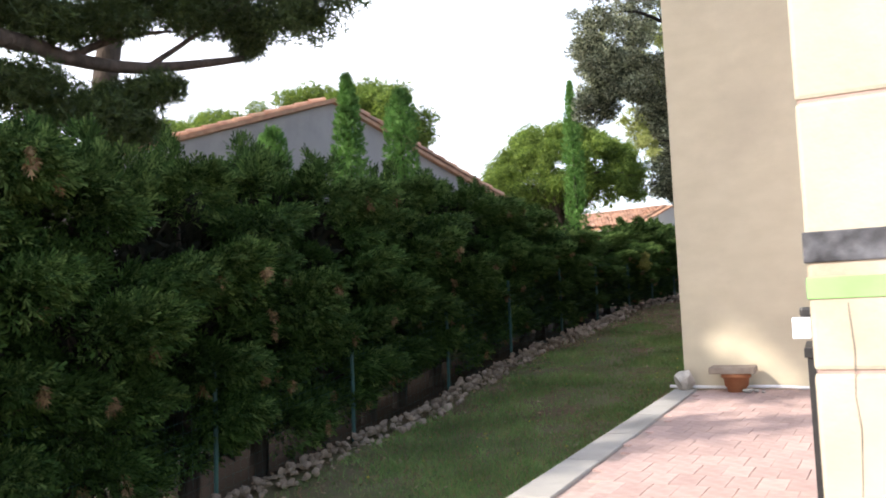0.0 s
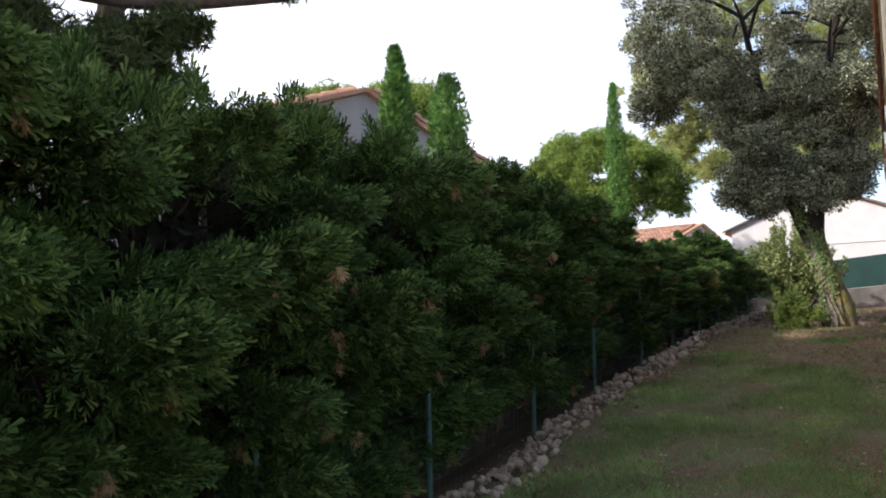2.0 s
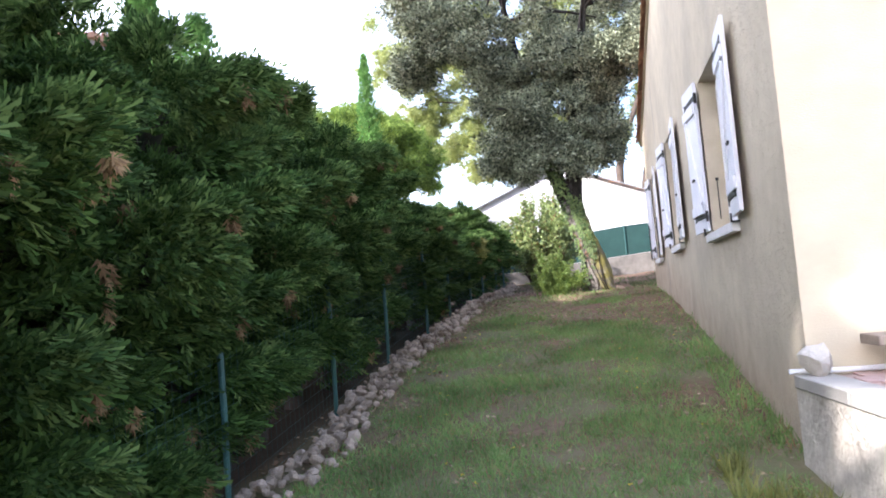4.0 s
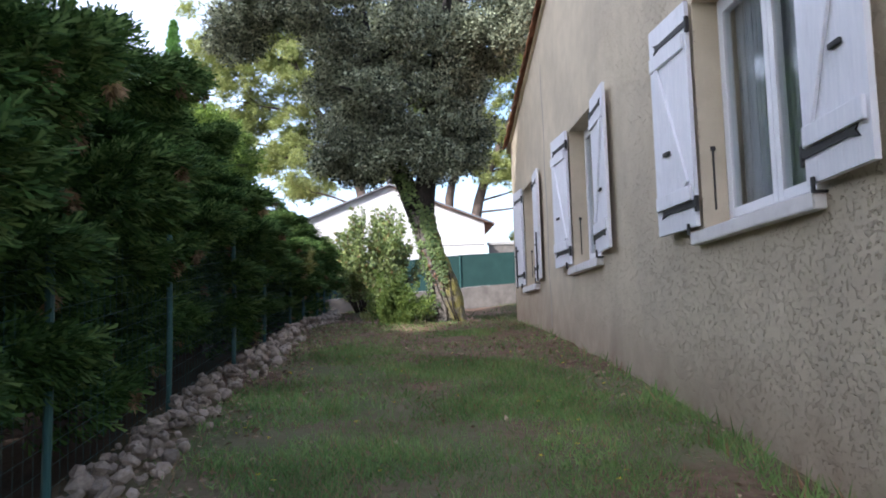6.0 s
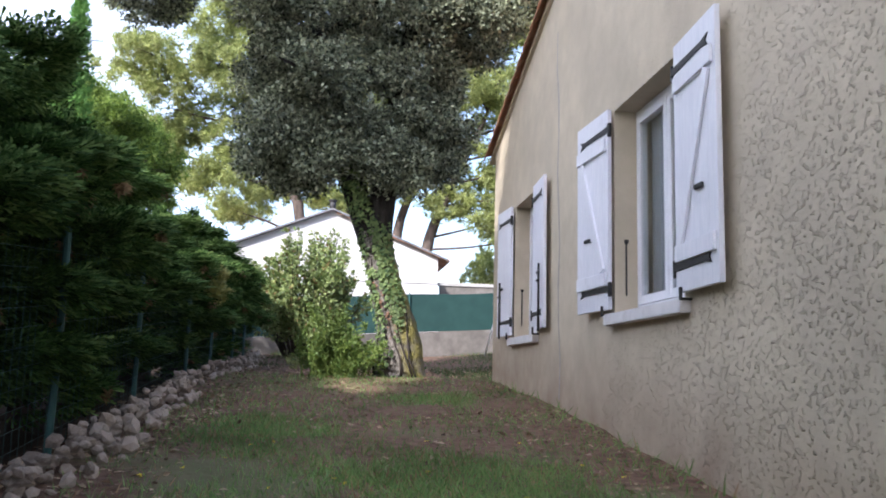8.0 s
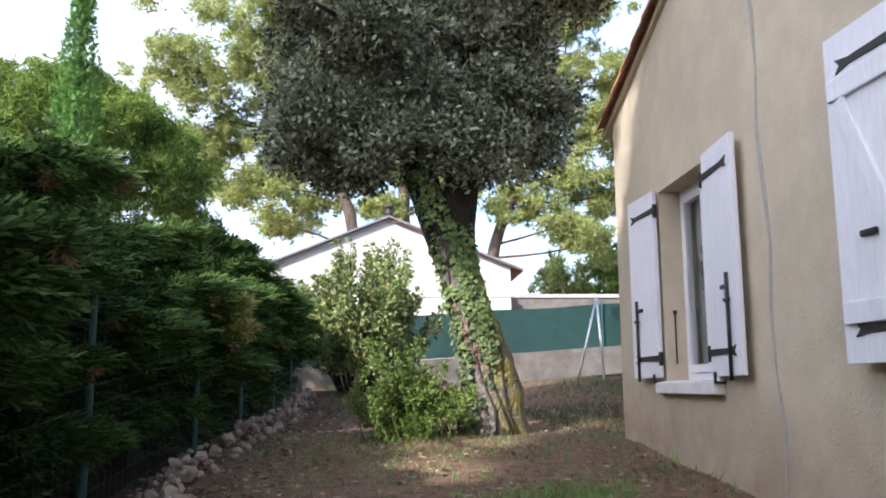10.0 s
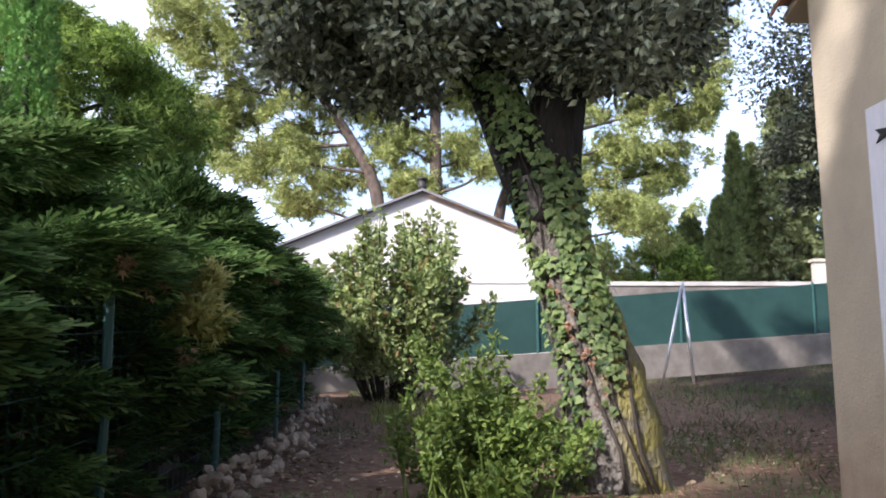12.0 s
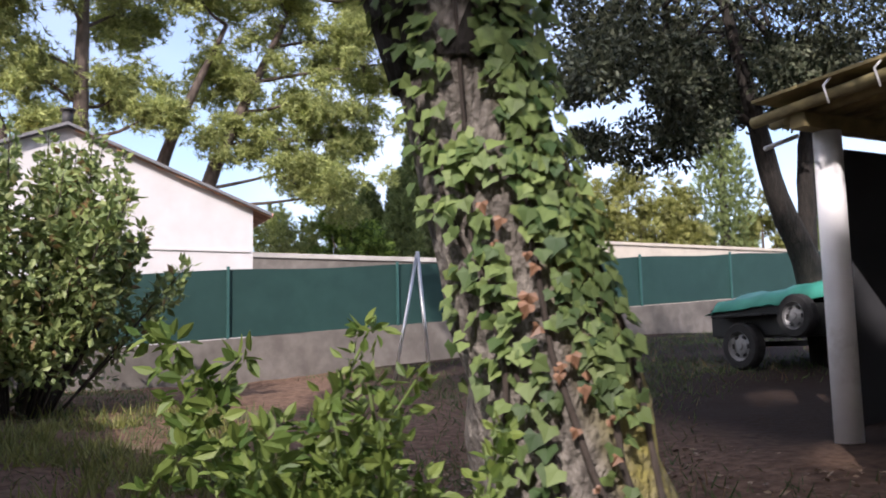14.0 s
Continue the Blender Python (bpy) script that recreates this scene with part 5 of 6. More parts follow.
cloud_pine([[(-0.6, 2.1, 0.24), (-0.5, 5.0, 0.21), (-0.5, 7.0, 0.18), (0.0, 8.6, 0.14), (1.2, 11.4, 0.06)], [(0.3, 2.1, 0.28), (0.5, 5.0, 0.24), (0.7, 6.8, 0.21), (1.6, 9.0, 0.15), (3.2, 12.6, 0.05)]],
           [(1.7, 8.2, 0.9, 0.5), (2.9, 7.4, 0.9, 0.4), (3.9, 6.7, 0.7, 0.4), (3.2, 9.4, 1.2, 0.7), (4.8, 8.6, 1.0, 0.6), (5.6, 10.6, 1.0, 0.8), (4.2, 11.4, 1.3, 0.9), (5.6, 13.0, 1.3, 0.9), (2.4, 12.6, 1.4, 0.9), (1.4, 10.4, 1.0, 0.7), (0.3, 12.2, 0.9, 0.7), (3.5, 14.8, 1.8, 1.0)],
           41.5, 33, "broad Aleppo pine with two stems and hanging boughs", M_PINE)

# the pine west of the hedge: one low limb reaches out over it
limbs, tips = pine_limbs((-9.2, 0.6, -0.1), (0.6, 0.8), 14.5, 30, 41, 0.3, 0.52, 5.6)
limbs += [([(-9.1, 0.8, 4.4), (-8.0, 2.6, 4.9), (-6.9, 5.33, 4.76), (-6.68, 5.95, 4.65), (-6.17, 6.57, 4.59), (-5.51, 7.42, 4.78)], [0.16, 0.13, 0.1, 0.08, 0.065, 0.035]),
          ([(-6.68, 5.95, 4.65), (-6.4, 6.42, 4.94), (-6.09, 6.88, 5.07)], [0.05, 0.035, 0.012]),
          ([(-6.17, 6.57, 4.59), (-5.84, 7.02, 5.03), (-5.2, 7.3, 5.5)], [0.035, 0.025, 0.01])]
# high limbs out of view, added so the crown shades the gable wall
for a, b in (((-9.0, 1.0, 10.0), (-8.0, 9.5, 10.6)), ((-9.0, 1.1, 11.2), (-8.9, 8.2, 12.2)), ((-9.0, 0.9, 9.0), (-6.6, 6.8, 9.2)), ((-9.0, 1.0, 11.0), (-6.4, 4.6, 11.2)), ((-9.0, 1.0, 12.0), (-7.4, 10.8, 12.0))):
    a, b = Vector(a), Vector(b)
    limbs.append(([a, a.lerp(b, 0.5) + Vector((0, 0, 0.3)), b], [0.1, 0.07, 0.02]))
    tips += [(a.lerp(b, k), 1.05) for k in (0.35, 0.55, 0.75, 0.9, 1.0)]
clumps = [(np.array(p), (1.3 * k, 1.3 * k, 0.65), int(120 * k)) for p, k in tips]
low = [((-6.3, 6.24, 5.1), 0.42, 380), ((-5.83, 6.94, 5.2), 0.4, 360), ((-5.45, 7.45, 5.12), 0.38, 330), ((-5.15, 7.9, 5.36), 0.34, 260), ((-6.6, 5.8, 4.95), 0.38, 300), ((-6.2, 6.4, 4.22), 0.38, 420), ((-6.36, 6.15, 4.02), 0.4, 420), ((-5.98, 6.6, 4.36), 0.3, 260), ((-6.75, 5.6, 4.35), 0.4, 300), ((-5.48, 7.45, 4.88), 0.2, 120), ((-4.7, 7.5, 5.15), 0.55, 300), ((-5.3, 7.4, 5.2), 0.50, 260), ((-4.2, 7.5, 5.35), 0.42, 190), ((-5.76, 7.34, 5.38), 0.59, 300), ((-5.2, 7.6, 5.65), 0.60, 300), ((-6.22, 6.1, 3.9), 0.49, 620), ((-6.47, 6.1, 4.1), 0.45, 420), ((-5.98, 6.26, 3.82), 0.34, 300), ((-6.8, 5.56, 4.21), 0.45, 300), ((-7.03, 5.56, 5.04), 0.56, 360), ((-6.76, 6.03, 5.13), 0.52, 320), ((-6.39, 6.66, 5.37), 0.53, 300), ((-5.99, 6.88, 5.44), 0.46, 240), ((-6.99, 5.24, 4.26), 0.52, 320), ((-6.93, 5.4, 5.27), 0.50, 300), ((-6.38, 6.19, 5.74), 0.57, 300), ((-5.7, 7.05, 5.99), 0.56, 260), ((-6.8, 5.79, 3.99), 0.31, 200)]
fine = [(np.array(c), (s, s, s * 0.62), int(n * 2.2)) for c, s, n in low]
t = tree("pine_tree", "large dark pine with a low limb reaching over the hedge", limbs, fine, BRUSH, 0.105, M_PINE_D, M_BARK2, 0.3, 0.5, 0.15, 9, 0.1, seed=41, gaps=True)
V, F = clumps_mesh(clumps, BRUSH, 0.6, 0.5, 0.3, 0.2, gaps=True)
raw("upper_crown", V - np.asarray((-9.2, 0.6, -0.1)), F, M_PINE_D, t)
# more pines, unseen, added beyond the hedge to cast shade on the garden
for k, (foot, lean, h, sp) in enumerate((((-13.5, -4.5, -0.1), (0.5, 0.6), 16.0, 5.2), ((-11.6, 7.2, 0.3), (0.3, 0.2), 12.6, 4.2))):
    limbs, tips = pine_limbs(foot, lean, h, 28, 51 + k, 0.3, 0.62, sp)
    clumps = [(np.array(p), (1.3 * q, 1.3 * q, 0.7), int(95 * q)) for p, q in tips]
    tree("pine_tree", "unseen dark pine added beyond the hedge for its shade", limbs, clumps, BRUSH, 0.6, M_PINE_D, M_BARK2, 0.3, 0.5, 0.2, 8, 0.1, seed=51 + k, gaps=True)

# unseen flat-crowned pine over the neighbour's garden, added to shade the oak's lower boughs
limbs = [([(-12.2, 10.6, 0.4), (-12.0, 10.9, 5.0), (-11.7, 11.3, 9.0), (-11.4, 11.4, 12.2)], [0.3, 0.26, 0.2, 0.13])]
for i in range(14):
    a = i * 0.449
    limbs.append(([(-11.4, 11.4, 11.9), (-11.4 + 1.3 * math.cos(a), 11.4 + 0.9 * math.sin(a), 12.6), (-11.2 + 2.3 * math.cos(a), 11.4 + 1.5 * math.sin(a), 13.3)], [0.09, 0.06, 0.02]))
tree("pine_tree", "unseen tall flat-crowned pine added beyond the hedge to shade the oak", limbs, crown_clumps((-11.0, 11.4, 13.3), (2.4, 1.5, 0.7), 76, 0.5, 75, shell=0.3, seed=77), BRUSH, 0.5, M_PINE_D, M_BARK2, 0.3, 0.5, 0.2, 8, 0.1, seed=77)

# umbrella pine in the distance
u = (-9.2, 28.4)
limbs = [([(u[0], u[1], 1.9), (u[0] + 0.2, u[1], 3.8), (u[0], u[1], 5.2)], [0.26, 0.22, 0.17])]
rr = random.Random(8)
for i in range(16):
    a = i * 0.393
    limbs.append(([(u[0], u[1], rr.uniform(4.0, 5.1)), (u[0] + math.cos(a) * 1.4, u[1] + math.sin(a) * 1.4, 5.7), (u[0] + math.cos(a) * 2.6, u[1] + math.sin(a) * 2.3, 5.9)], [0.09, 0.06, 0.025]))
cl = crown_clumps((u[0], u[1], 5.45), (2.75, 2.75, 2.45), 230, 0.42, 95, lower=-0.06, shell=0.82, seed=9, squash=0.7)
cl += crown_clumps((u[0], u[1], 5.3), (1.9, 1.9, 1.2), 50, 0.5, 60, lower=-0.1, shell=0.3, seed=10)
tree("umbrella_pine", "broad umbrella pine with a bright green domed crown", limbs, cl, BRUSH, 0.17, M_UMB, M_BARK2, 0.5, 0.4, 0.3, 8, seed=61)


def cypress(foot, height, radius, seed, mat, label, pointed=True, n=56, count=130, size=0.1):
    r = random.Random(seed)
    f = Vector(foot)
    clumps = []
    for i in range(n):
        k = (i + 0.5) / n
        prof = min(1.0, (1.0 - k) * 3.0) ** 0.75 if pointed else min(1.0, (1.04 - k) * 6) ** 0.6
        prof *= min(1, 0.55 + k * 4)
        for a in range(3):
            an = a * 2.1 + i * 0.8 + r.uniform(-0.4, 0.4)
            s = radius * 0.42 * prof + 0.03
            clumps.append((np.array([f.x + math.cos(an) * radius * 0.55 * prof, f.y + math.sin(an) * radius * 0.55 * prof, f.z + 0.2 + k * (height - 0.2)]), (s, s, s * 1.3), count // 3))
    limbs = [([f, f + Vector((0, 0, height * 0.5)), f + Vector((0, 0, height * 0.96))], [radius * 0.25, radius * 0.15, 0.01])]
    return tree("cypress_tree", label, limbs, clumps, FAN, size, mat, M_BARK3, 0.9, 0.3, 0.5, 6, 0.05, "tree", "garden cypresses", seed)


cypress((-6.7, 11.3, 0.7), 4.9, 0.34, 71, M_CYP, "slim pointed cypress behind the hedge")
cypress((-7.4, 14.2, 1.0), 5.0, 0.34, 72, M_CYP, "clipped column cypress with a blunt top", False)
cypress((-8.9, 12.1, 0.7), 4.4, 0.36, 73, M_CYP, "short clipped cypress with a round top", False)
cypress((-7.7, 25.3, 1.8), 6.8, 0.36, 74, M_CYP, "slim pointed cypress rising over the hedge")


def broad_tree(name, label, foot, height, radii, mat, seed, clump=0.8, n=60, count=160, size=0.3, template=LEAF, trunk=0.16, category="tree", group="far trees"):
    f = Vector(foot)
    top = f + Vector((0, 0, height - radii[2]))
    limbs = [([f, f.lerp(top, 0.6), top + Vector((0, 0, radii[2] * 0.6))], [trunk, trunk * 0.7, 0.03])]
    r = random.Random(seed)
    for i in range(8):
        a = i * 0.8
        limbs.append(([f.lerp(top, 0.7), top + Vector((math.cos(a) * radii[0] * 0.6, math.sin(a) * radii[1] * 0.6, r.uniform(-0.4, 0.6) * radii[2]))], [trunk * 0.4, 0.02]))
    return tree(name, label, limbs, crown_clumps(top, radii, n, clump, count, shell=0.5, seed=seed), template, size, mat, M_BARK2, 0.2, 0.7, 0.3, 7, category=category, group=group, seed=seed)


# trees behind the grey house
for x, y, h, s in ((-21, 22, 7.6, 81), (-18, 22, 7.5, 82), (-15.2, 22.5, 7.9, 83), (-12.7, 22, 7.4, 84), (-16.6, 24, 7.6, 85)):
    broad_tree("pine_tree", "bright green pine behind the grey house", (x, y, 1.2), h, (1.5, 1.5, 1.2), M_UMB, s, 0.5, 46, 90, 0.26, TUFT)
# trees beyond the garden wall, to the east: pointed conifers, a tiered spruce, yellow-green crowns
for x, y, h, w, s, pt in ((8.7, 46, 9.0, 0.55, 91, True), (9.5, 46.4, 8.7, 0.5, 92, True), (12.45, 46, 9.2, 0.62, 93, True), (22.9, 46, 10.2, 1.5, 94, True), (6.9, 46, 6.0, 0.9, 95, True), (7.7, 45, 6.3, 0.8, 96, True), (26.5, 44, 9.0, 1.0, 97, True)):
    cypress((x, y, 2.1), h, w, s, M_CYP2, "dark pointed conifer beyond the garden wall", pt, 34, 150, 0.28)
f = Vector((10.65, 46, 2.1))
cl = []
rr = random.Random(66)
for i in range(20):
    k = i / 19
    for q in range(9):
        a, ln = q * 0.7 + i * 0.45, (0.25 + 2.3 * (1 - k) ** 0.85) * rr.uniform(0.6, 1.1)
        for e in (0.55, 1.0):
            cl.append((np.array([f.x + math.cos(a) * ln * e, f.y + math.sin(a) * ln * e, f.z + 2.2 + 8.5 * k - 0.35 * e]), (0.3, 0.3, 0.16), 34))
tree("spruce_tree", "tall tiered blue-green conifer beyond the garden wall", [([f, f + Vector((0, 0, 5)), f + Vector((0, 0, 10.6))], [0.18, 0.12, 0.02])], cl, FAN, 0.26, M_SPRUCE, M_BARK3, -0.15, 0.5, 0.2, 7, seed=67)
for x, y, h, w, mat, s in ((5.6, 44, 5.2, 1.3, M_UMB, 81), (3.9, 45, 5.0, 1.5, M_PINE, 80), (13.6, 46.5, 7.4, 1.2, M_FARGREEN, 96), (15.2, 46, 6.9, 1.3, M_FARGREEN, 97), (16.8, 47, 7.4, 1.2, M_FARGREEN, 98), (18.3, 46.5, 8.1, 1.4, M_FARGREEN, 99), (20.2, 46, 7.4, 1.4, M_FARGREEN, 100), (21.6, 47, 7.2, 1.2, M_FARGREEN, 101), (25.0, 46, 7.0, 1.6, M_FARGREEN, 102), (29, 44, 7.6, 2.0, M_FARGREEN, 103), (12.0, 48, 6.5, 1.5, M_FARGREEN, 104)):
    broad_tree("garden_tree", "sunlit yellow-green tree beyond the garden wall", (x, y, 2.1), h, (w * 0.85, w * 0.85, h * 0.42), mat, s, 0.36, 80, 42, 0.3, FAN)

# second oak by the pergola
limbs = [([(4.38, 25.2, 1.85), (4.22, 25.2, 2.7), (4.08, 25.2, 3.3), (3.72, 25.2, 3.98), (3.5, 25.2, 4.75), (3.2, 25.3, 6.2)], [0.22, 0.165, 0.15, 0.12, 0.1, 0.04]),
         ([(3.5, 25.2, 4.7), (3.0, 25.4, 5.1), (2.5, 25.6, 5.2)], [0.05, 0.035, 0.012]),
         ([(4.1, 25.2, 3.25), (4.16, 25.2, 4.0), (4.2, 25.2, 4.6), (4.7, 25.3, 6.1)], [0.11, 0.1, 0.085, 0.03])]
rr = random.Random(12)
for i in range(64):
    a = Vector((rr.uniform(2.3, 4.4), 25.4 + rr.uniform(-0.4, 0.6), rr.uniform(5.0, 7.6)))
    b = a + Vector((rr.uniform(-0.6, 1.0), rr.uniform(-0.8, 1.2), rr.uniform(-0.2, 0.9)))
    limbs.append(([a, a.lerp(b, 0.5) + Vector((0, 0, 0.15)), b], [0.026, 0.018, 0.006]))
cl = crown_clumps((3.9, 25.6, 6.1), (2.7, 2.0, 1.0), 80, 0.42, 320, shell=0.45, seed=13) + crown_clumps((3.6, 25.6, 7.5), (2.4, 1.6, 0.8), 70, 0.34, 34, shell=0.3, seed=53) + crown_clumps((2.05, 25.5, 4.95), (0.95, 0.9, 0.6), 40, 0.28, 400, seed=14)
cl += crown_clumps((1.9, 25.8, 6.4), (1.1, 1.2, 1.0), 34, 0.26, 60, shell=0.3, seed=18) + crown_clumps((3.6, 25.3, 5.3), (1.2, 0.9, 0.4), 24, 0.28, 330, seed=19)
# foliage above the view, added to shade the ground by the pergola
cl += crown_clumps((4.2, 23.3, 6.6), (2.4, 1.5, 0.9), 60, 0.42, 320, shell=0.45, seed=44)
tree("holm_oak", "dark evergreen oak beside the pergola", limbs, cl, LEAF, 0.07, M_OAK_SHADED, M_BARK_SHADED, 0.0, 0.8, 0.3, 9, 0.14, seed=23, split=True)

# shrubs under the oak
limbs, cl = [], crown_clumps((-3.45, 27.3, 3.0), (1.0, 0.9, 1.0), 46, 0.26, 70, shell=0.4, seed=15) + crown_clumps((-3.4, 27.2, 2.75), (1.15, 0.9, 0.45), 44, 0.24, 60, shell=0.4, seed=45)
rr = random.Random(15)
for i in range(60):
    a, q = rr.uniform(0, 6.28), math.sqrt(rr.random())
    foot = Vector((-3.5 + 0.34 * q * math.cos(a), 27.3 + 0.3 * q * math.sin(a), 1.9))
    reach = rr.uniform(0.75, 1.1)
    tip = Vector((-3.4 + 1.45 * q * math.cos(a) * reach, 27.3 + 1.05 * q * math.sin(a) * reach, 4.75 - 1.25 * q * q * rr.uniform(0.6, 1.1) - rr.uniform(0, 0.5)))
    mid = foot.lerp(tip, 0.5) + Vector((0.1 * math.cos(a), 0.1 * math.sin(a), 0.12))
    limbs.append(([foot, mid, tip], [0.016, 0.011, 0.004]))
    for k in range(7):
        w = 0.17 - 0.016 * k
        cl.append((np.array(mid.lerp(tip, (k + 0.3) / 6.6) if k else foot.lerp(mid, 0.75)), (w, w, w * 0.7), 30 - 2 * k))
tree("flowering_shrub", "tall rounded shrub with bare stems at its foot", limbs, cl, LEAF, 0.1, M_BUSH, M_BARK3, 0.3, 0.7, 0.2, 5, category="shrub", seed=24)
cl = crown_clumps((-2.78, 20.30, 1.80), (0.50, 0.36, 0.36), 90, 0.13, 55, shell=0.25, seed=16)
limbs = []
rr = random.Random(17)
for i in range(42):
    x, y = -2.78 + rr.uniform(-0.45, 0.36), 20.28 + rr.uniform(-0.3, 0.3)
    z, h = float(ground_z(x, y)), rr.uniform(0.3, 0.65) if i % 4 else rr.uniform(0.65, 0.9)
    limbs.append(([(x, y, z - 0.02), (x + rr.uniform(-0.12, 0.12), y + rr.uniform(-0.08, 0.08), z + h * 0.5), (x + rr.uniform(-0.24, 0.24), y - rr.uniform(-0.1, 0.14), z + h)], [0.008, 0.006, 0.003]))
    a, b = Vector(limbs[-1][0][1]), Vector(limbs[-1][0][2])
    for k in range(8):
        w = 0.06 - 0.004 * k
        cl.append((np.array(a.lerp(b, k / 7.0)), (w, w, w * 0.5), 16))
tree("leafy_shoots", "bright green leafy shoots at the foot of the oak", limbs, cl, OVAL, 0.044, M_SHOOT, M_SHOOT, 0.3, 0.7, 0.3, 5, category="shrub", seed=25, split=True, stem="stem", facing=0.5)

# ---- neighbouring houses, fence and wall beyond ----
def gable_house(name, label, centre, half, length, wall_z, eave_z, pitch, wallmat, rot=0.0, trim=None, over=0.25, steep=1.0):
    """A house with its gable towards -y: wall, roof slopes with tiles."""
    h = thing(name, centre, label, "house", rot=rot)
    ridge = eave_z + pitch * half
    right = half / steep
    bm = bmesh.new()
    prism(bm, [(-half, wall_z), (right, wall_z), (right, eave_z), (0, ridge), (-half, eave_z)], "y", 0, length)
    part("wall", bm, wallmat, h)
    for s, w, p in ((-1, half, pitch), (1, right, pitch * steep)):
        e = w + over
        bm = bmesh.new()
        pts = [(0, ridge + 0.012), (s * e, ridge - p * e + 0.012), (s * e, ridge - p * e + (0.05 if trim else 0.1)), (0, ridge + (0.05 if trim else 0.1))]
        prism(bm, pts if s < 0 else pts[::-1], "y", -0.12, length + 0.1)
        part("roof", bm, trim or M_TILES, h)
        if trim:
            bm = bmesh.new()
            pts = [(0, ridge + 0.0), (s * (e + 0.04), ridge - p * (e + 0.04) + 0.0), (s * (e + 0.04), ridge - p * (e + 0.04) + 0.05), (0, ridge + 0.05)]
            prism(bm, pts if s < 0 else pts[::-1], "y", -0.17, -0.125)
            part("verge_board", bm, trim, h, "thin grey verge board")
        rows = int(e * math.hypot(1, p) / 0.34)
        cols = int((length + 0.1) / 0.2)
        V, F = tile_rows(rows, cols)
        ob = raw("roof_tiles", V, F, M_TILES, h, smooth=True)
        ob["kind"] = "stuff"
        tilt = Matrix.Rotation(math.atan(p), 4, "X")
        ob.matrix_basis = Matrix.Translation((s * e, -0.02 if s > 0 else length, ridge - p * e + (-0.07 if trim else 0.1))) @ Matrix.Rotation(radians(90 * s), 4, "Z") @ tilt
    return h


gable_house("white_house", "white rendered house with a low gable and dark verge", (-2.95, 33.4, 0), 3.0, 9.0, 1.6, 4.95, 0.40, M_WHOUSE, 0, M_LEAD)
gable_house("grey_house", "grey rendered house with a tiled roof behind the hedge", (-9.6, 15.1, 0), 7.0, 9.0, 0.3, 4.2, 0.30, M_GREYWALL, 55, steep=1.7)
gable_house("tiled_house", "low house with a pink tiled roof beyond the hedge", (-9.0, 44, 0), 3.6, 9.0, 1.5, 5.2, 0.3, M_WHOUSE, 78)

part("string_course", bm_box((-5.9, 33.375, 4.2), (0.0, 33.398, 4.25), 0.004), M_WHOUSE, bpy.data.objects["white_house"], "thin rendered ledge").matrix_basis = Matrix.Translation((2.95, -33.4, 0))
gz = 4.95 + 0.4 * 3.0
cap = part("roof_vent", limbs_bm([([(-2.95, 33.5, gz + 0.02), (-2.95, 33.5, gz + 0.28)], [0.09, 0.09]), ([(-2.95, 33.5, gz + 0.28), (-2.95, 33.5, gz + 0.32)], [0.12, 0.12])], 10), M_IRON)
tagged(cap, "small black roof vent on the white house", "roof vent")
FA, FB = Vector((-7.2, 29.3)), Vector((16.5, 33.1))
def fence_at(k):
    p = FA.lerp(FB, k)
    return p.x, p.y
screen = thing("screen_fence", (0, 0, 0), "green privacy cloth on posts over a low concrete wall", "fence")
ang = math.degrees(math.atan2(FB.y - FA.y, FB.x - FA.x))
ln = (FB - FA).length
def top_z(x):
    return 2.66 + (x + 1.0) * 0.068
bm = bmesh.new()
n = 14
for a in range(n):
    xa, ya = fence_at(a / n)
    xb, yb = fence_at((a + 1) / n)
    vs = []
    for (x, y) in ((xa, ya), (xb, yb)):
        for dy in (-0.09, 0.09):
            for z in (1.4, top_z(x)):
                vs.append(bm.verts.new((x, y + dy, z)))
    f = lambda *i: bm.faces.new([vs[q] for q in i])
    f(0, 1, 5, 4), f(2, 6, 7, 3), f(1, 3, 7, 5)
    if a == 0:
        f(0, 2, 3, 1)
    if a == n - 1:
        f(4, 5, 7, 6)
bmesh.ops.remove_doubles(bm, verts=bm.verts, dist=0.001)
bmesh.ops.recalc_face_normals(bm, faces=bm.faces)
part("low_wall", bm, M_CONC_SHADED, screen, "stained low concrete wall, darkened for the shade on it")
V, F = [], []
m = 120
for i in range(m + 1):
    x, y = fence_at(i / m)
    w = 0.012 * math.sin(i * 0.7) + 0.02 * noise.noise(Vector((i * 0.21, 0, 0)))
    V += [(x, y + w, top_z(x) + 0.01), (x, y - w * 0.6, top_z(x) + 0.48), (x, y + w * 0.4, top_z(x) + 0.92 + 0.012 * math.sin(i * 0.45))]
for i in range(m):
    for k in range(2):
        F.append((3 * i + k, 3 * i + 3 + k, 3 * i + 4 + k, 3 * i + 1 + k))
ob = raw("privacy_cloth", V, F, M_MESH, screen, "dark green woven privacy cloth", True)
for i in range(9):
    x, y = fence_at((i + 0.35) / 9)
    part("fence_post", bm_box((x - 0.018, y - 0.05, top_z(x)), (x + 0.018, y - 0.014, top_z(x) + 0.97), 0.004), M_GREENPOST, screen, "slim green post")

back = thing("garden_wall", (0, 0, 0), "long grey rendered garden wall beyond the fence", "wall")
part("wall_body", bm_box((0.6, 37.2, 1.8), (9.9, 37.4, 4.55), 0.01), M_CONC_SHADED, back)
part("coping", bm_box((0.55, 37.16, 4.551), (9.9, 37.44, 4.66), 0.01), M_CONC, back)
part("pale_wall", bm_box((7.9, 38.6, 1.8), (36, 38.8, 5.36), 0.01), M_CREAM, back, "cream rendered stretch of wall")
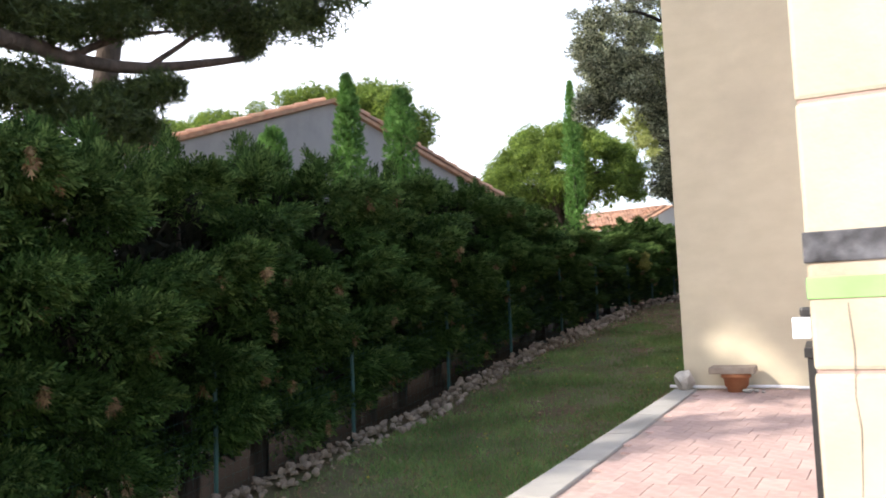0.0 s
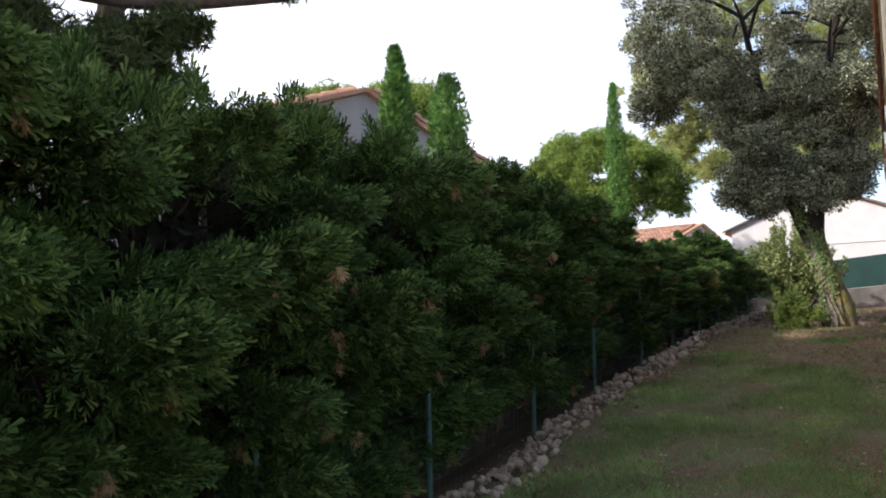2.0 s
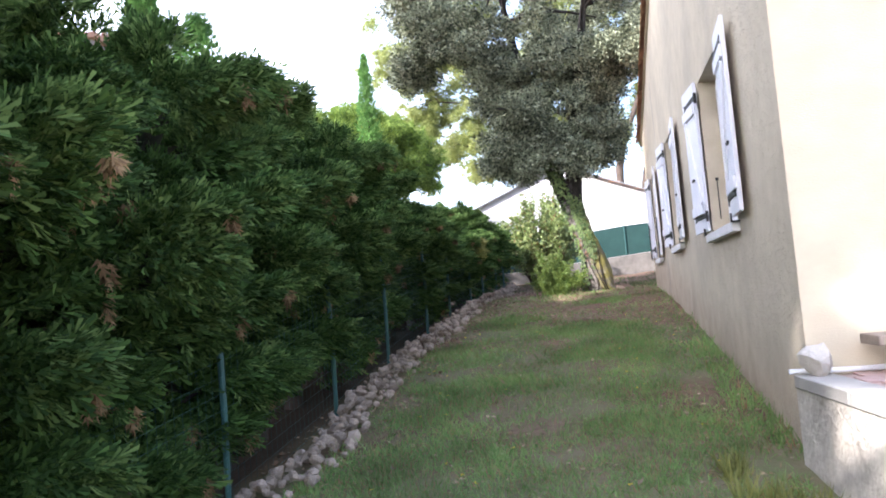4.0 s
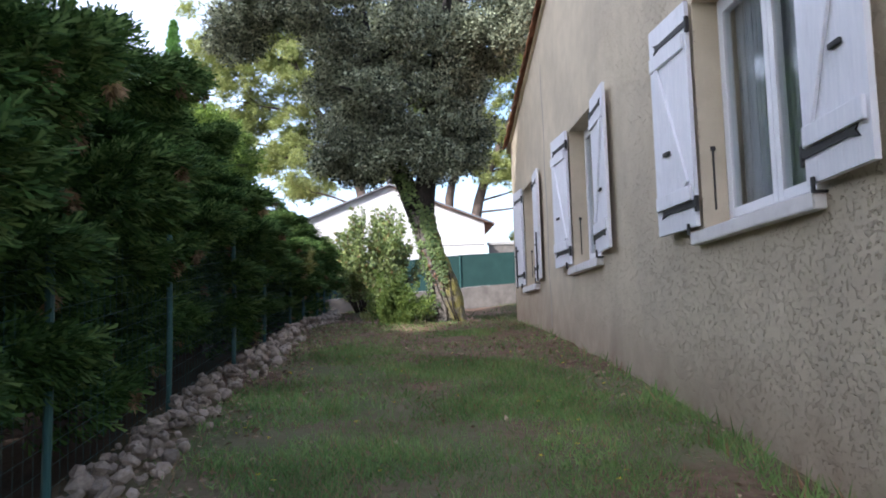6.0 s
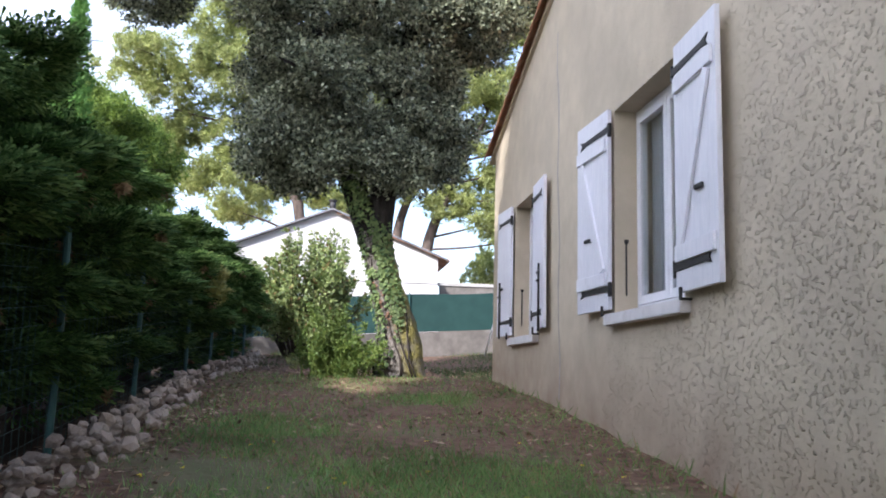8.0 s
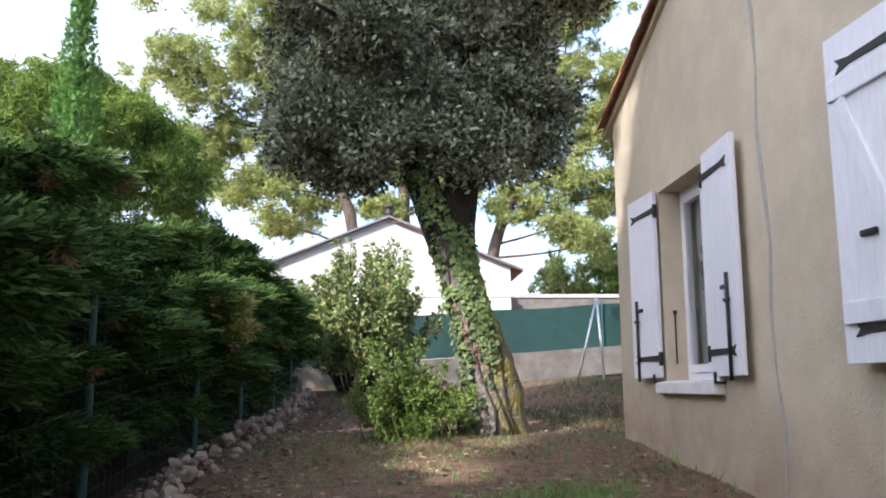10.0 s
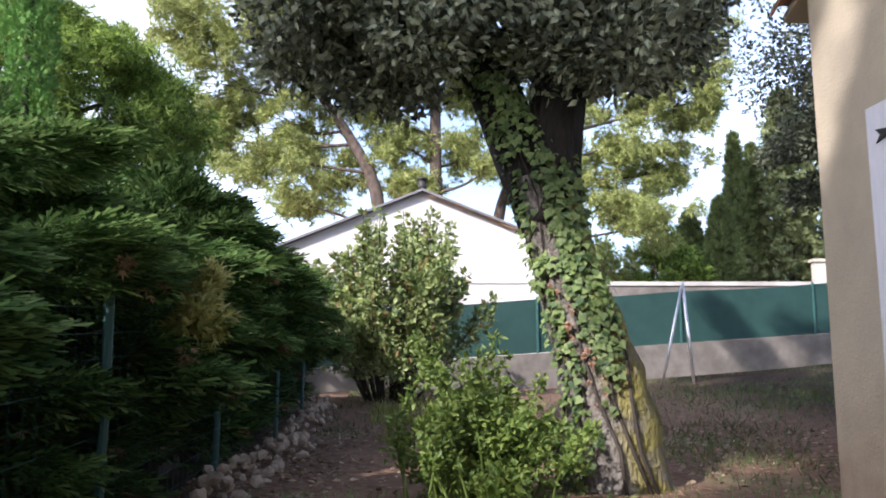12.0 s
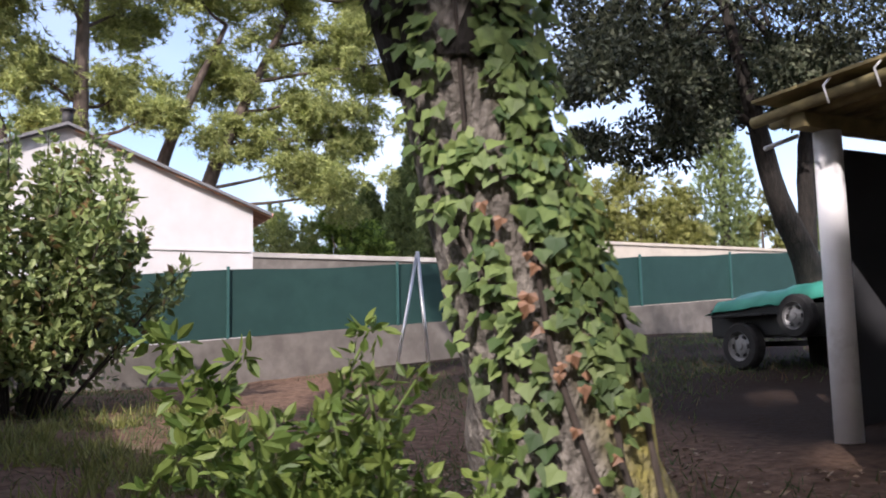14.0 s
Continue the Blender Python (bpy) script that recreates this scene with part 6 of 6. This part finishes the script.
part("pale_coping", bm_box((7.85, 38.55, 5.361), (36, 38.85, 5.45), 0.01), M_CREAM, back)

zz = float(ground_z(0.95, 28.0))
strut = thing("strutted_pole", (0.95, 28.4, zz), "pale metal pole with a slanting strut on the grass", "pole")
part("pole", limbs_bm([([(0.05, -0.2, -0.05), (0.0, 0, 3.68 - zz)], [0.024, 0.024])], 8), M_ALU, strut)
part("strut", limbs_bm([([(-0.5, -0.4, -0.05), (-0.01, 0, 3.64 - zz)], [0.02, 0.02])], 8), M_ALU, strut)

# ---- pergola behind the house ----
PX, PY = 1.25, 22.45
pz = float(ground_z(PX, PY))
perg = thing("pergola", (0, 0, 0), "reed-roofed lean-to pergola on a round grey-white post", "pergola")
part("post", limbs_bm([([(PX, PY, pz - 0.05), (PX, PY, 3.80)], [0.088, 0.088])], 20), M_GREYPAINT, perg, "round grey-white post")
part("beam", bm_box((0.98, 22.38, 3.802), (6.2, 22.50, 3.90), 0.006), M_REED, perg, "weathered timber beam")
part("wall_plate", bm_box((0.8, 20.13, 3.78), (6.2, 20.2, 3.92), 0.006), M_WOOD, perg)
rr = random.Random(30)
for i in range(59):
    x = 0.9 + i * 0.085
    r = rr.uniform(0.03, 0.042)
    pts = [(x - 0.02, 20.15, 3.97 + rr.uniform(-0.01, 0.02)), (x + 0.02, 21.4, 3.97 + rr.uniform(-0.02, 0.02)), (x + 0.06, 22.75 + rr.uniform(-0.1, 0.12), 3.93 + rr.uniform(-0.02, 0.03))]
    part("reed_pole", limbs_bm([(pts, [r, r, r * 0.9])], 6), M_REED, perg)
# unseen board added above the poles so no sun falls between them
part("reed_mat", bm_box((0.88, 20.16, 4.022), (5.95, 22.72, 4.045), 0.004), M_REED, perg, "unseen board over the poles, added to block the sun")
part("white_batten", limbs_bm([([(1.02, 22.76, 3.74), (1.34, 22.76, 3.86)], [0.016, 0.016])], 4), M_PLASTIC, perg, "white plastic batten end")
for y in (21.75, 22.1):
    part("cord", limbs_bm([([(0.93, y, 4.05), (0.845, y + 0.01, 3.97), (0.87, y, 3.86)], [0.008, 0.008, 0.006])], 5), M_PLASTIC, perg, "white cord")
# added dark sheet that paints in the deep shade under the pergola
shade_sheet = part("shade_panel", bm_box((1.75, 22.75, pz - 0.1), (6.2, 22.8, 3.80), 0.004), M_DARK, perg, "near-black sheet standing in for the deep shade under the pergola")


# ---- trailer under the oak ----
def wheel(name, parent, at, r, w):
    """A tyre and rim with its axle along x."""
    wl = new(name)
    wl.parent = parent
    wl.matrix_basis = pose(*at)
    bm = bmesh.new()
    prof = [(r * 0.62, -w / 2), (r * 0.92, -w / 2), (r, -w * 0.3), (r, w * 0.3), (r * 0.92, w / 2), (r * 0.62, w / 2)]
    n = 24
    rings = [[bm.verts.new((x, q * math.cos(2 * math.pi * k / n), q * math.sin(2 * math.pi * k / n))) for k in range(n)] for q, x in prof]
    for i in range(len(prof)):
        a, b = rings[i], rings[(i + 1) % len(prof)]
        for k in range(n):
            bm.faces.new((a[k], a[(k + 1) % n], b[(k + 1) % n], b[k]))
    bmesh.ops.recalc_face_normals(bm, faces=bm.faces)
    part("tyre", bm, M_RUBBER, wl)
    # a dished steel rim with a hub and a ring of slots
    bm = bmesh.new()
    prof = [(0.62, -0.5), (0.6, -0.3), (0.5, -0.12), (0.3, -0.3), (0.16, -0.34), (0.14, -0.46), (0.0, -0.46)]
    rings = [[bm.verts.new((q * w, p * r * math.cos(2 * math.pi * k / n), p * r * math.sin(2 * math.pi * k / n))) for k in range(n)] for p, q in prof]
    for a, b in zip(rings, rings[1:]):
        for k in range(n):
            bm.faces.new((a[k], a[(k + 1) % n], b[(k + 1) % n], b[k]))
    bmesh.ops.remove_doubles(bm, verts=bm.verts, dist=0.0005)
    bmesh.ops.recalc_face_normals(bm, faces=bm.faces)
    rim = part("rim", bm, M_RIM, wl, "dull silver rim")
    for k in range(6):
        a = k * math.pi / 3
        m = Matrix.Translation((-0.27 * w, 0.42 * r * math.cos(a), 0.42 * r * math.sin(a))) @ Matrix.Rotation(a, 4, "X")
        part("slot", bm_box((-0.012, -0.05 * r, -0.1 * r), (0.0, 0.05 * r, 0.1 * r), 0.0, m), M_RUBBER, rim)


tz = float(ground_z(3.7, 25.3))
trailer = thing("utility_trailer", (3.55, 24.3, tz), "dark grey two-wheeled trailer under a green tarpaulin", "trailer")
part("side_panel", bm_box((0, 0, 0.36), (0.03, 1.8, 0.66), 0.006), M_CAR, trailer)
part("side_panel", bm_box((1.17, 0, 0.36), (1.2, 1.8, 0.66), 0.006), M_CAR, trailer)
part("end_panel", bm_box((0.031, 0, 0.36), (1.169, 0.03, 0.66), 0.006), M_CAR, trailer)
part("end_panel", bm_box((0.031, 1.77, 0.36), (1.169, 1.8, 0.66), 0.006), M_CAR, trailer)
part("floor_panel", bm_box((0.031, 0.031, 0.34), (1.169, 1.769, 0.38)), M_CAR, trailer)
part("axle", bm_box((-0.03, 1.2, 0.24), (1.23, 1.26, 0.30), 0.006), M_STEEL, trailer)
part("mudguard", bm_box((-0.2, 0.85, 0.56), (0.0, 1.6, 0.585), 0.01), M_RUBBER, trailer, "black mudguard")
wheel("wheel", trailer, (-0.1, 1.23, 0.25), 0.25, 0.15)
wheel("wheel", trailer, (1.3, 1.23, 0.25), 0.25, 0.15)
wheel("spare_wheel", trailer, (-0.09, 0.5, 0.54), 0.22, 0.13)
V, F = [], []
for i in range(15):
    for j in range(19):
        x, y = -0.05 + 1.3 * i / 14, -0.05 + 1.9 * j / 18
        e = min(i, 14 - i, j, 18 - j)
        z = 0.70 + 0.10 * math.sin(math.pi * i / 14) + 0.16 * (1 - j / 18) + 0.05 * noise.noise(Vector((i * 0.5, j * 0.4, 2)))
        V.append((x, y, z if e else 0.62 + 0.04 * noise.noise(Vector((i * 0.8, j * 0.8, 5))) + 0.1 * (1 - j / 18)))
for i in range(14):
    for j in range(18):
        a = i * 19 + j
        F.append((a, a + 19, a + 20, a + 1))
tp = raw("tarpaulin", V, F, M_TARP, None, smooth=True)
tp.matrix_basis = pose(3.55, 24.3, tz)
tp.modifiers.new("thick", "SOLIDIFY").thickness = 0.006
tagged(tp, "rumpled green tarpaulin tied over a trailer", "tarpaulin")

# ---- ivy on the oak ----
ivy = thing("ivy_plant", OAK[0], "broad-leaved green ivy climbing the oak trunk, with dry brown patches", "ivy")
axis, axis_r = smooth_path(OAK + [(-2.62, 20.7, 3.95), (-2.85, 20.75, 4.6)], OAK_R + [0.17, 0.15], 6)
iv = random.Random(77)
back = Vector(OAK[0])


def on_trunk(z, a, lift):
    """A point on the bark at height z, a degrees round from the garden side, and the outward way."""
    i = min(range(len(axis)), key=lambda k: abs(axis[k].z - z))
    d = Vector((-math.sin(radians(a)) * -1, -math.cos(radians(a)), 0.12)).normalized()
    return Vector((axis[i].x, axis[i].y, z)) + d * (axis_r[i] * 1.02 + lift), d


for k in range(5):
    a0 = (-45, -15, 10, 28, -70)[k]
    pts = [on_trunk(1.5 + 0.3 * s, a0 + 14 * math.sin(s * 1.3 + k), 0.006)[0] - back for s in range(9)]
    part("stem", limbs_bm([(pts, [0.012 - 0.001 * s for s in range(9)])], 6), M_BARK3, ivy, "brown ivy stem")
leaf_kinds = []
for k in range(3):
    V = IVY[0].copy()
    V[:, 1] *= (1.0, 0.85, 1.12)[k]
    V[4, 2] = (-0.1, 0.02, -0.2)[k]
    me = bpy.data.meshes.new("ivy_leaf")
    me.from_pydata([tuple(v) for v in V], [], [tuple(f) for f in IVY[1]])
    me.materials.append(M_IVY)
    leaf_kinds.append(me)
dry_kind = leaf_kinds[2].copy()
dry_kind.materials.clear()
dry_kind.materials.append(M_RUST)


def ivy_matrix(z, a):
    p, d = on_trunk(z, a, iv.uniform(0.01, 0.055))
    down = (Vector((iv.uniform(-1.2, 1.2), iv.uniform(-0.4, 0.4), -1)) + d * 0.35).normalized()
    n = (d + Vector((iv.uniform(-0.6, 0.6), iv.uniform(-0.5, 0.5), iv.uniform(-0.2, 0.8)))).normalized()
    s = n.cross(down).normalized()
    n = down.cross(s)
    k = iv.uniform(0.028, 0.058)
    m = Matrix(((down.x, s.x, n.x, p.x - back.x), (down.y, s.y, n.y, p.y - back.y), (down.z, s.z, n.z, p.z - back.z), (0, 0, 0, 1)))
    return m @ Matrix.Diagonal((k, k, k, 1))


def ivy_spot():
    """Most leaves run up the middle of the trunk; its right side stays bare, a strip on the left too."""
    while True:
        z = iv.uniform(1.55, 4.7)
        if z > 3.6 and iv.random() < 0.35:
            continue
        a = iv.gauss(-30 if z < 2.2 else -14, 38)
        if -110 + 40 * (z < 2.3) < a < min(54, -14 + (z - 1.9) * 75) and not (-48 < a + (z - 3.2) * 20 < -20 and 2.95 < z < 3.6 and iv.random() < 0.97) and not (z < 2.25 and iv.random() < 0.72):
            return z, a


for i in range(300):
    z, a = ivy_spot()
    dry = abs(a + 26 - (2.4 - z) * 20) < 12 and 1.95 < z < 2.85 and iv.random() < 0.85
    ob = new("ivy_leaf", dry_kind if dry else leaf_kinds[i % 3])
    ob.parent = ivy
    ob.matrix_basis = ivy_matrix(z, a) @ Matrix.Diagonal((0.75, 0.75, 2.4, 1) if dry else (1, 1, 1, 1))
V, F = [], []
for i in range(1300):
    z, a = ivy_spot()
    while abs(a + 26 - (2.4 - z) * 20) < 11 and 1.95 < z < 2.85:
        z, a = ivy_spot()
    m = ivy_matrix(z, a)
    s = len(V)
    V += [m @ Vector(q) for q in IVY[0]]
    F += [tuple(int(q) + s for q in f) for f in IVY[1]]
ob = raw("ivy_leaves", V, F, M_IVY, ivy)
ob["kind"] = "stuff"

# ---- rubble edging along the hedge ----
border = thing("stone_border", (0, 0, 0), "low row of pale rubble stones edging the lawn", "stone edging")
stone_me = []
for k in range(8):
    ob = part("stone", stone_bm(100 + k, 1.0), M_STONE, border)
    stone_me.append(ob.data)
    bpy.data.objects.remove(ob)
rs = random.Random(9)
count = 0
y = 3.6
rest = []
while y < 26.5:
    xc = -4.24 + 0.06 * math.sin(y * 0.9) + 0.04 * math.sin(y * 2.3)
    for layer in range(5):
        if y > 17.5 and rs.random() < 0.62:
            continue
        s = rs.uniform(0.045, 0.105) * (1.4 if rs.random() < 0.15 else 1.0)
        x = xc + rs.uniform(-0.19, 0.19) * (1.0 if layer < 3 else 0.55)
        yy = y + rs.uniform(-0.06, 0.06)
        z = float(ground_z(x, yy)) + (0.01, 0.02, 0.03, 0.09, 0.12)[layer] + rs.uniform(-0.01, 0.03)
        m = pose(x, yy, z, rs.uniform(-35, 35), rs.uniform(-35, 35), rs.uniform(0, 360)) @ Matrix.Diagonal((s * rs.uniform(1.0, 1.6), s, s * rs.uniform(0.65, 1.0), 1))
        if count < 300 and 5.0 < y < 19.5 and layer > 1:
            ob = new("stone", stone_me[rs.randrange(8)])
            ob.parent = border
            ob.matrix_basis = m
            count += 1
        else:
            rest.append(m)
    y += 0.095
V, F = [], []
base = stone_bm(120, 1.0)
bv, bf = [v.co.copy() for v in base.verts], [[v.index for v in f.verts] for f in base.faces]
base.free()
for m in rest:
    s = len(V)
    V += [m @ v for v in bv]
    F += [tuple(i + s for i in f) for f in bf]
ob = raw("stone_rubble", V, F, M_STONE, border)
ob["kind"] = "stuff"

# ---- grass, weeds and dead leaves ----
rng = np.random.default_rng(5)


def cover(n, x0, x1, y0, y1):
    x, y = rng.uniform(x0, x1, n), rng.uniform(y0, y1, n)
    return x, y


def patch(x, y, scale, seed):
    return np.array([noise.noise(Vector((a * scale, b * scale, seed))) for a, b in zip(x, y)])


def grass(name, label, n, x0, x1, y0, y1, keep, size, mat=M_GRASS, lean=0.7):
    x, y = cover(n, x0, x1, y0, y1)
    k = keep(x, y)
    x, y = x[k], y[k]
    p = np.stack([x, y, ground_z(x, y) - 0.004], -1)
    way = rng.normal(size=p.shape) * np.array([lean, lean, 0.25]) + np.array([0, 0, 1.0])
    V, F = scatter(p, way, size * rng.uniform(0.5, 1.4, len(p)), BLADE)
    ob = raw(name, V, F, mat)
    tagged(ob, label, "grass", kind="stuff")
    return ob


def lawn_keep(x, y):
    q = patch(x, y, 0.55, 1) + 0.5 * patch(x, y, 1.9, 2)
    q = q - 0.7 * np.clip((x + 1.75) / 0.5, 0, 1) - 0.5 * np.clip((-3.3 - x) / 0.7, 0, 1) - 0.75 * np.clip((y - 12.8) / 3.0, 0, 1) - 0.55 * np.clip((-2.5 - x) / 0.8, 0, 1) * np.clip((7.0 - y) / 2.0, 0, 1) + 0.78 - 1.2 * np.clip((y - 17.5) / 1.0, 0, 1)
    return (rng.random(len(x)) < np.clip((q - 0.12) * 1.9, 0.1, 1)) & ((x < edge_x(8.0) - 0.06) | (y > 8.1)) & ((x < WX - 0.02) | (y > NY))


grass("lawn_grass", "thin short dull green lawn grass", 330000, -4.15, -0.6, 1.5, 20.5, lawn_keep, 0.06)
grass("back_grass", "sparse grass behind the house", 60000, -4.1, 7.0, 20.2, 30.0, lambda x, y: (patch(x, y, 0.4, 4) + 0.25 > rng.random(len(x)) * 0.6) & ((x > -1.3) | (y > 23.5)), 0.08, M_GRASS_SHADED)
grass("wall_weeds", "long pale weeds at the terrace corner", 2200, -1.45, -0.98, 5.8, 8.2, lambda x, y: (patch(x, y, 2.2, 6) > 0.02), 0.13, M_FARGREEN, 0.35)
grass("foot_weeds", "dark weeds along the foot of the wall", 5200, -1.16, WX - 0.01, 8.3, 20.2, lambda x, y: (rng.random(len(x)) < np.clip(0.55 - 0.13 * (y - 10.5), 0.03, 0.5)) & (patch(x, y, 2.0, 7) > -0.15), 0.11, M_GRASS, 0.45)
grass("shrub_grass", "pale dry grass round the shrub", 5200, -3.6, -1.9, 23.2, 27.0, lambda x, y: (patch(x, y, 1.0, 8) > -0.1), 0.13, M_FARGREEN, 0.5)
x, y = cover(15000, -4.1, 3.0, 3.0, 24.0)
xs, ys = cover(5000, -4.6, -3.7, 3.0, 24.0)
x, y = np.append(x, xs), np.append(y, ys)
k = ((x < WX - 0.03) | (y > NY)) & (x < 0.7) & ((x < edge_x(8.0) - 0.08) | (y > 8.1)) & (rng.random(len(x)) < np.clip(0.25 + 0.6 * np.clip((y - 10) / 8, 0, 1) + 0.5 * (x > WX - 0.6) + patch(x, y, 0.8, 9) * 0.5, 0.03, 1))
p = np.stack([x[k], y[k], ground_z(x[k], y[k]) + 0.012], -1)
way = rng.normal(size=p.shape) * np.array([1, 1, 0.15])
V, F = scatter(p, way, rng.uniform(0.025, 0.065, len(p)), LEAF, 0.45, np.array([0, 0, 1.0]))
tagged(raw("leaf_litter", V, F, M_LITTER), "scattered brown dead leaves on the lawn", "leaves", kind="stuff")

x, y = cover(60, -3.9, -1.2, 4.0, 15.0)
p = np.repeat(np.stack([x, y, ground_z(x, y) + 0.035], -1), 9, axis=0)
V, F = scatter(p, rng.normal(size=p.shape) * np.array([1, 1, 0.25]), np.full(len(p), 0.017), LEAF, 0.3, np.array([0, 0, 1.0]))
tagged(raw("lawn_flower", V, F, M_YELLOW), "tiny yellow flower heads dotted over the lawn", "flowers", kind="stuff")

# ---- pavers of the terrace ----
paver = part("paver", bm_box((0, 0, -0.03), (0.1275, 0.2575, 0.0), 0.002), M_PAVER, terrace)
pv = random.Random(31)
near, far = [], []
for j in range(46):
    y = 8.05 - (j + 1) * 0.26
    for i in range(78):
        x = -0.9 + i * 0.13 + (0.065 if j % 2 else 0.0)
        if x < edge_x(y) + 0.185 or x > 8.8 or (0.64 < x < 1.16 and 1.9 < y < 2.56):
            continue
        m = pose(x, y, TZ + pv.uniform(-0.0008, 0.0008), pv.uniform(-0.12, 0.12), pv.uniform(-0.12, 0.12), pv.uniform(-0.4, 0.4))
        (near if x < 1.05 and y > 3.3 else far).append(m)
paver.matrix_basis = near[0]
for m in near[1:300]:
    ob = new("paver", paver.data)
    ob.parent = terrace
    ob.matrix_basis = m
bv = [v.co.copy() for v in paver.data.vertices]
bf = [list(q.vertices) for q in paver.data.polygons]
bm = bmesh.new()
for m in near[300:] + far:
    vs = [bm.verts.new(m @ v) for v in bv]
    for f in bf:
        bm.faces.new([vs[i] for i in f])
ob = part("pavers", bm, M_PAVER, terrace)
ob["kind"] = "stuff"
